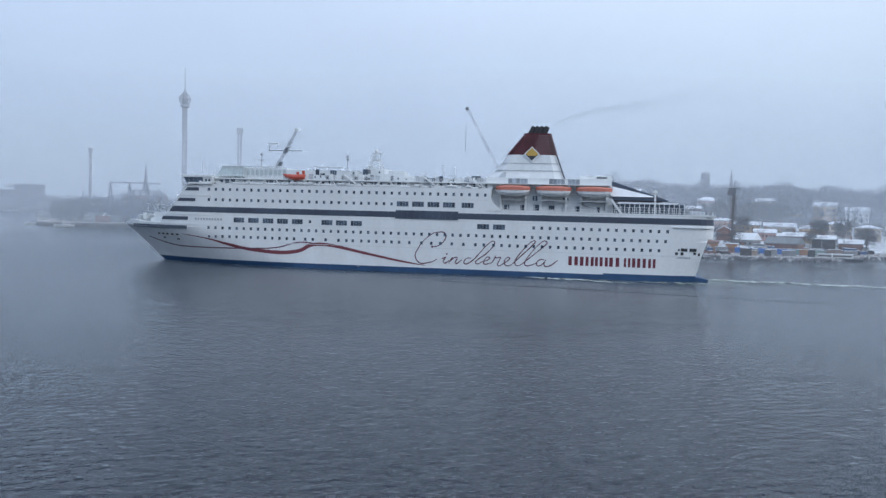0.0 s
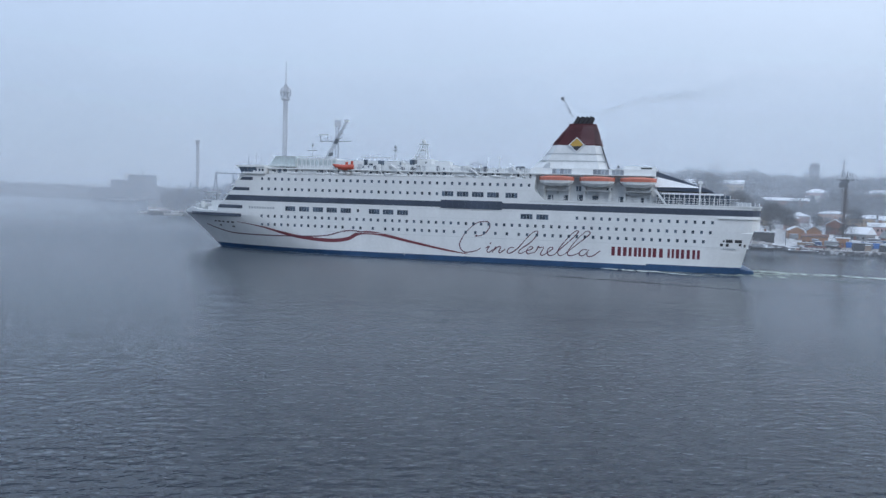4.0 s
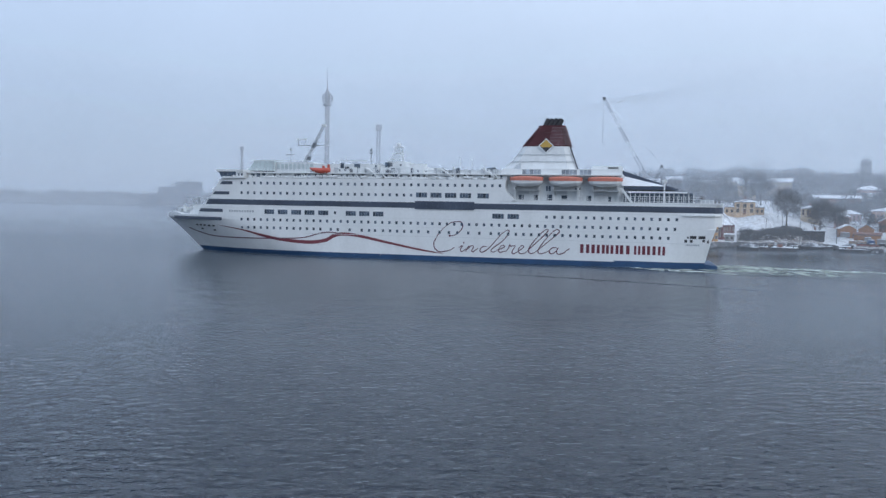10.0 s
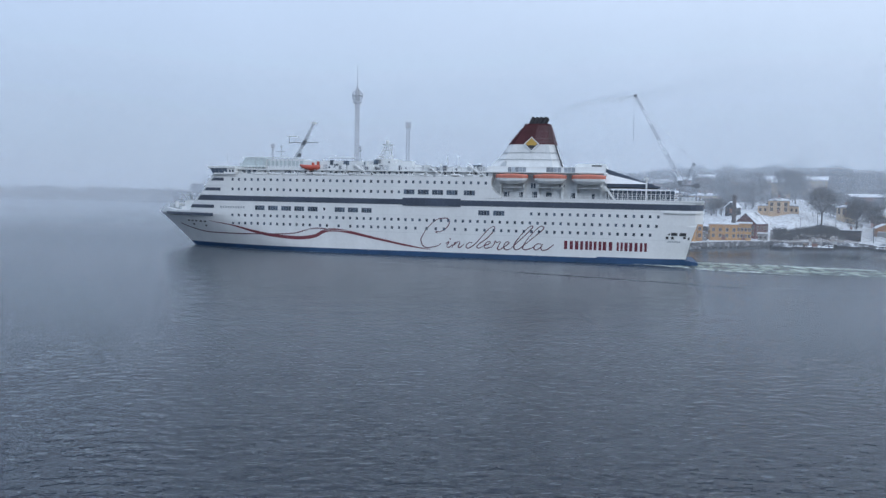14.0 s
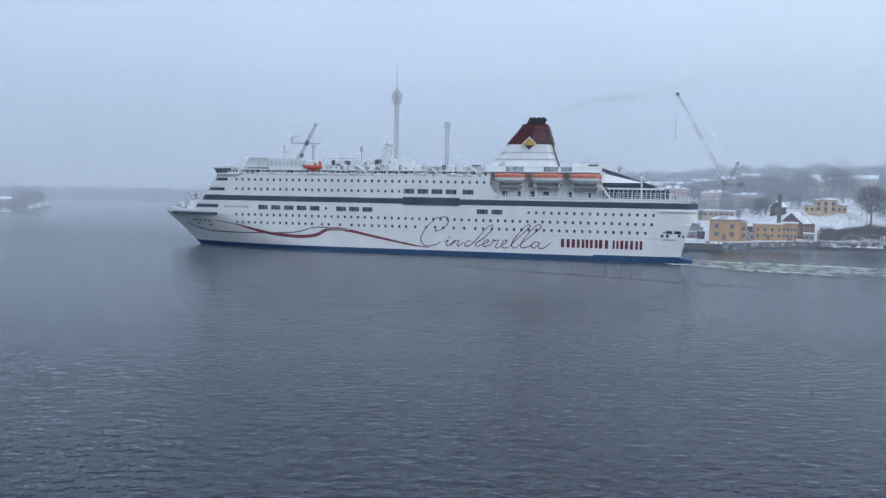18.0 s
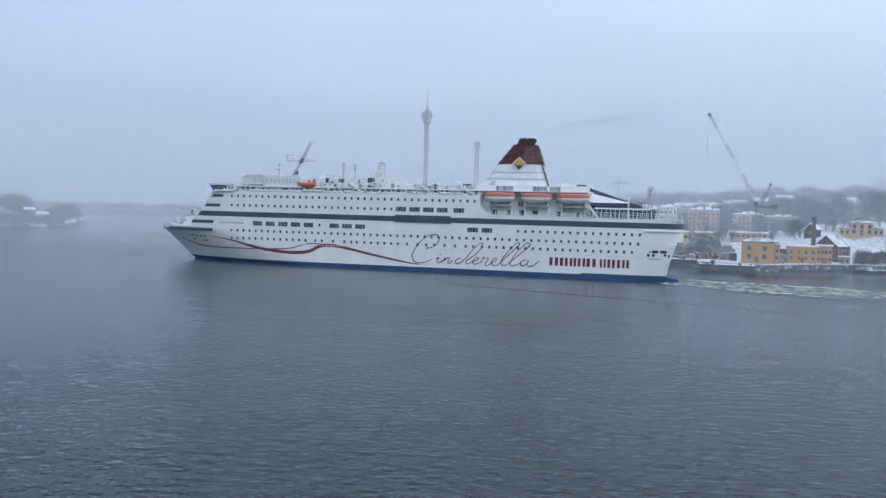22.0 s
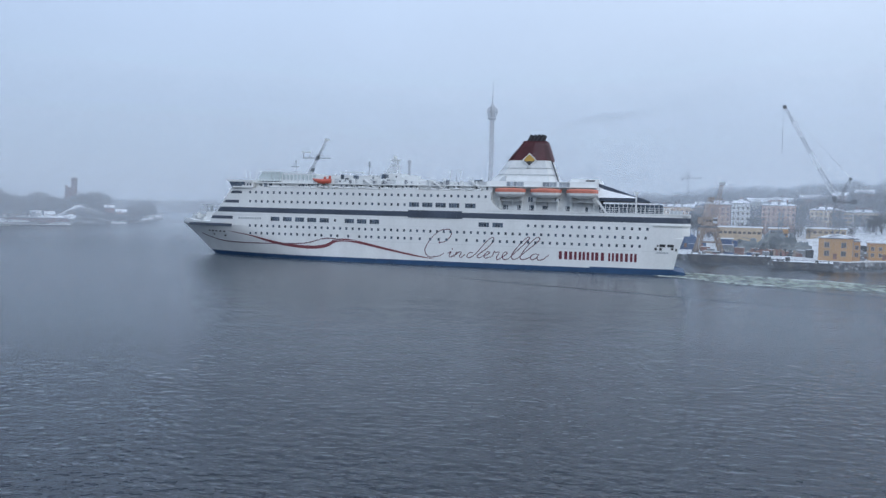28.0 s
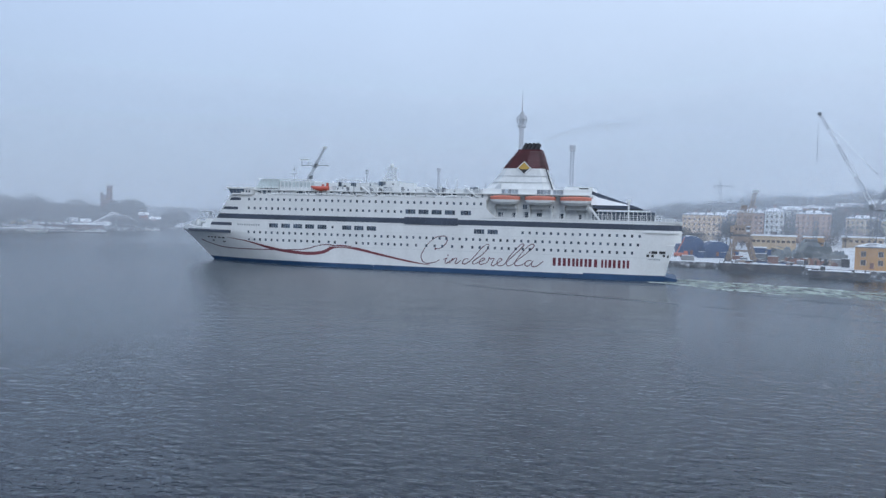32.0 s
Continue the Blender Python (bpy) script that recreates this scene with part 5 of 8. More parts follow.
def bow_wash():
    """Broken white water along the forepart of the hull, in the ship's own space."""
    me = bpy.data.meshes.new("bow_wash")
    verts, faces, uvs = [], [], []
    n = 60
    for i in range(n + 1):
        s = i / n
        u = 13.0 + 75 * (1 - s)
        y = half(u, 0.3)
        for k in range(4):
            off = -0.4 + (0.9 + 1.6 * math.sin(math.pi * min(1, s * 1.1)) ** 2) * k / 3
            verts.append((u - MID, -(y + off), 0.09))
            uvs.append((s, k / 3))
    for i in range(n):
        for k in range(3):
            q = i * 4 + k
            faces.append((q, q + 1, q + 5, q + 4))
    me.from_pydata(verts, [], faces)
    layer = me.uv_layers.new(name="UVMap")
    for loop in me.loops:
        layer.data[loop.index].uv = uvs[loop.vertex_index]
    me.materials.append(FLECKS)
    ob = new("bow_foam", me)
    tagged(ob, "thin broken white water along the ferry's bow", "foam", kind="stuff")
    return ob


FLECKS = streaky_sheet("broken_bow_water", (0.66, 0.71, 0.72), 0.7, (22, 1.2), 2.0, 0.3, 0.48, 0.70)
BOW_FOAM = bow_wash()
# ---- things of the shore ----
OCHRE = mat("ochre_plaster", (0.50, 0.275, 0.105), 0.85, 0, 3, 0.08, 0.25, 0.12, 0.3, streak=3)
ORANGE_P = mat("orange_timber", (0.33, 0.165, 0.082), 0.85, 0, 3, 0.10, 0.3, 0.12, 0.3, streak=3)
FALU = mat("dark_red_timber", (0.115, 0.030, 0.026), 0.85, 0, 4, 0.12, 0.4, 0.12, 0.4, streak=3)
PALE_Y = mat("pale_yellow_plaster", (0.56, 0.40, 0.26), 0.85, 0, 3, 0.06, 0.2, 0.12, 0.2, streak=3)
BEIGE = mat("beige_plaster", (0.47, 0.36, 0.24), 0.85, 0, 3, 0.06, 0.2, 0.12, 0.2, streak=3)
PINK = mat("salmon_plaster", (0.44, 0.28, 0.21), 0.85, 0, 3, 0.06, 0.2, 0.12, 0.2, streak=3)
ROSE = mat("dull_pink_plaster", (0.42, 0.28, 0.26), 0.85, 0, 3, 0.06, 0.2, 0.12, 0.2, streak=3)
CREAM = mat("off_white_plaster", (0.62, 0.62, 0.60), 0.85, 0, 3, 0.05, 0.2, 0.10, 0.2, streak=3)
BROWN = mat("brown_brick", (0.20, 0.10, 0.075), 0.9, 0, 4, 0.15, 0.3, 0.12, 0.4)
SOOT = mat("sooty_dark_brick", (0.075, 0.060, 0.056), 0.9, 0, 4, 0.2, 0.3, 0.2, 0.4)
BRICK = mat("dark_red_brick", (0.21, 0.075, 0.060), 0.9, 0, 4, 0.15, 0.3, 0.12, 0.4)
CONCRETE = mat("weathered_concrete", (0.24, 0.24, 0.24), 0.9, 0, 3, 0.12, 0.2, 0.18, 0.4)
TAR = mat("tarred_timber", (0.026, 0.025, 0.026), 0.8, 0, 3, 0.25, 0.3, 0.25, 0.5)
SLATE = mat("grey_sheet_roof", (0.17, 0.18, 0.19), 0.7, 0, 3, 0.15, 0.3, 0.15, 0.2)
STEELBLUE = mat("blue_sheet_metal", (0.035, 0.075, 0.17), 0.6, 0, 2, 0.15, 0.3, 0.15, 0.2)
BRIGHTBLUE = mat("bright_blue_container", (0.03, 0.14, 0.42), 0.6, 0, 2, 0.12, 0.3, 0.15, 0.2)
GREENISH = mat("grey_green_container", (0.16, 0.24, 0.22), 0.6, 0, 2, 0.12, 0.3, 0.15, 0.2)
RUST = mat("rusty_yellow_steel", (0.265, 0.195, 0.145), 0.75, 0.1, 2, 0.25, 0.4, 0.3, 0.3)
DARKSTEEL = mat("dark_crane_steel", (0.095, 0.100, 0.110), 0.6, 0.3, 3, 0.15, 0.4, 0.15, 0.1)
PALESTEEL = mat("pale_crane_steel", (0.50, 0.52, 0.54), 0.6, 0.2, 3, 0.12, 0.4, 0.12, 0.1)
NAVAL = mat("naval_grey_paint", (0.17, 0.20, 0.22), 0.6, 0, 2, 0.12, 0.3, 0.12, 0.1)
# light steel grey with some distance haze put into the colour
TOWER_GREY = mat("haze_paled_tower_grey", (0.40, 0.41, 0.43), 0.6, 0.2, 2, 0.12, 0.3, 0.12, 0.1)
BARK = mat("winter_bark", (0.075, 0.068, 0.062), 0.95, 0, 6, 0.25, 0.5, 0.2, 0.4)
TWIG = mat("bare_twigs", (0.070, 0.068, 0.068), 0.95, 0, 2, 0.25, 0.10, 0.25, 0.0)
TWIG_SNOW = mat("snow_dusted_twigs", (0.058, 0.060, 0.064), 0.95, 0, 1, 0.3, 0.06, 0.35, 0.0)
PANE = glass("house_window_glass", (0.055, 0.044, 0.040), 0.6)
TRIM = mat("pale_window_trim", (0.40, 0.36, 0.30), 0.8, 0, 4, 0.06, 0.5, 0.06, 0.1)

PATCHY = two_tone("patchy_snow_roof", (0.17, 0.17, 0.18), (0.76, 0.78, 0.81), 0.16, 0.32, 0.47, 0.85, 4.0, 0.2)
TARP = two_tone("frosted_tarpaulin", (0.12, 0.13, 0.14), (0.62, 0.64, 0.67), 0.4, 0.47, 0.60, 0.9)
pane_cache = {}


def pane_mesh(w, h, m):
    key = (round(w, 2), round(h, 2), m.name)
    if key not in pane_cache:
        pane_cache[key] = Geo().box(-w / 2, w / 2, -0.07, 0.12, -h / 2, h / 2).mesh("pane", m)
    return pane_cache[key]


def windows_on(parent, w, depth, h, rows, cols, size, trim, z_low=1.1, sides=True, skip=()):
    """Window panes, each a part, on the front and the two ends of a house body of w x depth x h."""
    ww, wh = size
    gap = (h - z_low - 0.5) / rows
    for r in range(rows):
        z = z_low + gap * r + wh / 2 + 0.1
        faces = [(cols, w, lambda s: pose(s, -depth / 2, z))]
        if sides:
            n = max(1, round(cols * depth / w))
            faces += [(n, depth, lambda s: pose(-w / 2, s, z, 0, 0, -90)), (n, depth, lambda s: pose(w / 2, s, z, 0, 0, 90))]
        for n, span, place in faces:
            for c in range(n):
                if (r, c) in skip:
                    continue
                s = (c + 0.5) * span / n - span / 2
                win = part("window", pane_mesh(ww, wh, PANE), None, parent, at=place(s))
                if trim:
                    part("window_frame", trim_mesh(ww, wh), None, win)


trim_cache = {}


def trim_mesh(w, h):
    key = (round(w, 2), round(h, 2))
    if key not in trim_cache:
        g = Geo()
        for x0, x1, z0, z1 in ((-w / 2 - 0.14, -w / 2, -h / 2, h / 2), (w / 2, w / 2 + 0.14, -h / 2, h / 2), (-w / 2 - 0.14, w / 2 + 0.14, h / 2, h / 2 + 0.14), (-w / 2 - 0.2, w / 2 + 0.2, -h / 2 - 0.14, -h / 2), (-0.04, 0.04, -h / 2, h / 2)):
            g.box(x0, x1, -0.11, -0.01, z0, z1)
        trim_cache[key] = g.mesh("frame", TRIM)
    return trim_cache[key]


def roof_geo(kind, w, d, h, top, over=0.5):
    g = Geo()
    a, b = w / 2 + over, d / 2 + over
    if kind == "flat":
        g.box(-a, a, -b, b, h, h + max(top, 0.3))
    elif kind == "hip":
        r = max(0.2, a - b) if a > b else 0.3
        rb = max(0.2, b - a) if b > a else 0.15
        base = [(-a, -b, h - 0.05), (a, -b, h - 0.05), (a, b, h - 0.05), (-a, b, h - 0.05)]
        eave = [(-a, -b, h + 0.15), (a, -b, h + 0.15), (a, b, h + 0.15), (-a, b, h + 0.15)]
        ridge = [(-r, -rb, h + top), (r, -rb, h + top), (r, rb, h + top), (-r, rb, h + top)]
        g.loft([base, eave, ridge])
    elif kind == "gable_x":      # ridge along the front
        g.loft([[(-a, -b, h - 0.1), (-a, -b, h + 0.15), (-a, 0, h + top), (-a, b, h + 0.15), (-a, b, h - 0.1)], [(a, -b, h - 0.1), (a, -b, h + 0.15), (a, 0, h + top), (a, b, h + 0.15), (a, b, h - 0.1)]])
    elif kind == "gable_y":      # gable towards the water
        for s in (-1, 1):
            g.loft([[(s * a, -b, h - 0.3), (s * a, -b, h - 0.05), (0, -b, h + top + 0.2), (0, -b, h + top - 0.15)], [(s * a, b, h - 0.3), (s * a, b, h - 0.05), (0, b, h + top + 0.2), (0, b, h + top - 0.15)]])
    elif kind == "arch":
        ring = [(a * math.cos(t), top * math.sin(t)) for t in (math.pi * k / 12 for k in range(13))]
        g.loft([[(x, -b, h + z) for x, z in ring], [(x, b, h + z) for x, z in ring]])
    return g


CASTLE = mat("hazy_dark_brick", (0.125, 0.072, 0.068), 0.9, 0, 4, 0.15, 0.3, 0.12, 0.4)


def house(name, label, category, t0, t1, far, z0, h, depth, wall, roof="hip", top=2.0, rows=2, cols=4, size=(1.1, 1.5), roof_m=SNOW, yaw=0.0, trim=False, chimneys=0, group="", z_low=1.0, door=True, sides=True, skip=(), dormers=0):
    """A building seen between two bearings at a distance, standing on height z0."""
    w = far * radians(abs(t1 - t0))
    turn = (t0 + t1) / 2
    p = polar(turn, far + depth / 2, z0)
    ob = thing(name, label, category, pose(p.x, p.y, p.z, 0, 0, turn + yaw), group)
    body = Geo().box(-w / 2, w / 2, -depth / 2, depth / 2, -4, h)
    if roof == "gable_y":
        body.prism([(-w / 2, h), (w / 2, h), (0, h + top)], -depth / 2 + 0.02, depth / 2 - 0.02)
    part("wall", body, wall, ob)
    if roof == "flat":
        part("cornice", Geo().box(-w / 2 - 0.3, w / 2 + 0.3, -depth / 2 - 0.3, depth / 2 + 0.3, h - 0.35, h + 0.02), wall, ob)
    rf = part("roof", roof_geo(roof, w, depth, h, top), roof_m, ob, "snow-covered roof" if roof_m is SNOW else "")
    if roof == "arch":
        arc = [math.radians(58 + 6 * k) for k in range(9)]
        ring_in, ring_out = [((w / 2 + 0.5) * math.cos(a), h + top * math.sin(a)) for a in arc], [((w / 2 + 0.5) * math.cos(a) * 1.005, h + 0.12 + top * math.sin(a)) for a in arc]
        part("snow_cap", Geo().prism(ring_in + ring_out[::-1], -depth / 2 - 0.4, depth / 2 + 0.4), SNOW, rf, "snow lying along the crown of the roof")
    if roof in ("hip", "gable_x"):
        part("eave", Geo().box(-w / 2 - 0.4, w / 2 + 0.4, -depth / 2 - 0.4, depth / 2 + 0.4, h - 0.3, h - 0.06), SLATE, ob)
    if rows:
        windows_on(ob, w, depth, h, rows, cols, size, trim, z_low, sides, skip)
    for k in range(chimneys):
        x = (k + 1) * w / (chimneys + 1) - w / 2
        part("chimney", Geo().box(x - 0.45, x + 0.45, -0.45, 0.45, h, h + top + 1.3).box(x - 0.55, x + 0.55, -0.55, 0.55, h + top + 1.1, h + top + 1.35), BROWN, rf)
    for k in range(dormers):
        x = (k + 0.5) * 0.8 * w / dormers - 0.4 * w
        part("dormer", Geo().box(x - 0.7, x + 0.7, -depth / 2 + 0.6, -depth / 2 + 3.4, h - 0.1, h + 0.62 * top + 0.5), SLATE, rf)
    if door:
        part("door", Geo().box(-0.65, 0.65, -depth / 2 - 0.08, -depth / 2 + 0.05, 0, 2.2), BROWN, ob)
    return ob


# the old naval yard
house("customs_house", "ochre two-storey quay house with hipped roof under patchy snow", "house", -22.32, -24.3, 345, 3.3, 8.4, 10, OCHRE, "hip", 1.6, 2, 2, (1.6, 1.9), trim=True, yaw=-4, z_low=1.2, roof_m=PATCHY)
house("customs_wing", "ochre rear wing of the quay house under patchy snow", "house", -24.32, -24.70, 351, 3.2, 7.4, 9, OCHRE, "hip", 1.0, 2, 1, (1.1, 1.5), roof_m=PATCHY, trim=True, door=False)
house("workshop_house", "long low ochre house with flat snowy roof by the water", "house", -25.12, -26.9, 360, 3.2, 6.6, 10, OCHRE, "flat", 0.5, 2, 4, (1.0, 1.3), trim=True, yaw=5)
house("workshop_wing", "ochre wing of a workshop with flat snowy roof", "house", -26.92, -27.85, 364, 3.1, 7.2, 11, OCHRE, "flat", 0.5, 2, 4, (0.9, 1.3), trim=True)
house("red_timber_house", "dark red timber house, white windows, gable roof under patchy snow", "house", -27.1, -28.6, 388, 3.3, 6.7, 13, FALU, "gable_y", 4.8, 2, 3, (1.3, 1.7), trim=True, yaw=-24, roof_m=PATCHY)
house("boat_shed", "low grey shed with snowy roof at the shore", "shed", -28.3, -28.9, 374, 2.6, 3.2, 5, CONCRETE, "flat", 0.4, 1, 2, (0.8, 1.0), door=False)
p = polar(-26.7, 382, 2)
stack = thing("brick_chimney", "tall dark brick factory chimney", "chimney", pose(p.x, p.y, p.z))
part("shaft", Geo().loft([[(r * math.cos(a), r * math.sin(a), z) for a in (2 * math.pi * k / 12 for k in range(12))] for r, z in ((1.05, 0), (0.85, 19.8), (0.78, 20.6))]), SOOT, stack)
part("collar", Geo().loft([[(r * math.cos(a), r * math.sin(a), z) for a in (2 * math.pi * k / 12 for k in range(12))] for r, z in ((0.85, 19.6), (1.0, 19.9), (1.0, 20.5), (0.8, 20.9))]), SOOT, stack)
house("gatehouse", "dark timber house with snowy roof on the slope", "house", -26.25, -27.0, 424, 14.2, 3.0, 7, TAR, "gable_y", 2.8, 1, 3, (0.9, 1.1), yaw=-18)
house("hill_villa", "pale yellow villa with hipped roof under patchy snow on the hill", "house", -28.84, -30.16, 442, 14.4, 6.6, 10, PALE_Y, "hip", 1.7, 2, 3, (1.4, 1.9), trim=True, chimneys=1, roof_m=PATCHY)
house("villa_wing", "low pale yellow wing of a villa", "house", -28.2, -28.84, 444, 14.3, 4.0, 8, PALE_Y, "hip", 1.0, 1, 2, (1.0, 1.5), door=False, roof_m=PATCHY)
house("villa_wing", "low pale yellow wing of a villa", "house", -30.16, -30.74, 444, 14.4, 4.0, 8, PALE_Y, "hip", 1.0, 1, 2, (1.0, 1.5), door=False, roof_m=PATCHY)
house("hill_house", "pale plastered house with snowy roof among trees", "house", -33.0, -34.1, 462, 13.6, 4.6, 9, BEIGE, "hip", 1.5, 2, 4, (1.0, 1.3), chimneys=1, roof_m=PATCHY)
# tenements behind the yard
house("apartment_house", "pale yellow four-storey apartment block with patchy snow on its roof", "apartment block", -11.4, -14.0, 520, 11.0, 14.0, 12, PALE_Y, "hip", 1.5, 4, 8, (1.0, 1.45), roof_m=PATCHY, group="tenements", chimneys=2, dormers=4)
house("apartment_house", "brown and salmon apartment block with patchy snow on its roof", "apartment block", -15.0, -16.7, 482, 12.8, 13.6, 13, PINK, "hip", 2.6, 4, 5, (1.0, 1.45), roof_m=PATCHY, group="tenements", chimneys=2, dormers=2)
house("apartment_house", "off-white four-storey apartment block with patchy snow on its steep roof", "apartment block", -16.75, -17.95, 480, 13.4, 13.8, 13, CREAM, "hip", 2.4, 4, 4, (1.0, 1.45), roof_m=PATCHY, group="tenements", chimneys=1)
house("apartment_house", "salmon four-storey apartment block with patchy snow on its roof", "apartment block", -18.68, -20.8, 482, 13.8, 12.6, 13, PINK, "hip", 2.0, 4, 7, (1.0, 1.45), roof_m=PATCHY, group="tenements", chimneys=3, dormers=3)
house("apartment_house", "beige three-storey apartment block with patchy snow on its roof", "apartment block", -21.65, -23.55, 502, 14.8, 9.8, 12, BEIGE, "hip", 1.9, 3, 7, (1.0, 1.45), roof_m=PATCHY, group="tenements", chimneys=2, dormers=3)
house("apartment_house", "long salmon-beige apartment block with patchy snow on its roof", "apartment block", -23.65, -25.9, 504, 14.6, 9.0, 12, BEIGE, "hip", 1.6, 3, 8, (1.6, 1.3), roof_m=PATCHY, group="tenements", chimneys=2, dormers=3)
# halls and sheds of the dockyard
house("dock_hall", "long low beige dockyard hall with snowy roof", "hall", -15.95, -18.75, 432, 9.4, 4.3, 14, BEIGE, "flat", 0.6, 1, 9, (1.6, 1.2), door=False)
house("dock_hall", "low ochre hall with flat snowy roof", "hall", -19.2, -20.4, 440, 9.0, 4.6, 12, OCHRE, "flat", 0.6, 1, 4, (1.4, 1.2), door=False)
house("dock_hall", "low hall with snowy roof behind the crane", "hall", -21.5, -23.85, 450, 10.6, 3.4, 12, BEIGE, "flat", 0.8, 1, 7, (1.4, 1.1), door=False)
house("boat_hall", "dark blue arched boat hall dusted with snow", "hall", -11.1, -12.8, 415, 3.4, 2.6, 16, STEELBLUE, "arch", 6.8, 0, 0, roof_m=STEELBLUE, yaw=8)
house("boat_hall", "dark blue arched boat hall with a snowy flank", "hall", -12.85, -14.5, 406, 3.4, 2.2, 15, STEELBLUE, "arch", 5.0, 0, 0, roof_m=STEELBLUE, yaw=8)
for t0, t1, far, z, h in ((-16.0, -16.9, 402, 3.2, 5.2), (-16.95, -17.9, 400, 3.2, 4.2), (-14.6, -15.2, 410, 3.2, 3.2)):
    house("blue_shed", "blue sheet-metal shed with snow on its roof", "shed", t0, t1, far, z, h, 8, STEELBLUE, "flat", 0.25, 0, 0, roof_m=SNOW if h > 5 else STEELBLUE)
# timber yard with containers further along
house("orange_house", "orange timber house with gable to the water", "house", -35.25, -36.25, 440, 3.2, 5.2, 8, ORANGE_P, "gable_y", 1.9, 1, 3, (0.9, 1.1), roof_m=SNOW, yaw=10)
house("orange_house", "orange timber house with steep gable", "house", -36.45, -37.35, 438, 3.4, 4.8, 8, ORANGE_P, "gable_y", 2.6, 1, 3, (0.9, 1.1), roof_m=SLATE)
house("orange_shed", "long orange timber shed at the wharf", "shed", -36.2, -37.75, 416, 2.0, 4.4, 7, ORANGE_P, "gable_x", 1.0, 1, 5, (0.9, 1.0), roof_m=BROWN)
house("orange_shed", "orange timber shed with flat snowy roof", "shed", -38.25, -39.0, 412, 1.9, 4.2, 6, ORANGE_P, "flat", 0.3, 1, 2, (0.8, 1.0))
house("snow_roof_house", "grey house with a broad snow-covered roof", "house", -38.9, -40.25, 444, 4.2, 3.4, 12, CONCRETE, "gable_x", 3.6, 1, 4, (0.9, 1.0), yaw=-20)
house("slip_hall", "brown slipway hall with grey roof", "hall", -40.9, -43.0, 432, 2.8, 3.8, 14, BROWN, "gable_x", 3.2, 1, 4, (0.8, 0.9), roof_m=SLATE, yaw=-14)
house("pink_house", "dull pink house with hipped roof behind the wharf", "house", -35.25, -36.55, 502, 10.0, 5.4, 10, ROSE, "hip", 2.2, 2, 5, (1.0, 1.3))
house("pink_house", "long salmon house with snowy roof", "house", -37.1, -38.75, 492, 10.0, 7.4, 11, PINK, "hip", 1.6, 2, 6, (1.0, 1.4))
house("museum_hall", "long low hall with broad snowy roofs", "hall", -39.4, -43.2, 500, 8.0, 3.6, 20, BEIGE, "gable_x", 2.8, 1, 12, (1.0, 1.2))
house("museum_hall", "low beige hall with snowy roof", "hall", -40.2, -43.6, 470, 6.6, 3.0, 12, BEIGE, "gable_x", 1.6, 1, 9, (1.0, 1.1))
house("white_block", "pale plastered block on the hill", "apartment block", -36.25, -37.7, 602, 21.5, 7.0, 12, CREAM, "flat", 0.6, 2, 8, (1.2, 1.4))
house("yellow_house", "pale yellow house with snowy hipped roof", "house", -44.4, -45.9, 520, 9.5, 7.2, 12, PALE_Y, "hip", 2.2, 2, 6, (1.0, 1.4), chimneys=1)
house("yellow_house", "pale beige house with snowy roof", "house", -46.1, -47.6, 524, 9.2, 5.8, 12, BEIGE, "hip", 1.8, 2, 5, (1.0, 1.4))
house("roof_house", "house with snowy double roof among trees", "house", -41.4, -43.0, 620, 19.0, 4.6, 12, BEIGE, "gable_x", 2.8, 1, 6, (1.0, 1.3))
house("roof_house", "house with snowy roof among trees", "house", -38.9, -40.1, 620, 19.5, 3.2, 12, BEIGE, "gable_x", 2.6, 1, 5, (1.0, 1.3))
for t0, t1, far, h, m, roof, top, lab in ((-38.6, -40.4, 478, 6.0, PALE_Y, "gable_x", 2.0, "long pale yellow house with patchy snow"), (-40.6, -42.6, 484, 5.4, BEIGE, "gable_x", 2.2, "long beige house with patchy snow"), (-42.8, -44.2, 480, 5.8, PALE_Y, "hip", 2.0, "pale yellow house with patchy snow"), (-40.0, -41.4, 462, 3.6, ROSE, "gable_x", 2.0, "low dull pink house behind the wharf"), (-41.8, -43.2, 458, 3.6, BROWN, "gable_x", 2.2, "low brown brick house behind the wharf"), (-43.6, -45.0, 455, 4.2, TAR, "gable_x", 2.0, "dark timber shed behind the wharf"), (-37.6, -38.6, 458, 4.4, BROWN, "gable_y", 2.4, "brown gabled shed behind the wharf"), (-45.2, -46.6, 462, 4.0, BROWN, "gable_x", 2.2, "brown shed among trees"), (-35.0, -35.9, 470, 5.0, ROSE, "hip", 1.8, "dull pink house behind the orange houses"), (-33.3, -34.5, 418, 3.6, TAR, "flat", 0.3, "dark flat-roofed timber shed on the bank")):
    house("wharf_house", lab, "house", t0, t1, far, rise((t0 + t1) / 2, far - shore((t0 + t1) / 2)) + 1.2, h, 9, m, roof, top, 1 if h < 5 else 2, 6, (0.9, 1.2), roof_m=PATCHY, door=False, chimneys=1, group="houses behind the wharf")
rng = random.Random(11)
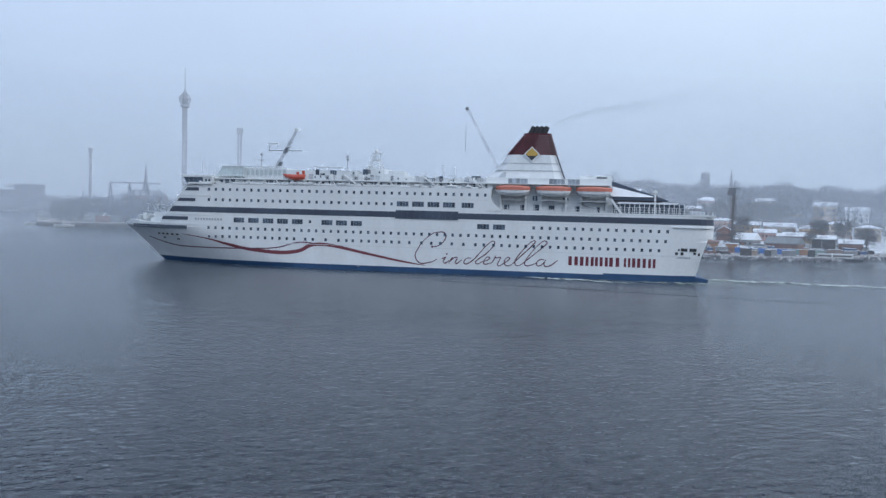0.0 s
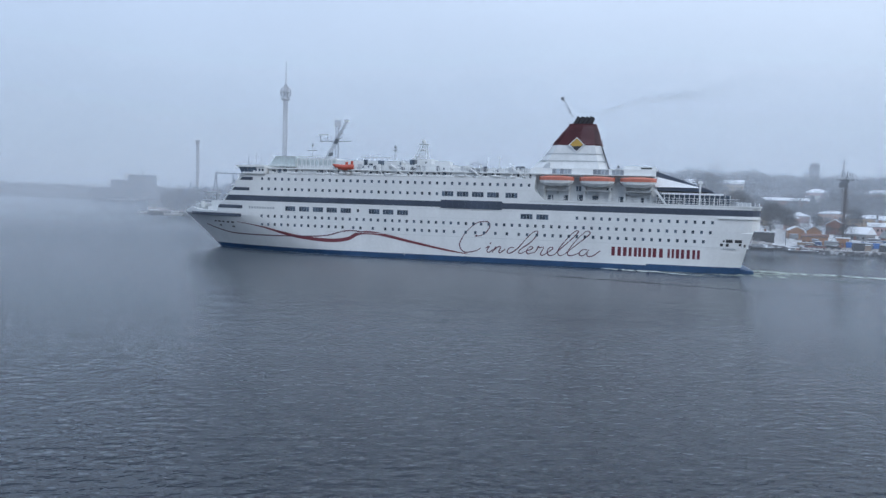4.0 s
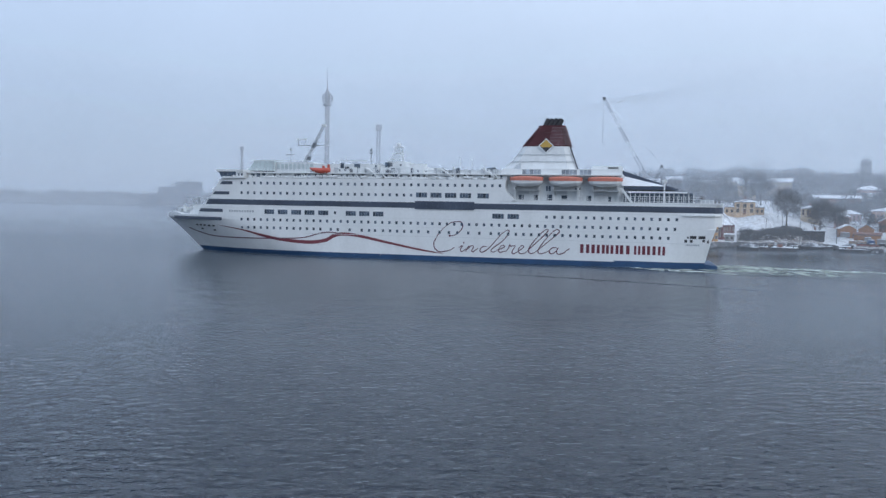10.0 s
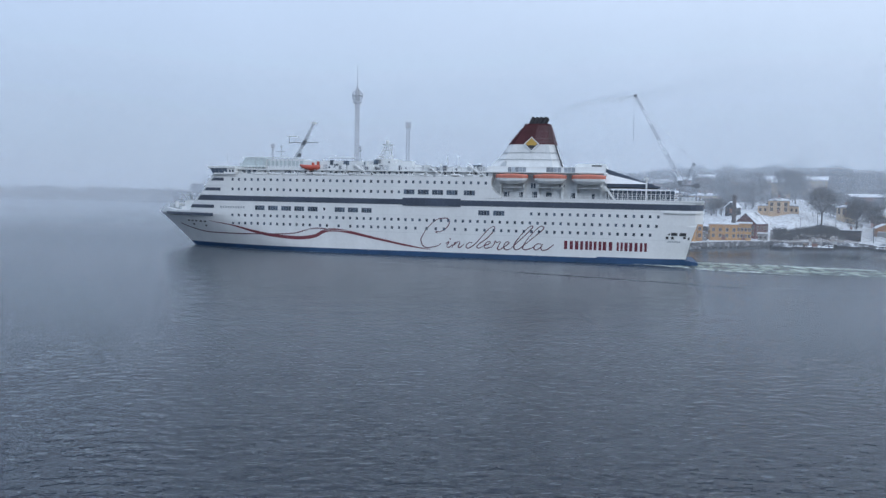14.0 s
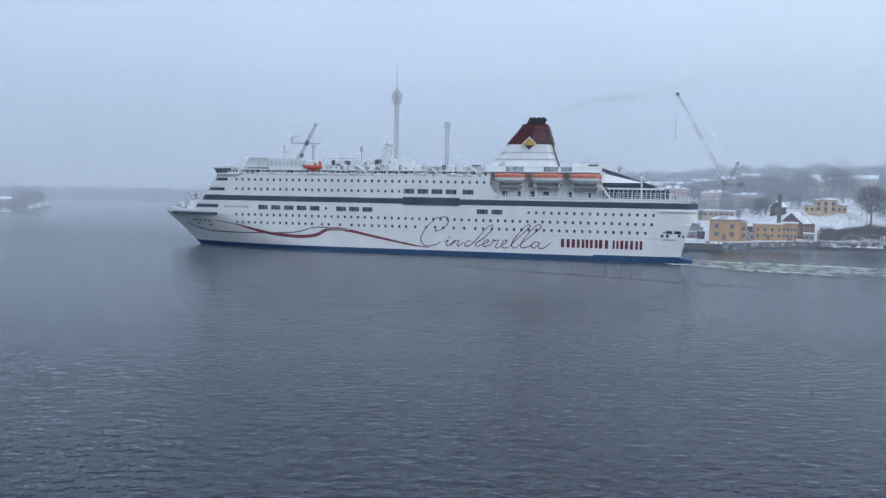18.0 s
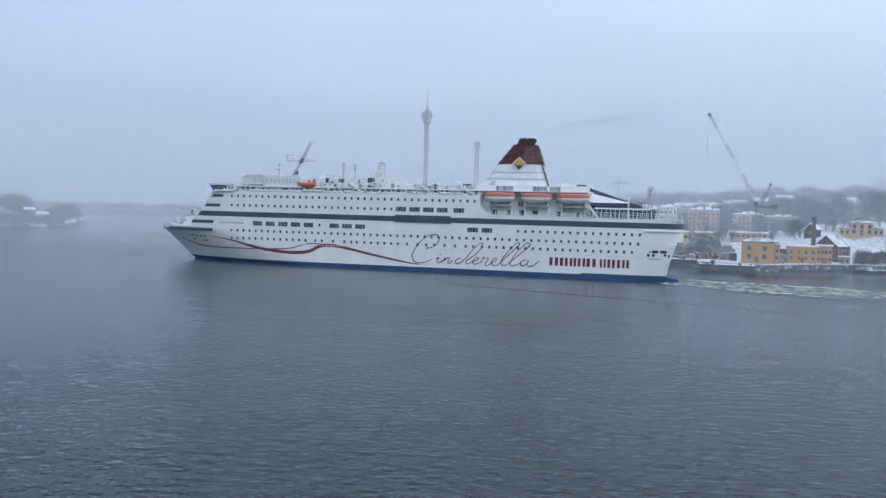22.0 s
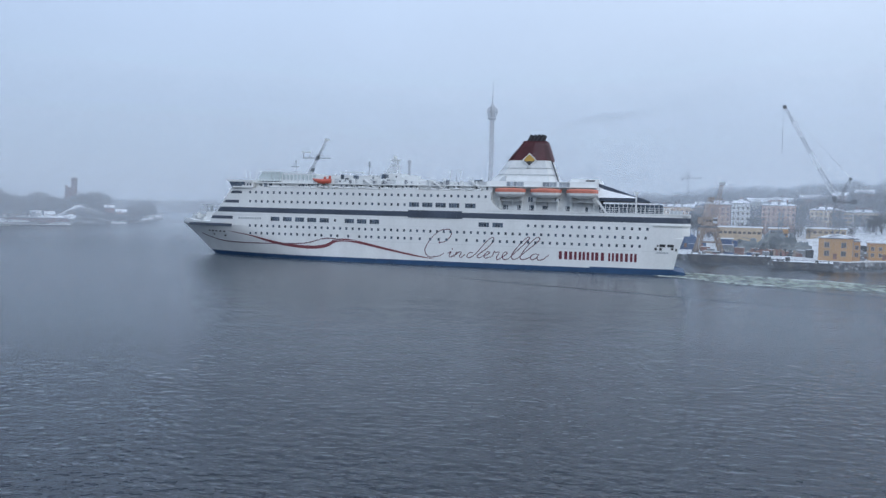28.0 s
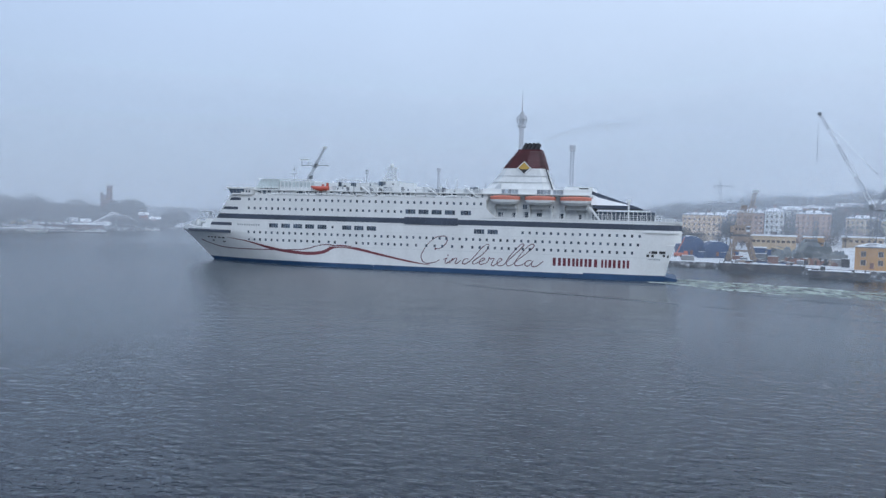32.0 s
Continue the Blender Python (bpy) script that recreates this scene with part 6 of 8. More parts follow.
# villas half hidden in the woods, known by their snowy roofs
for t, far, w in ((-13.6, 640, 16), (-14.9, 650, 12), (-16.2, 655, 16), (-17.3, 640, 10), (-18.4, 640, 14), (-19.6, 660, 12), (-20.6, 630, 12), (-21.8, 640, 18), (-23.4, 650, 10), (-24.8, 640, 12), (-27.2, 640, 17), (-28.6, 640, 17), (-29.6, 600, 12), (-31.6, 640, 18), (-36.9, 640, 16), (-40.6, 640, 20), (-44.3, 640, 16), (-46.2, 640, 16)):
    d = math.degrees(w / far) / 2
    house("wooded_villa", "villa with a snow-covered roof among bare trees", "house", t + d, t - d, far - 35, rise(t, far - 35 - shore(t)) + rng.uniform(1.4, 3.4), rng.uniform(7.5, 8.5), 10, rng.choice((BEIGE, CREAM, ROSE, PALE_Y)), rng.choice(("hip", "gable_x", "gable_x")), 2.8, 2, max(2, int(w / 4)), (1.0, 1.2), roof_m=rng.choice((PATCHY, SNOW, SNOW)), door=False, group="villas on the wooded hill")


house("terrace_house", "long low dark house with a snow-covered roof on the slope", "house", -33.5, -36.5, 566, rise(-35, 566 - shore(-35)) + 2.5, 5.6, 9, BROWN, "gable_x", 2.0, 1, 12, (1.0, 1.2), roof_m=SNOW, door=False)


# containers on the wharf
def container(t, far, z, length, m, label):
    p = polar(t, far, z)
    ob = thing("shipping_container", label, "container", pose(p.x, p.y, p.z, 0, 0, t + rng.uniform(-8, 8)), "containers on the wharf")
    part("shell", Geo().box(-length / 2, length / 2, -1.2, 1.2, 0, 2.55), m, ob)
    n = int(length / 0.6)
    g = Geo()
    for k in range(n):
        x = -length / 2 + (k + 0.5) * length / n
        g.box(x - 0.1, x + 0.1, -1.26, -1.19, 0.15, 2.4)
    tagged(part("corrugation", g, m, ob), kind="stuff")
    part("snow_cap", Geo().box(-length / 2 + 0.05, length / 2 - 0.05, -1.15, 1.15, 2.55, 2.68), SNOW, ob)


for t, far, m, lab in ((-37.95, 408, CONCRETE, "grey container on the snowy wharf"), (-39.25, 408, BRIGHTBLUE, "bright blue container on the wharf"), (-39.7, 414, BRIGHTBLUE, "bright blue container on the wharf"), (-40.3, 409, BRIGHTBLUE, "bright blue container on the wharf"), (-41.1, 410, STEELBLUE, "dark blue container on the wharf"), (-41.9, 408, BRIGHTBLUE, "bright blue container on the wharf"), (-42.6, 411, GREENISH, "grey-green container on the wharf"), (-43.3, 410, ORANGE_P, "rusty orange container on the wharf"), (-43.9, 412, GREENISH, "grey-green container on the wharf"), (-44.8, 416, CONCRETE, "grey container on the wharf")):
    container(t, far + 4, 1.95, 6.1, m, lab)


PLATES = two_tone("tarred_barge_plates", (0.016, 0.016, 0.018), (0.105, 0.085, 0.075), 0.35, 0.45, 0.72, 0.8, 6.0, 0.4, (1, 1, 2.6))


# barges and quay
def barge(t0, t1, far, h, label, cover=None):
    w = far * radians(abs(t1 - t0))
    p = polar((t0 + t1) / 2, far + 5, 0)
    ob = thing("barge", label, "barge", pose(p.x, p.y, 0, 0, 0, (t0 + t1) / 2 + (2 if t0 > -15 else -2)))
    part("barge_hull", Geo().prism([(-w / 2, h), (-w / 2 + 1.8, -0.6), (w / 2 - 1.8, -0.6), (w / 2, h)], -5, 5), PLATES, ob)
    part("deck_snow", Geo().box(-w / 2 + 0.5, w / 2 - 0.5, -4.6, 4.6, h, h + 0.12), cover or (SNOW if far < 330 else PATCHY), ob, "snow on the barge deck")
    for k in range(int(w / 5)):
        x, b = rng.uniform(-w / 2 + 1.5, w / 2 - 2.5), rng.uniform(0.4, 1.5)
        part("deck_load", Geo().box(x, x + rng.uniform(0.5, 2.2), -3.8, -2.4, h + 0.1, h + 0.1 + b), rng.choice((TAR, BROWN, RUST, CONCRETE)), ob)
    n = int(w / 4)
    for k in range(n + 1):
        x = -w / 2 + 1.9 + (w - 3.8) * k / n
        part("fender_post", Geo().box(x - 0.22, x + 0.22, -5.2, -4.98, -0.3, h + 0.15), BLACK, ob)
    part("bollard", Geo().tube((-w / 2 + 2, -4.2, h + 0.2), (-w / 2 + 2, -4.2, h + 0.9), 0.25, 0.3, n=8), BLACK, ob)
    part("bollard", Geo().tube((w / 2 - 2, -4.2, h + 0.2), (w / 2 - 2, -4.2, h + 0.9), 0.25, 0.3, n=8), BLACK, ob)


barge(-19.45, -23.3, 322, 2.6, "long dark tarred barge with snowy deck at the quay")
barge(-13.9, -19.4, 340, 3.2, "long dark rusty barge moored at the dockyard quay")


barge(-30.4, -33.0, 361, 1.3, "low dark work barge with a snowy deck at the jetty", SNOW)
barge(-35.3, -37.9, 372, 1.2, "low dark barge heaped with snow and stores", SNOW)


def jetty(t0, t1, back, z):
    """A low timber jetty along the shore, with piles and snow on its planks."""
    n = 16
    mid = (t0 + t1) / 2
    o = polar(mid, shore(mid) + back)
    ob = thing("timber_jetty", "low tarred timber jetty with strips of snow", "jetty", pose(o.x, o.y, 0))
    pts = [polar(t0 + (t1 - t0) * k / n, shore(t0 + (t1 - t0) * k / n) + back) - o for k in range(n + 1)]
    for k, (a, b) in enumerate(zip(pts, pts[1:])):
        d = (b - a).length
        m = pose(a.x, a.y, z, 0, 0, math.degrees(math.atan2(b.y - a.y, b.x - a.x)))
        part("deck_board", Geo().box(0, d - 0.05, -1.3, 1.3, -0.25, 0), TAR, ob, at=m)
        if k % 5 != 3:
            part("snow_strip", Geo().box(0.2, d - 0.4, -1.0 + 0.3 * (k % 3), 1.1, 0, 0.12), SNOW, ob, at=m)
        for y in (-1.1, 1.1):
            part("pile", Geo().tube((0, y, -z - 0.8), (0, y, 0.5 + 0.5 * (k % 2)), 0.16, n=6), TAR, ob, at=m)


jetty(-29.3, -35.0, -7.5, 1.3)


# dockyard jib crane
def lattice(g, a, b, wide, n, r=0.12, taper=1.0):
    """A square lattice girder from a to b."""
    a, b = Vector(a), Vector(b)
    turn = (b - a).to_track_quat("Z", "Y")
    corners = [(-1, -1), (1, -1), (1, 1), (-1, 1)]

    def at(k, c):
        s = k / n
        w = wide / 2 * (1 + (taper - 1) * s)
        return a + (b - a) * s + turn @ Vector((c[0] * w, c[1] * w, 0))
    for k in range(n):
        for i, c in enumerate(corners):
            d = corners[(i + 1) % 4]
            g.tube(at(k, c), at(k + 1, c), r, n=4)
            g.tube(at(k, c), at(k + 1, d), r * 0.6, n=4)


def jib_crane():
    p = polar(-23.25, 396, 3.0)
    ob = thing("dockyard_crane", "tall lattice dockyard crane with a raised jib", "crane", pose(p.x, p.y, p.z, 0, 0, -23.25))
    g = Geo()
    lattice(g, (0, 0, 0), (0, 0, 23.5), 2.6, 9, 0.16)
    part("tower", g, DARKSTEEL, ob)
    part("machine_deck", Geo().box(-1.5, 8.0, -1.4, 1.4, 23.6, 24.3).box(5.4, 7.8, -1.2, 1.2, 23.0, 25.2), DARKSTEEL, ob)
    part("cab", Geo().box(-2.2, -0.4, -1.6, 0.2, 24.4, 26.4), DARKSTEEL, ob)
    foot, tip = Vector((-0.2, 0, 25.0)), Vector((-23.7, 0, 67.6))
    for k in range(6):
        g = Geo()
        a, b = foot.lerp(tip, k / 6), foot.lerp(tip, (k + 1) / 6)
        lattice(g, a, b, 1.7 - 0.15 * k, 4, (0.085, 0.07)[k % 2], 0.9)
        part("jib_section", g, (PALESTEEL, DARKSTEEL)[k % 2], ob, ("pale", "dark")[k % 2] + " painted jib section")
    g = Geo()
    lattice(g, (0.6, 0, 24.4), (4.8, 0, 34.4), 1.0, 5, 0.12)
    part("back_stay_frame", g, DARKSTEEL, ob)
    part("stay_head", Geo().box(4.2, 5.4, -0.5, 0.5, 34.0, 34.9), DARKSTEEL, ob)
    part("stay_rope", Geo().tube((4.9, 0, 34.8), (-23.4, 0, 67.4), 0.05, n=4), PALESTEEL, ob)
    part("rope_block", Geo().box(-0.1, 0.5, -0.2, 0.2, 40.1, 40.7), DARKSTEEL, ob)
    part("jib_head", Geo().box(-24.5, -22.9, -0.5, 0.5, 66.9, 68.2), DARKSTEEL, ob)
    part("hoist_rope", Geo().tube((-24.0, 0, 67.0), (-24.0, 0, 46.5), 0.035, n=4), DARKSTEEL, ob)
    part("hook_block", Geo().tube((-24.0, 0, 57.0), (-24.0, 0, 46.0), 0.11, n=5), DARKSTEEL, ob)
    return ob


jib_crane()


def portal_crane():
    p = polar(-15.35, 377, 2.6)
    ob = thing("portal_crane", "rusty yellow portal crane on the dockyard quay", "crane", pose(p.x, p.y, p.z, 0, 0, -15.35))
    for sx in (-1, 1):
        for sy in (-1, 1):
            g = Geo()
            lattice(g, (sx * 5.6, sy * 3.6, 0), (sx * 2.6, sy * 2.2, 10.2), 1.8, 5, 0.28, 0.9)
            part("leg", g, RUST, ob)
            part("bogie", Geo().box(sx * 5.6 - 1.3, sx * 5.6 + 1.3, sy * 3.6 - 0.5, sy * 3.6 + 0.5, -0.2, 1.2), DARKSTEEL, ob)
    part("portal_beam", Geo().box(-4.8, 4.8, -2.9, 2.9, 9.6, 11.2), RUST, ob)
    part("tie_beam", Geo().box(-5.0, 5.0, -2.6, -2.1, 4.4, 5.2), RUST, ob)
    part("slewing_ring", Geo().loft([[(r * math.cos(a), r * math.sin(a), z) for a in (math.pi * k / 8 for k in range(16))] for r, z in ((2.6, 11.2), (2.6, 12.2), (2.3, 12.4))]), DARKSTEEL, ob)
    part("machine_house", Geo().loft([[(-3.4, -2.0, 12.3), (2.2, -2.0, 12.3), (2.2, 2.0, 12.3), (-3.4, 2.0, 12.3)], [(-3.0, -1.9, 16.2), (1.8, -1.9, 16.2), (1.8, 1.9, 16.2), (-3.0, 1.9, 16.2)]]), RUST, ob)
    for x in (-2.4, -1.0, 0.4):
        part("house_window", Geo().box(x - 0.4, x + 0.4, -2.06, -1.85, 14.0, 15.1), PANE, ob)
    part("cab", Geo().box(1.6, 3.4, -2.4, -0.4, 13.4, 16.0), PALESTEEL, ob)
    part("cab_window", Geo().box(1.7, 3.46, -2.46, -0.5, 14.4, 15.5), PANE, ob)
    for x in (-2.4, 0.8):
        g = Geo()
        lattice(g, (x, 0, 16.0), (x * 0.35 + 0.6, 0, 24.6), 1.5, 5, 0.17, 0.6)
        part("upper_frame", g, RUST, ob)
    part("frame_head", Geo().box(-0.7, 1.9, -0.8, 0.8, 24.2, 25.2), RUST, ob)
    g = Geo()
    lattice(g, (2.6, 0, 12.6), (3.0, 0, 22.0), 1.9, 5, 0.2, 0.9)
    part("jib_foot", g, RUST, ob)
    g = Geo()
    lattice(g, (3.0, 0, 22.0), (4.9, 0, 31.2), 1.7, 5, 0.18, 0.65)
    part("jib", g, RUST, ob)
    part("jib_head", Geo().box(3.4, 6.4, -0.8, 0.8, 30.8, 31.8).box(3.8, 6.0, -0.5, 0.5, 31.8, 32.3), PALESTEEL, ob, "pale steel jib head")
    part("luffing_rope", Geo().tube((1.2, 0, 25.0), (4.6, 0, 31.2), 0.07, n=4), DARKSTEEL, ob)
    part("hoist_rope", Geo().tube((6.2, 0, 31.0), (6.2, 0, 15.5), 0.05, n=4), DARKSTEEL, ob)
    part("counterweight", Geo().box(-5.0, -3.2, -1.6, 1.6, 13.0, 16.0), RUST, ob)
    part("ladder", Geo().box(-4.3, -3.9, -2.98, -2.9, 0.5, 10.0), PALESTEEL, ob)
    g = Geo()
    for k in range(9):
        g.tube((-4 + k, -2.9, 11.2), (-4 + k, -2.9, 12.3), 0.06, n=4)
    tagged(part("guard_rail", g.tube((-4, -2.9, 12.3), (4, -2.9, 12.3), 0.06, n=4), RUST, ob), kind="stuff")


portal_crane()
# far tower crane
p = polar(-13.83, 800, 20)
tc = thing("tower_crane", "distant hazy tower crane", "crane", pose(p.x, p.y, p.z, 0, 0, -13.83))
g = Geo()
lattice(g, (0, 0, 0), (0, 0, 44), 2.0, 14, 0.2)
part("mast", g, TOWER_GREY, tc)
g = Geo()
lattice(g, (-6.5, 0, 36.6), (12, 0, 36.6), 1.4, 8, 0.2)
part("jib", g, TOWER_GREY, tc)
part("counterweight", Geo().box(-7, -4.5, -0.8, 0.8, 34.5, 36.2), TOWER_GREY, tc)
# harbour column with a cabin, and the steeple behind it
p = polar(-38.6, 424, 2)
col = thing("harbour_crane", "dark slender dock crane with a high cabin", "crane", pose(p.x, p.y, p.z, 0, 0, -38.6))
g = Geo()
lattice(g, (0, 0, 0), (0, 0, 29), 2.5, 9, 0.18)
part("tower", g.box(-0.6, 0.6, -0.6, 0.6, 0, 29), SOOT, col, "dark grey clad crane tower")
part("cabin", Geo().box(-3.0, 0.9, -1.2, 1.2, 28.2, 30.6).box(-2.2, 1.4, -0.9, 0.9, 30.6, 31.6), DARKSTEEL, col)
part("jib", Geo().box(-4.2, 3.6, -0.3, 0.3, 31.6, 32.1).tube((0, 0, 31.6), (0.6, 0, 36), 0.2, n=5).tube((0.6, 0, 36), (3.6, 0, 32), 0.1, n=4), DARKSTEEL, col)
p = polar(-38.42, 900, 30)
st = thing("church_steeple", "hazy pointed church steeple beyond the woods", "church", pose(p.x, p.y, p.z, 0, 0, -38.4))
part("tower_wall", Geo().box(-2.6, 2.6, -2.6, 2.6, -5, 24), BROWN, st)
part("spire", Geo().loft([[(r * math.cos(a), r * math.sin(a), z) for a in (2 * math.pi * k / 8 for k in range(8))] for r, z in ((2.6, 24), (1.2, 34), (0.1, 43))]), SLATE, st)
p = polar(-36.7, 1000, 40)
tb = thing("observation_tower", "hazy brick observation tower on the ridge", "tower", pose(p.x, p.y, p.z, 0, 0, -36.7))
part("tower_wall", Geo().box(-5.4, 5.4, -4.6, 4.6, -10, 30), SLATE, tb)
part("parapet", Geo().loft([[(sx * r, sy * r, z) for sx, sy in ((-1, -1), (1, -1), (1, 1), (-1, 1))] for r, z in ((5.4, 30), (5.6, 31), (3.4, 33.8))]), SLATE, tb)


# grey naval vessel in the dock
CAMO = two_tone("mottled_naval_paint", (0.085, 0.100, 0.104), (0.215, 0.235, 0.240), 0.22, 0.42, 0.56, 0.7, 3.0, 0.1)


def naval_vessel():
    p = polar(-19.7, 388, 2.0)
    ob = thing("naval_vessel", "mottled grey naval vessel crowded with gear at the dockyard", "ship", pose(p.x, p.y, p.z, 0, 0, -19.7 + 8) @ Matrix.Scale(1.15, 4))
    part("hull", Geo().loft([[(x, -w, 4.2 + s), (x, -w * 0.7, 0), (x, w * 0.7, 0), (x, w, 4.2 + s)] for x, w, s in ((-14.5, 0.3, 1.9), (-10, 2.2, 1.1), (-3, 3.3, 0.3), (8, 3.4, 0), (12.5, 3.0, 0))]), CAMO, ob)
    part("superstructure", Geo().loft([[(-6, -2.8, 4.2), (7.5, -2.8, 4.2), (7.5, 2.8, 4.2), (-6, 2.8, 4.2)], [(-4.6, -2.2, 7.4), (6.6, -2.2, 7.4), (6.6, 2.2, 7.4), (-4.6, 2.2, 7.4)]]), CAMO, ob)
    part("bridge", Geo().loft([[(-3.4, -2.0, 7.3), (2.2, -2.0, 7.3), (2.2, 2.0, 7.3), (-3.4, 2.0, 7.3)], [(-2.6, -1.7, 10.2), (1.8, -1.7, 10.2), (1.8, 1.7, 10.2), (-2.6, 1.7, 10.2)]]), CAMO, ob)
    for k in range(5):
        part("bridge_window", Geo().box(-2.6 + 0.9 * k, -1.95 + 0.9 * k, -1.98, -1.7, 8.9, 9.6), PANE, ob)
    g = Geo()
    lattice(g, (1.0, 0, 9.8), (1.3, 0, 17.4), 1.1, 6, 0.1)
    part("mast", g, NAVAL, ob)
    part("yard", Geo().box(-1.0, 3.2, -0.1, 0.1, 13.4, 13.62).box(0.0, 2.6, -0.1, 0.1, 15.4, 15.6), NAVAL, ob)
    part("radar", Geo().box(0.2, 2.2, -0.3, 0.3, 12.0, 12.9).tube((1.2, 0, 17.2), (1.2, 0, 19.6), 0.08, n=5), NAVAL, ob)
    for k in range(26):
        x, y = rng.uniform(-11, 11), rng.choice((-2.6, -2.2, -1.4))
        base = 7.2 if -4.5 < x < 6 else 4.1
        w = rng.uniform(0.3, 1.1)
        part("deck_gear", Geo().loft([[(x - w, y - 0.4, base), (x + w, y - 0.4, base), (x + w, y + 0.6, base), (x - w, y + 0.6, base)], [(x - 0.6 * w, y - 0.3, base + rng.uniform(0.6, 2.4)), (x + 0.6 * w, y - 0.3, base + rng.uniform(0.6, 2.4)), (x + 0.6 * w, y + 0.4, base + 0.9), (x - 0.6 * w, y + 0.4, base + 0.9)]]), rng.choice((CAMO, NAVAL, CAMO)), ob)
    gun = [[(-8.6 + r * math.cos(a), r * math.sin(a), z) for a in (math.pi * k / 5 for k in range(10))] for r, z in ((1.2, 4.2), (1.1, 6.0), (0.6, 6.7))]
    part("gun_mount", Geo().loft(gun).tube((-9.4, 0, 6.0), (-12.6, 0, 6.8), 0.14, n=6), NAVAL, ob)
    g = Geo()
    for k in range(24):
        g.tube((-12 + k, -2.6, 4.3), (-12 + k, -2.6, 5.3), 0.04, n=4)
    tagged(part("guard_rail", g.tube((-12, -2.6, 5.3), (11, -2.6, 5.3), 0.04, n=4), NAVAL, ob), kind="stuff")


naval_vessel()
for i in range(14):
    t, far = rng.uniform(-21.6, -18.2), rng.uniform(368, 384)
    p = polar(t, far, 3.0)
    heap = thing("scrap_heap", "brown heap of scrap and timber on the dock", "heap", pose(p.x, p.y, p.z, 0, 0, rng.uniform(0, 90)), "heaps on the dock")
    for k in range(5):
        x, y = rng.uniform(-2.4, 2.4), rng.uniform(-1.2, 1.2)
        part("scrap", Geo().prism([(x - rng.uniform(0.6, 1.8), -0.4), (x + rng.uniform(0.6, 1.8), -0.4), (x + rng.uniform(0, 0.8), rng.uniform(0.8, 2.4)), (x - 0.5, rng.uniform(0.5, 1.6))], y - 0.7, y + 0.7), rng.choice((BROWN, RUST, TAR, BROWN)), heap)

# orange excavator-like lift on the quay
p = polar(-11.4, 402, 2.4)
lift = thing("mobile_lift", "orange mobile lift on the snowy quay", "vehicle", pose(p.x, p.y, p.z, 0, 0, -11.4))
part("chassis", Geo().box(-3.4, 3.4, -1.3, 1.3, 0.6, 2.2).box(1.2, 3.2, -1.2, 1.2, 2.2, 3.2), ORANGE, lift)
for x in (-2.4, 0.0, 2.4):
    part("wheel", Geo().tube((x, -1.5, 0.55), (x, -1.1, 0.55), 0.55, n=12), BLACK, lift)
    part("wheel", Geo().tube((x, 1.1, 0.55), (x, 1.5, 0.55), 0.55, n=12), BLACK, lift)
part("boom", Geo().tube((-2.0, 0, 2.2), (1.6, 0, 10.0), 0.3, 0.2, n=6), ORANGE, lift)


# ---- the fairground across the water ----
def ring8(r, z, n=10):
    return [(r * math.cos(a), r * math.sin(a), z) for a in (2 * math.pi * k / n for k in range(n))]


p = polar(0.08, 705, 2)
ride = thing("swing_tower", "very tall grey fairground swing tower with latticed ball and spire", "tower", pose(p.x, p.y, p.z))
for k in range(4):
    a = math.pi / 4 + k * math.pi / 2
    part("shaft_leg", Geo().tube((1.95 * math.cos(a), 1.95 * math.sin(a), 0), (1.95 * math.cos(a), 1.95 * math.sin(a), 99), 0.72, n=6), TOWER_GREY, ride)
g = Geo()
lattice(g, (0, 0, 0), (0, 0, 99), 2.8, 26, 0.22)
tagged(part("shaft_lattice", g, TOWER_GREY, ride), kind="stuff")
part("seat_ring", Geo().loft([ring8(2.6, 99.0, 14), ring8(4.0, 99.6, 14), ring8(4.0, 101.0, 14), ring8(2.4, 101.6, 14)]), TOWER_GREY, ride)
for k in range(12):
    a = 2 * math.pi * k / 12
    g = Geo()
    pts = [(4.7 * math.cos(q) * math.cos(a), 4.7 * math.cos(q) * math.sin(a), 106.2 + 4.9 * math.sin(q)) for q in np.linspace(-1.35, 1.35, 9)]
    for u, v in zip(pts, pts[1:]):
        g.tube(u, v, 0.28, n=4)
    part("ball_rib", g, TOWER_GREY, ride)
part("ball_hoop", Geo().loft([ring8(4.85, 106.0, 16), ring8(4.85, 106.5, 16), ring8(4.4, 106.5, 16), ring8(4.4, 106.0, 16)]), TOWER_GREY, ride)
part("core", Geo().loft([ring8(2.2, 101.5), ring8(2.2, 111)]), PALESTEEL, ride)
part("shaft_core", Geo().loft([ring8(1.9, 0), ring8(1.9, 99)]), PALESTEEL, ride, "pale grey tower shaft")
part("crown", Geo().loft([ring8(1.8, 110.6), ring8(1.4, 112.4), ring8(0.5, 114.0), ring8(0.45, 118), ring8(0.12, 131.5)]), TOWER_GREY, ride)
part("finial", Geo().loft([ring8(0.1, 131), ring8(0.6, 132), ring8(0.1, 133)]), TOWER_GREY, ride)

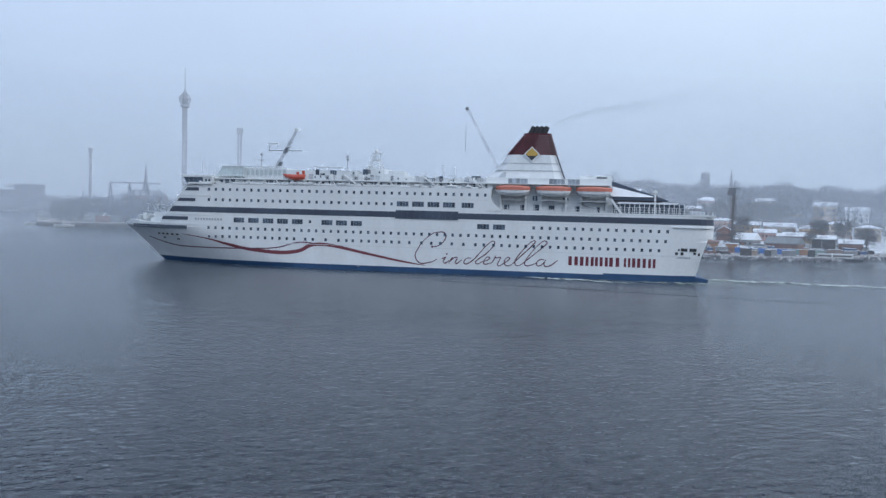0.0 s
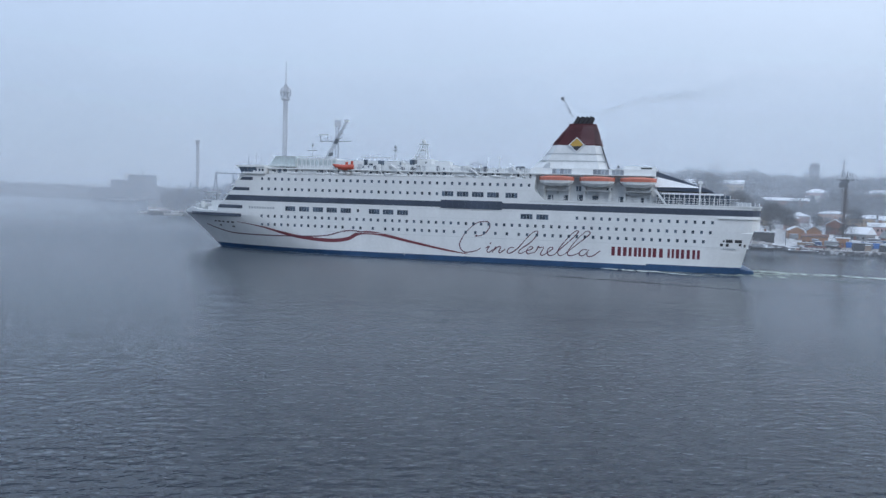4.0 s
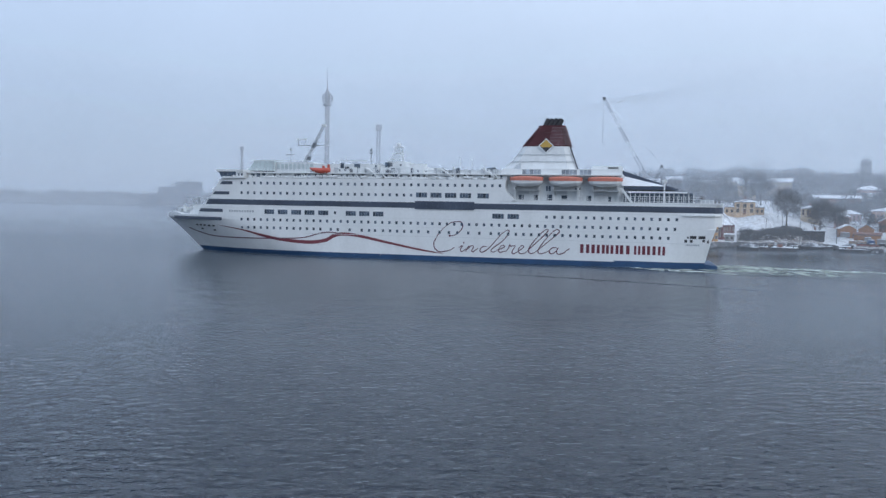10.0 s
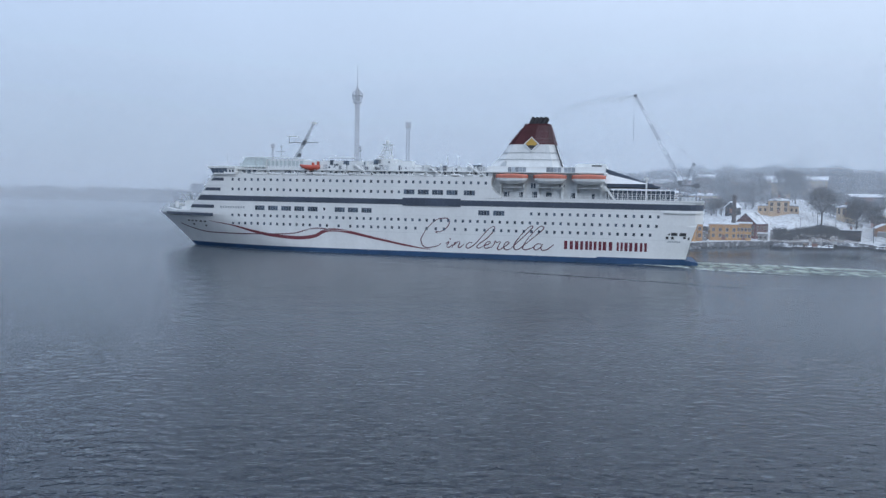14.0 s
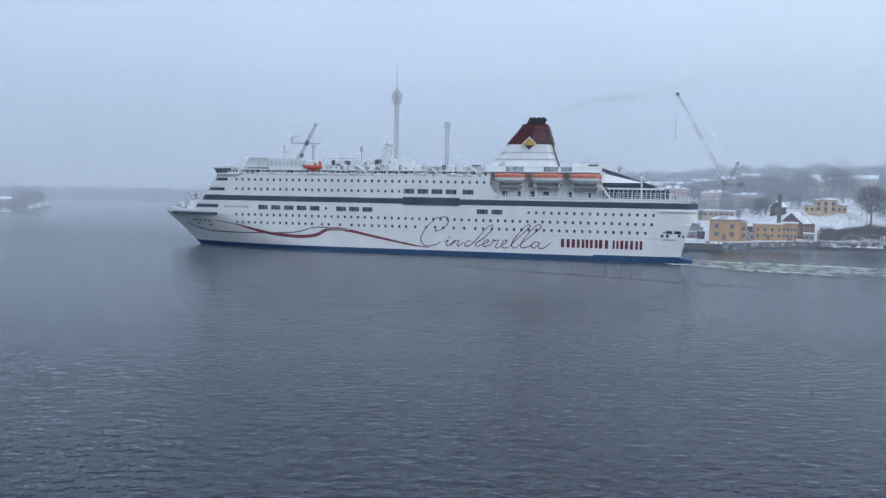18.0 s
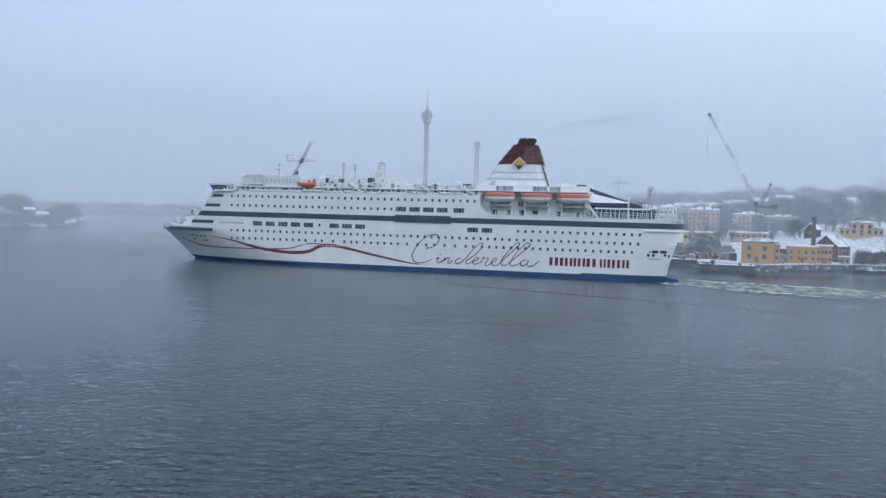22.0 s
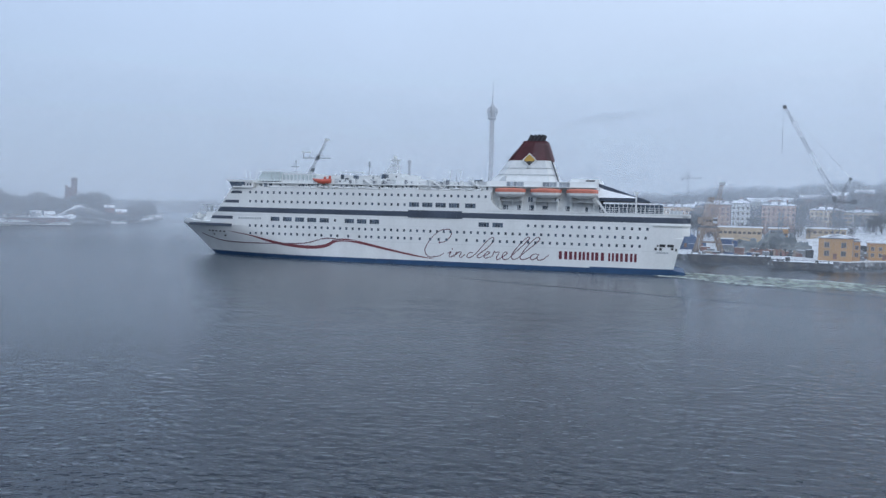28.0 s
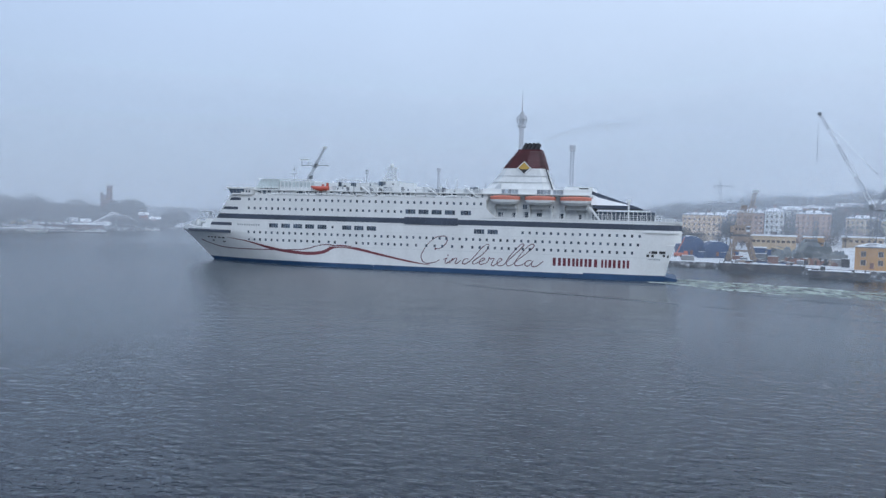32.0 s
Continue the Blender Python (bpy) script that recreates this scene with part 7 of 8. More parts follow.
p = polar(-3.62, 720, 3)
drop = thing("drop_tower", "tall slender fairground drop tower with a square head", "tower", pose(p.x, p.y, p.z))
for x, y in ((-1.3, -1.3), (1.3, -1.3), (1.3, 1.3), (-1.3, 1.3)):
    part("rail", Geo().tube((x, y, 0), (x, y, 79.5), 0.42, n=6), TOWER_GREY, drop)
g = Geo()
lattice(g, (0, 0, 0), (0, 0, 79), 1.6, 22, 0.14)
tagged(part("lattice", g, TOWER_GREY, drop), kind="stuff")
part("head", Geo().box(-2.7, 2.7, -2.7, 2.7, 79.0, 80.2).box(-2.1, 2.1, -2.1, 2.1, 80.2, 84.4), TOWER_GREY, drop)
for x in (-2.4, 2.4):
    part("head_post", Geo().box(x - 0.2, x + 0.2, -2.6, 2.6, 80, 85), TOWER_GREY, drop)
p = polar(6.03, 880, 2)
ch = thing("tilting_tower", "pale round fairground tower", "tower", pose(p.x, p.y, p.z))
part("shaft", Geo().loft([ring8(1.8, 0, 12), ring8(1.5, 68, 12)]), TOWER_GREY, ch)
part("head", Geo().loft([ring8(1.6, 68, 12), ring8(2.4, 69, 12), ring8(2.4, 72, 12), ring8(1.8, 72.5, 12)]), TOWER_GREY, ch)


def coaster():
    p = polar(3.4, 715, 2)
    ob = thing("roller_coaster", "tangled dark blue steel roller coaster tracks and supports", "fairground ride", pose(p.x, p.y, p.z, 0, 0, 3.4))
    r = random.Random(6)
    for i in range(13):
        high = (9, 14, 20, 26)[i % 4]
        x0 = -52 + 4 * i
        knots = [(x0 + 7 * k + r.uniform(-2, 2), r.uniform(-14, 14), 4 + high * r.random()) for k in range(9)]
        line = spline(knots, 8)
        for side in (-0.7, 0.7):
            g = Geo()
            for a, b in zip(line, line[1:]):
                g.tube((a[0], a[1] + side, a[2]), (b[0], b[1] + side, b[2]), 0.26, n=5)
            tr = part("track_rail", g, (STEELBLUE, NAVY, STEELBLUE, DARKSTEEL)[i % 4], ob)
        for k in range(0, len(line), 6):
            x, y, z = line[k]
            part("support", Geo().tube((x - 1.2, y, -2), (x, y, z), 0.26, n=4).tube((x + 1.2, y, -2), (x, y, z), 0.26, n=4), (DARKSTEEL, NAVY)[i % 2], tr)
    beam = part("gantry", Geo().box(-18, 22, -0.6, 0.6, 33.6, 34.5), NAVY, ob)
    for x in (-17, -2, 12):
        part("gantry_leg", Geo().tube((x - 4, 0, -2), (x - 0.5, 0, 34), 0.55, n=5).tube((x + 4, 0, -2), (x - 0.5, 0, 34), 0.55, n=5).tube((x - 2.4, 0, 14), (x + 2, 0, 14), 0.4, n=4).tube((x - 3, 0, 6), (x + 2, 0, 14), 0.3, n=4).tube((x + 2, 0, 14), (x - 1.4, 0, 24), 0.3, n=4), NAVY, beam)


coaster()
rng = random.Random(21)
for i in range(18):
    t = 0.0 + i * 0.36 + rng.uniform(-0.1, 0.1)
    w = math.degrees(rng.uniform(6, 12) / 690) / 2
    house("fair_pavilion", "small fairground pavilion with snowy roof on the pier", "pavilion", t + w, t - w, rng.uniform(688, 720), 1.8, rng.uniform(3, 7), 8, rng.choice((BROWN, SLATE, STEELBLUE, CONCRETE, TAR, CONCRETE)), rng.choice(("hip", "gable_x", "gable_y", "flat")), rng.uniform(0.8, 3), 1, 3, (1.0, 1.2), roof_m=rng.choice((SLATE, SLATE, SLATE, PATCHY)), door=False, group="pavilions on the fairground pier")
# dark museum building on the far shore and a spire
house("museum_building", "large dark flat-roofed museum in the haze", "museum", 10.5, 8.7, 1500, 10, 36, 40, TAR, "flat", 1.0, 2, 9, (4, 3), roof_m=SLATE, door=False)
p = polar(10.9, 1500, 5)
house("museum_building", "lower stepped part of a dark museum", "museum", 11.6, 10.5, 1505, 8, 29, 36, TAR, "flat", 1.0, 1, 8, (4, 3), roof_m=SNOW, door=False)
house("museum_building", "low end of a dark museum", "museum", 12.8, 11.6, 1508, 6, 18, 32, TAR, "flat", 1.0, 1, 5, (4, 3), roof_m=PATCHY, door=False)
for t, h in ((9.6, 52), (10.7, 44)):
    p = polar(t, 1515, 6)
    mast = thing("ship_mast", "hazy mast rising above the museum roof", "mast", pose(p.x, p.y, p.z))
    part("pole", Geo().tube((0, 0, 0), (0, 0, h), 1.0, 0.7, n=6), TAR, mast)
    part("yard", Geo().box(-5, 5, -0.5, 0.5, h - 8, h - 7), TAR, mast)
p = polar(2.57, 1200, 4)
sp = thing("museum_spire", "hazy museum roof with a tall pointed spire", "museum", pose(p.x, p.y, p.z, 0, 0, 2.6))
part("wall", Geo().box(-30, 30, -10, 10, -3, 26), BROWN, sp)
part("roof", roof_geo("hip", 60, 20, 26, 8), SLATE, sp)
part("spire", Geo().loft([ring8(7, 30, 8), ring8(3.2, 44, 8), ring8(2.4, 52, 8), ring8(0.2, 72, 8)]), SLATE, sp)

# ---- the islet with its brick castle ----
p = polar(28.9, 800, 11.7)
cas = thing("brick_castle", "small dark red brick castle with a round tower on the islet", "castle", pose(p.x, p.y, p.z, 0, 0, 28.9) @ Matrix.Scale(1.05, 4))
part("wall", Geo().box(-5.4, 4.4, -5, 5, -6, 16.0).box(-5.4, -3.4, -5, 5, 15.5, 21.0).box(-3.5, 4.4, -4.8, 5, 15.5, 19.2), CASTLE, cas)
part("tower", Geo().loft([[(2.0 + 2.4 * math.cos(a), 2.4 * math.sin(a) - 4, z) for a in (2 * math.pi * k / 12 for k in range(12))] for z in (0, 27.0)]), CASTLE, cas)
part("battlement", Geo().loft([[(2.0 + r * math.cos(a), r * math.sin(a) - 4, z) for a in (2 * math.pi * k / 12 for k in range(12))] for r, z in ((2.3, 25.4), (2.8, 26), (2.8, 27.6), (2.4, 27.6))]), CASTLE, cas)
for x in (-4, -1.6, 1.0, 3.4):
    for z in (8, 14):
        part("window", pane_mesh(0.8, 1.6, PANE), None, cas, at=pose(x, -5.0, z))
house("quay_house", "long low dark red house on the islet's quay", "house", 33.3, 29.1, 695, 1.6, 4.0, 9, FALU, "gable_x", 1.6, 1, 14, (1.0, 1.2), roof_m=PATCHY)
house("quay_house", "small yellow house with snowy roof on the islet", "house", 34.6, 33.4, 715, 3.0, 5.4, 9, PALE_Y, "hip", 2.2, 1, 5, (1.0, 1.3))
house("quay_house", "low house with snowy roof on the islet", "house", 32.5, 31.6, 730, 4.4, 4.6, 9, BEIGE, "gable_x", 2.4, 1, 4, (1.0, 1.2))
for t0, t1, far, z, h, m, lab in ((31.3, 30.7, 705, 5.0, 3.6, CREAM, "pale house with snowy roof on the islet"), (30.5, 29.9, 700, 4.8, 3.2, BRICK, "brick house with snowy roof on the islet"), (33.0, 32.2, 745, 7.0, 4.2, ROSE, "dull pink house with snowy roof on the islet"), (34.2, 33.7, 690, 3.0, 4.0, PALE_Y, "pale yellow house with snowy roof on the islet"), (26.9, 26.3, 800, 9.0, 5.0, BRICK, "brick house above the shore of the islet"), (26.2, 25.5, 815, 6.0, 4.0, ROSE, "dull pink house with patchy snow on its roof")):
    house("islet_house", lab, "house", t0, t1, far, z, h, 8, m, "gable_x", 2.4, 1, 3, (1.0, 1.2), roof_m=SNOW if t0 > 29 else PATCHY, door=False, group="houses of the islet")
p = polar(31.5, 655, 0)
pon = thing("floating_pier", "long low snow-covered floating pier by the islet", "pier", pose(p.x, p.y, 0, 0, 0, 26))
part("pontoon", Geo().box(-28, 30, -2, 2, -0.4, 1.0), TAR, pon)
part("snow_cover", Geo().box(-27.6, 29.6, -1.8, 1.8, 1.0, 1.25), SNOW, pon)


# ---- moored boats ----
def boat(t, far, length, yaw, m, cover, label):
    p = polar(t, far, 0)
    ob = thing("moored_boat", label, "boat", pose(p.x, p.y, 0, 0, 0, t + yaw), "boats along the shore")
    L = length / 2
    w = length * 0.15
    part("hull", Geo().loft([[(x * L, -w * k, 1.3 + 0.5 * max(0, -x)), (x * L, -w * k * 0.6, -0.3), (x * L, w * k * 0.6, -0.3), (x * L, w * k, 1.3 + 0.5 * max(0, -x))] for x, k in ((-1, 0.1), (-0.7, 0.65), (-0.2, 1), (0.5, 1), (1, 0.85))]), m, ob)
    if cover:
        part("winter_cover", Geo().loft([[(x * L, -w * 0.95, 1.3), (x * L, 0, 1.3 + h), (x * L, w * 0.95, 1.3)] for x, h in ((-0.75, 0.7), (0, 1.6), (0.9, 1.3))]), TARP, ob, "frosty grey winter cover")
    else:
        part("cabin", Geo().box(-L * 0.2, L * 0.6, -w * 0.7, w * 0.7, 1.3, 3.2), CREAM, ob)
        part("cabin_window", Geo().box(-L * 0.15, L * 0.55, -w * 0.74, -w * 0.66, 2.2, 2.8), PANE, ob)
        part("cabin_snow", Geo().box(-L * 0.22, L * 0.62, -w * 0.75, w * 0.75, 3.2, 3.4), SNOW, ob)
        part("mast", Geo().tube((0, 0, 3), (0, 0, 9), 0.08, 0.05, n=4), STEEL, ob)


rng = random.Random(31)
for t in (-29.8, -33.7):
    boat(t, shore(t) - 12, rng.uniform(9, 12), rng.uniform(-12, 12), TAR, True, "moored boat under a snowy winter cover")
boat(-45.1, 407, 22, 4, TAR, False, "old dark ship with pale wheelhouse at the wharf")
boat(-44.2, 404, 16, -6, CREAM, False, "white work boat with snow on its cabin")
boat(-36.0, 392, 9, 3, CREAM, True, "small white boat at the pier")
boat(7.6, 655, 14, 5, CREAM, False, "small white passenger boat at the fairground pier")
boat(9.0, 690, 20, 3, CREAM, False, "white passenger boat off the pier")
boat(33.6, 650, 26, 2, CREAM, False, "pale passenger boat at the islet")
boat(29.6, 680, 14, 6, CREAM, True, "moored boat by the islet under a snowy cover")
boat(26.0, 762, 12, 6, CREAM, True, "moored boat by the islet under a snowy cover")
# lamp posts and masts along the shore
for t, far, h in ((-31.9, 398, 16), (-35.2, 415, 20), (-46.9, 420, 26), (-45.5, 426, 18), (-33.0, 398, 10), (-30.9, 392, 10)):
    p = polar(t, far, rise(t, far - shore(t)) - 0.3)
    ob = thing("mast_pole", "thin dark pole on the shore", "pole", pose(p.x, p.y, p.z))
    part("pole", Geo().tube((0, 0, 0), (0, 0, h), 0.16, 0.08, n=5), DARKSTEEL, ob)
    part("cross_arm", Geo().box(-0.8, 0.8, -0.06, 0.06, h * 0.9, h * 0.9 + 0.14), DARKSTEEL, ob)


# ---- bare winter trees ----
def twigs(g, r, centre, size, n, width):
    """A crown of fine bare twigs, uneven and open."""
    for _ in range(n):
        while True:
            d = Vector((r.uniform(-1, 1), r.uniform(-1, 1), r.uniform(-1, 1)))
            if 0.1 < d.length < 1:
                break
        q = Vector(centre) + Vector((d.x * size[0], d.y * size[1], d.z * size[2]))
        way = (d + Vector((r.uniform(-.6, .6), r.uniform(-.6, .6), r.uniform(0, 0.9)))).normalized() * r.uniform(0.12, 0.32) * size[2]
        side = way.cross(Vector((r.uniform(-1, 1), r.uniform(-1, 1), r.uniform(-1, 1)))).normalized() * width
        g.face([q - side, q + side, q + way])


def tree_meshes(seed, h):
    r = random.Random(seed)
    trunk = Geo()
    trunk.tube((0, 0, -0.5), (0.1, 0, h * 0.35), h * 0.022, h * 0.016, n=7)
    trunk.tube((0.1, 0, h * 0.34), (0.2, 0.1, h * 0.8), h * 0.016, h * 0.004, n=5)
    crown = Geo()
    for k in range(11):
        a, z = k * 2.4 + r.uniform(-0.4, 0.4), h * r.uniform(0.28, 0.6)
        reach = h * r.uniform(0.16, 0.34)
        tip = Vector((reach * math.cos(a), reach * math.sin(a), z + reach * r.uniform(0.6, 1.4)))
        trunk.tube((0.1, 0, z), tip, h * 0.008, h * 0.002, n=4)
        for _ in range(3):
            t2 = tip + Vector((r.uniform(-1, 1), r.uniform(-1, 1), r.uniform(0, 1))) * h * 0.12
            trunk.tube(tip.lerp(Vector((0.1, 0, z)), r.uniform(0, 0.5)), t2, h * 0.004, h * 0.0015, n=3)
            twigs(crown, r, t2, (h * 0.10, h * 0.10, h * 0.10), 80, 0.07)
    twigs(crown, r, (0, 0, h * 0.66), (h * 0.33, h * 0.33, h * 0.33), 1700, 0.08)
    return trunk.mesh("trunk", BARK), crown.mesh("crown", TWIG)


TREES = [tree_meshes(s, 15.0) for s in range(5)]


def tree(t, far, h, z=None, label="bare winter tree with fine dark twigs"):
    z = rise(t, far - shore(t)) - 0.3 if z is None else z
    p = polar(t, far, z)
    ob = thing("bare_tree", label, "tree", pose(p.x, p.y, p.z, 0, 0, rng.uniform(0, 360)) @ Matrix.Scale(h / 15.0, 4), "bare trees on the shore")
    a, b = TREES[rng.randrange(5)]
    part("trunk", a, None, ob)
    part("crown", b, None, ob)


for t, far, h in ((-32.15, 436, 20), (-29.9, 478, 21), (-30.5, 482, 19), (-34.2, 428, 18), (-27.9, 480, 20), (-24.6, 520, 19), (-22.4, 525, 18), (-20.9, 515, 17), (-26.4, 500, 19), (-27.4, 470, 13), (-34.2, 455, 15), (-35.2, 455, 14), (-21.2, 470, 12), (-18.3, 468, 12), (-14.6, 470, 13), (-15.8, 455, 9), (-11.6, 470, 12), (-14.3, 500, 13), (-23.3, 480, 11), (-26.2, 470, 13), (-25.4, 460, 9), (-39.2, 470, 13), (-44.0, 470, 14), (-45.4, 480, 15), (-46.8, 470, 14), (-43.5, 455, 9), (-37.0, 470, 9), (-17.4, 450, 8), (-12.3, 460, 10)):
    tree(t, far, h)


def wood(name, label, seed, count, bearing, height, base, spread=1.0, per=70, width=0.14, m=TWIG, lump=0.0):
    """Many far trees as one mass of trunks and open twig crowns."""
    r = random.Random(seed)
    v, f = [], []
    for _ in range(count):
        t = r.uniform(*bearing)
        far, z = base(t, r.uniform(0, 1) ** 0.8)
        h = r.uniform(*height) * (1 + lump * noise.noise(Vector((t * 1.1, far * 0.012, seed * 3.3))))
        q = polar(t, far, z - 0.5)
        i = len(v)
        v += [(q.x - 0.25, q.y, q.z), (q.x + 0.25, q.y, q.z), (q.x, q.y, q.z + h * 0.8)]
        f.append((i, i + 1, i + 2))
        c = q + Vector((0, 0, h * 0.62))
        sx, sz = h * 0.30 * spread * r.uniform(0.8, 1.3), h * 0.40 * r.uniform(0.85, 1.15)
        for _ in range(per):
            d = Vector((r.gauss(0, 0.45), r.gauss(0, 0.45), r.gauss(0, 0.45)))
            if d.length > 0.8:
                d *= r.uniform(0.6, 0.85) / d.length
            p = c + Vector((d.x * sx, d.y * sx, d.z * sz))
            way = (d + Vector((r.uniform(-.5, .5), r.uniform(-.5, .5), r.uniform(0, 0.8)))).normalized() * r.uniform(0.8, 2.0)
            side = Vector((r.uniform(-1, 1), r.uniform(-1, 1), r.uniform(-1, 1))) * width
            i = len(v)
            v += [tuple(p - side), tuple(p + side), tuple(p + way)]
            f.append((i, i + 1, i + 2))
    me = bpy.data.meshes.new(name)
    me.from_pydata(v, [], f)
    me.materials.append(m)
    me.update()
    ob = new(name, me)
    tagged(ob, label, "trees", "", "stuff")


def hill_base(t, s):
    far = shore(t) + 170 + 420 * s
    return far, rise(t, far - shore(t))


def scrub_base(t, s):
    far = shore(t) + float(np.interp(t, (-36, -30, -25, -10), (60, 70, 85, 100))) + 90 * s
    return far, rise(t, far - shore(t))


def bank_base(t, s):
    far = shore(t) + 12 + 26 * s
    return far, rise(t, far - shore(t))


def fair_base(t, s):
    far = shore(min(t, 8.4)) + 30 + 240 * s
    return far, 2.5


def isle_base(t, s):
    far = isle_shore(t) + (60 + 130 * s if 26.9 < t < 29.7 else 9 + 175 * s)
    return far, isle_rise(t, far - isle_shore(t))


def far_base(t, s):
    far = far_shore(t) + 20 + 300 * s
    return far, 6 + 10 * s


def islet_bank(t, s):
    far = isle_shore(t) + 3 + 16 * s
    return far, isle_rise(t, far - isle_shore(t))


def castle_base(t, s):
    far = isle_shore(t) + 54 + 24 * s
    return far, isle_rise(t, far - isle_shore(t))


wood("castle_grove", "bare trees round the foot of the castle", 12, 46, (27.9, 30.3), (7, 11), castle_base, 1.5, per=260, width=0.16)
wood("hill_wood", "hazy bare wood covering the hill, dusted with snow", 1, 2800, (-52, -9), (9, 16), hill_base, 1.2, per=95, width=0.30, m=TWIG_SNOW, lump=0.6)
def wharf_grove_base(t, s):
    far = 505 + 60 * s
    return far, rise(t, far - shore(t))


def terrace_base(t, s):
    far = 520 + 40 * s
    return far, rise(t, far - shore(t))


wood("terrace_trees", "bare trees below the terrace house", 19, 60, (-37.0, -33.0), (6.5, 9), terrace_base, 1.3, per=330, width=0.10)
wood("wharf_grove", "dark bare grove behind the wharf houses", 17, 60, (-41.6, -37.4), (12, 19), wharf_grove_base, 1.3, per=520, width=0.10)
wood("slope_scrub", "bare trees and scrub behind the shore houses", 2, 330, (-52, -9), (5, 10), scrub_base, per=210, width=0.08)
wood("bank_scrub", "dark bare scrub on the rocky bank", 3, 240, (-33.5, -29.3), (1.2, 2.9), bank_base, 1.5, per=80, width=0.07, lump=0.5)
wood("fair_wood", "hazy bare trees behind the fairground", 4, 800, (-9, 8.3), (11, 22), fair_base, 1.3, per=140, width=0.34, lump=0.6)
wood("islet_wood", "dark bare trees of the islet in the haze", 5, 1000, (26.6, 47), (11, 20), isle_base, 1.5, per=170, width=0.34, lump=0.7)
wood("islet_grove", "rounded clump of bare trees at the tip of the islet", 15, 110, (23.7, 25.7), (8, 16), isle_base, 1.4, per=150, width=0.30, lump=0.8)
wood("islet_scrub", "dark bushes along the shore of the islet", 8, 150, (24.6, 28.6), (4, 8), islet_bank, 1.4, per=110, width=0.22)
wood("hill_crowns", "broad bare crowns rising above the wooded hill", 9, 110, (-52, -9), (14, 21), hill_base, 1.4, per=900, width=0.11, m=TWIG_SNOW)
wood("far_wood", "faint wooded far shore", 6, 700, (4, 33), (12, 22), far_base, 1.6, per=70, width=0.9)


# ---- yard clutter and shore stones ----
def parked_car(t, far, yaw, m):
    p = polar(t, far, rise(t, far - shore(t)))
    ob = thing("parked_car", "parked car dusted with snow on the quay", "car", pose(p.x, p.y, p.z, 0, 0, t + yaw), "cars parked on the quays")
    part("body", Geo().prism([(-2.2, 0.35), (2.2, 0.35), (2.2, 0.9), (1.3, 1.0), (-2.2, 0.95)], -0.85, 0.85), m, ob)
    part("cabin", Geo().prism([(-1.9, 0.95), (1.2, 0.95), (0.5, 1.5), (-1.5, 1.5)], -0.75, 0.75), PANE, ob)
    part("snow_roof", Geo().box(-1.5, 0.5, -0.75, 0.75, 1.5, 1.6), SNOW, ob)
    for x in (-1.4, 1.4):
        for y in (-0.86, 0.70):
            part("wheel", Geo().tube((x, y, 0.33), (x, y + 0.16, 0.33), 0.33, n=10), BLACK, ob)


def stack(t, far, w, h, m, label, name):
    p = polar(t, far, rise(t, far - shore(t)) - 0.1)
    ob = thing(name, label, "stack", pose(p.x, p.y, p.z, 0, 0, t + rng.uniform(-20, 20)), "stores in the yard")
    n = max(2, int(h / 0.7))
    for k in range(n):
        part("layer", Geo().box(-w / 2 + rng.uniform(0, 0.3), w / 2 - rng.uniform(0, 0.3), -1.2, 1.2, h * k / n, h * (k + 1) / n - 0.05), m, ob)
    part("snow_cap", Geo().box(-w / 2 + 0.3, w / 2 - 0.3, -1.1, 1.1, h, h + 0.15), SNOW, ob)


rng = random.Random(77)
for i in range(16):
    t = rng.choice((rng.uniform(-24.4, -24.9), rng.uniform(-18.8, -16.4), rng.uniform(-14.2, -11.6), rng.uniform(-40.5, -36), rng.uniform(-46, -42)))
    parked_car(t, shore(t) + rng.uniform(14, 34), rng.uniform(-30, 30), rng.choice((TAR, STEELBLUE, CONCRETE, BRICK)))
for i in range(64):
    t = rng.choice((rng.uniform(-21.9, -11.2), rng.uniform(-21.9, -15), rng.uniform(-47, -35.6), rng.uniform(-47, -35.6), rng.uniform(-25, -24.4)))
    far = shore(t) + rng.uniform(10, 62)
    stack(t, far, rng.uniform(2.5, 7), rng.uniform(1.2, 3.6), rng.choice((TAR, BROWN, CONCRETE, STEELBLUE, RUST, TAR, SLATE)), "snow-topped stack of stores in the dockyard", "stored_goods")
g = Geo()
for i in range(1500):
    t = rng.choice((rng.uniform(-36, -24), rng.uniform(-47.5, -35.4), rng.uniform(-13.6, -9), rng.uniform(-36, -27)))
    p = polar(t, shore(t) + rng.uniform(-1.6, 3.2), 0)
    r = rng.uniform(0.3, 0.95)
    z = rng.uniform(-0.3, 0.9)
    ring_a = [(p.x + r * rng.uniform(0.7, 1.2) * math.cos(a), p.y + r * rng.uniform(0.7, 1.2) * math.sin(a), z - 0.4) for a in (k * 1.2566 for k in range(5))]
    ring_b = [(p.x + r * rng.uniform(0.4, 0.8) * math.cos(a), p.y + r * rng.uniform(0.4, 0.8) * math.sin(a), z + r * rng.uniform(0.4, 0.8)) for a in (k * 1.2566 for k in range(5))]
    g.loft([ring_a, ring_b])
me = bpy.data.meshes.new("shore_stones")
me.from_pydata(g.v, [], g.f)
me.materials.append(WET_STONE)
tagged(new("shore_stones", me), "dark wet boulders along the shore", "stones", kind="stuff")

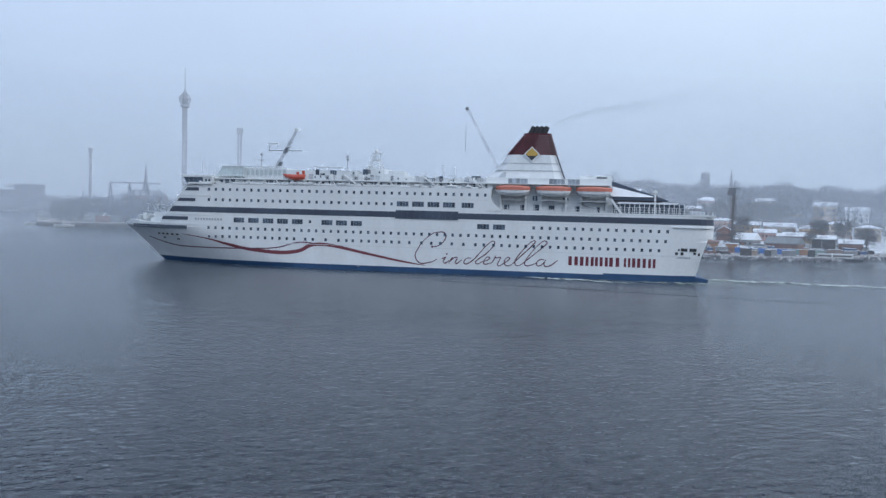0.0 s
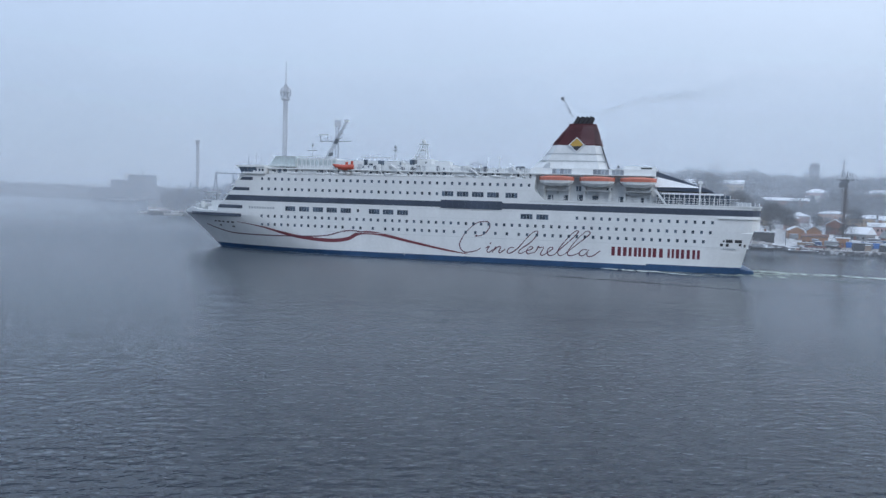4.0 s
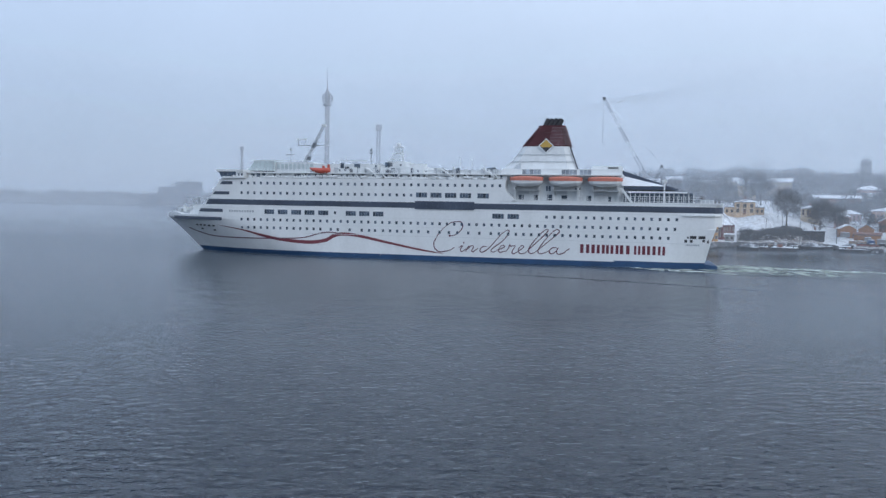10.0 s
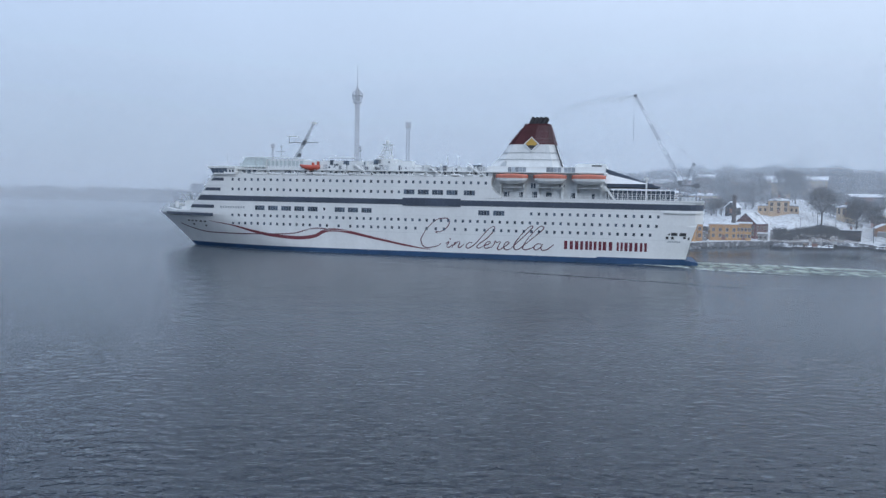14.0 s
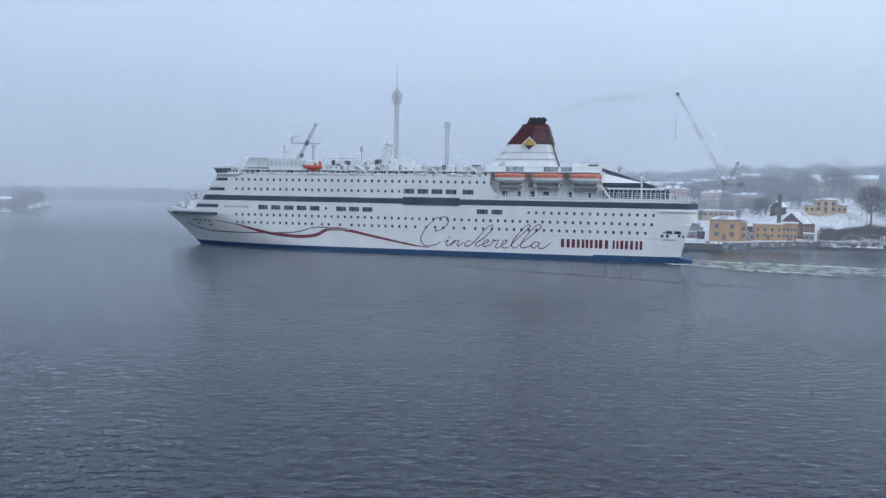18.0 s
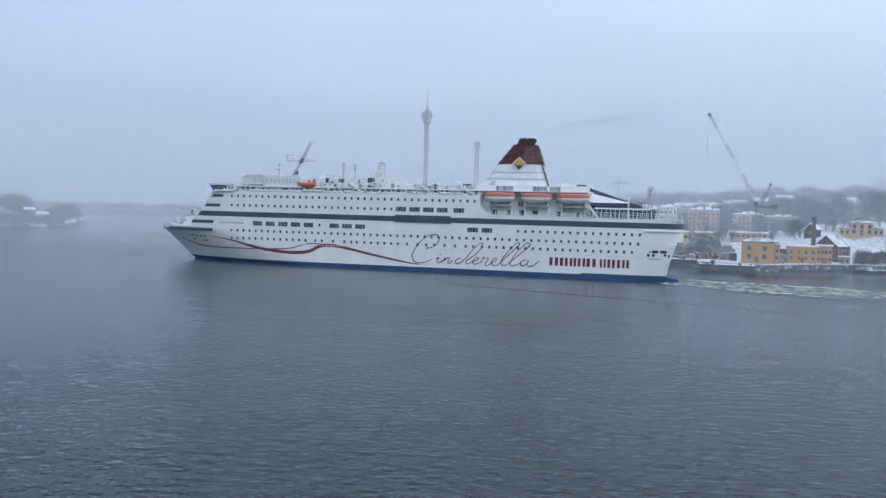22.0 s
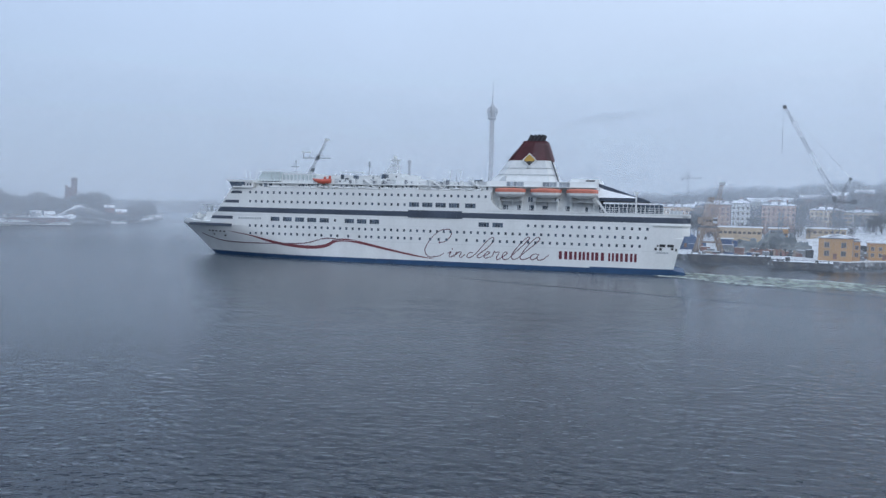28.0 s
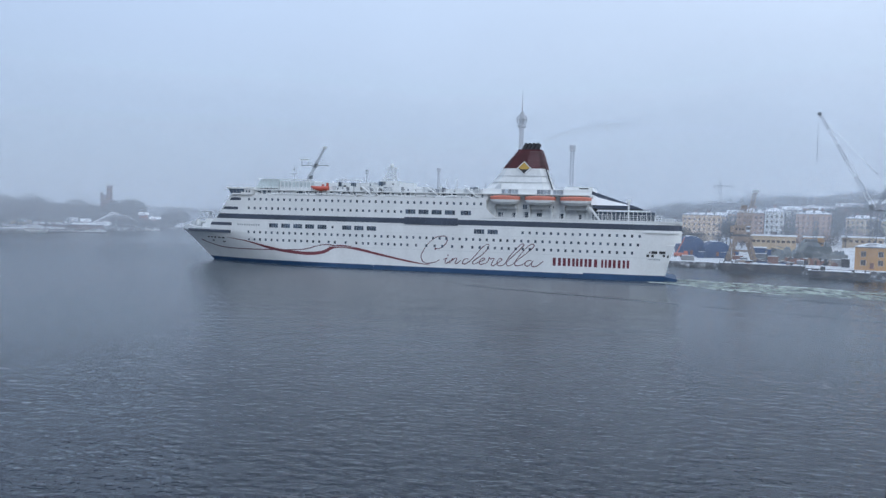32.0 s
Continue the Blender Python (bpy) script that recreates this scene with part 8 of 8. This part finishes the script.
# ---- funnel smoke ----
HAZE = streaky_sheet("thin_funnel_smoke", (0.16, 0.165, 0.18), 0.22, (2.0, 0.7), 1.3, 0.5, 0.12, 0.80, 1.1)
me = bpy.data.meshes.new("smoke")
verts, faces, uvs = [], [], []
n = 40
for i in range(n + 1):
    s = i / n
    x, z = 142.3 - MID + 62 * s, 45.3 + 13 * s ** 0.7 + 0.8 * math.sin(9 * s)
    w = 1.4 + 9.0 * s
    for k in range(5):
        verts.append((x, 6 * s * s + 0.4 * math.sin(7 * s + k), z + (k / 4 - 0.5) * w))
        uvs.append((1 - s, k / 4))
for i in range(n):
    for k in range(4):
        q = i * 5 + k
        faces.append((q, q + 5, q + 6, q + 1))
me.from_pydata(verts, [], faces)
layer = me.uv_layers.new(name="UVMap")
for loop in me.loops:
    layer.data[loop.index].uv = uvs[loop.vertex_index]
me.materials.append(HAZE)
SMOKE = new("smoke", me)
SMOKE.matrix_basis = SHIP_ROWS[0][1]
tagged(SMOKE, "thin dark smoke drifting aft from the funnel", "smoke", kind="stuff")



def motions():
    walk(SHIP, SHIP_ROWS)
    walk(SMOKE, SHIP_ROWS)
    walk(BOW_FOAM, SHIP_ROWS)
    walk(WAVES[0], [(0.0, pose(100.8, 166.6, 0, 0, 0, -39.2)), (2.0, pose(95.0, 168.8, 0, 0, 0, -38.7)), (9.0, pose(75.0, 176.4, 0, 0, 0, -36.8)), (14.0, pose(64.6, 179.4, 0, 0, 0, -36.1)), (19.0, pose(54.6, 182.3, 0, 0, 0, -35.2)), (25.0, pose(41.3, 185.6, 0, 0, 0, -33.7)), (32.0, pose(27.8, 189.5, 0, 0, 0, -31.6))])
    walk(WAVES[1], [(0.0, pose(158.0, 177.0, 0, 0, 0, -44.0)), (2.0, pose(152.6, 183.2, 0, 0, 0, -43.0)), (9.0, pose(127.0, 187.0, 0, 0, 0, -36.0)), (14.0, pose(115.2, 194.1, 0, 0, 0, -34.0)), (19.0, pose(101.5, 198.0, 0, 0, 0, -33.0)), (25.0, pose(87.3, 206.0, 0, 0, 0, -37.0)), (32.0, pose(69.5, 209.0, 0, 0, 0, -43.0))])
    stern = [(0.0, 145.1, 198.2, -22), (4.5, 131.8, 210.6, -20), (9.0, 117.8, 221.7, -17), (14.0, 103.2, 233.4, -14), (19.0, 88.0, 244.1, -13), (25.0, 70.4, 255.5, -15), (32.0, 50.2, 266.9, -16)]
    held = ((62, 20), (52, 18), (36, 14), (14, 6), (0, 0), (0, 0), (0, 0))   # how much of the broad wash has yet to spread from the hull
    for k, film in enumerate(WASH):
        rows = []
        for (t, x, y, turn), (back, off) in zip(stern, held):
            if k == 1:
                back, off = 0, 0
            c, s = math.cos(radians(turn)), math.sin(radians(turn))
            rows.append((t, pose(x - c * back - s * off, y - s * back + c * off, 0, 0, 0, turn)))
        walk(film, rows)


motions()
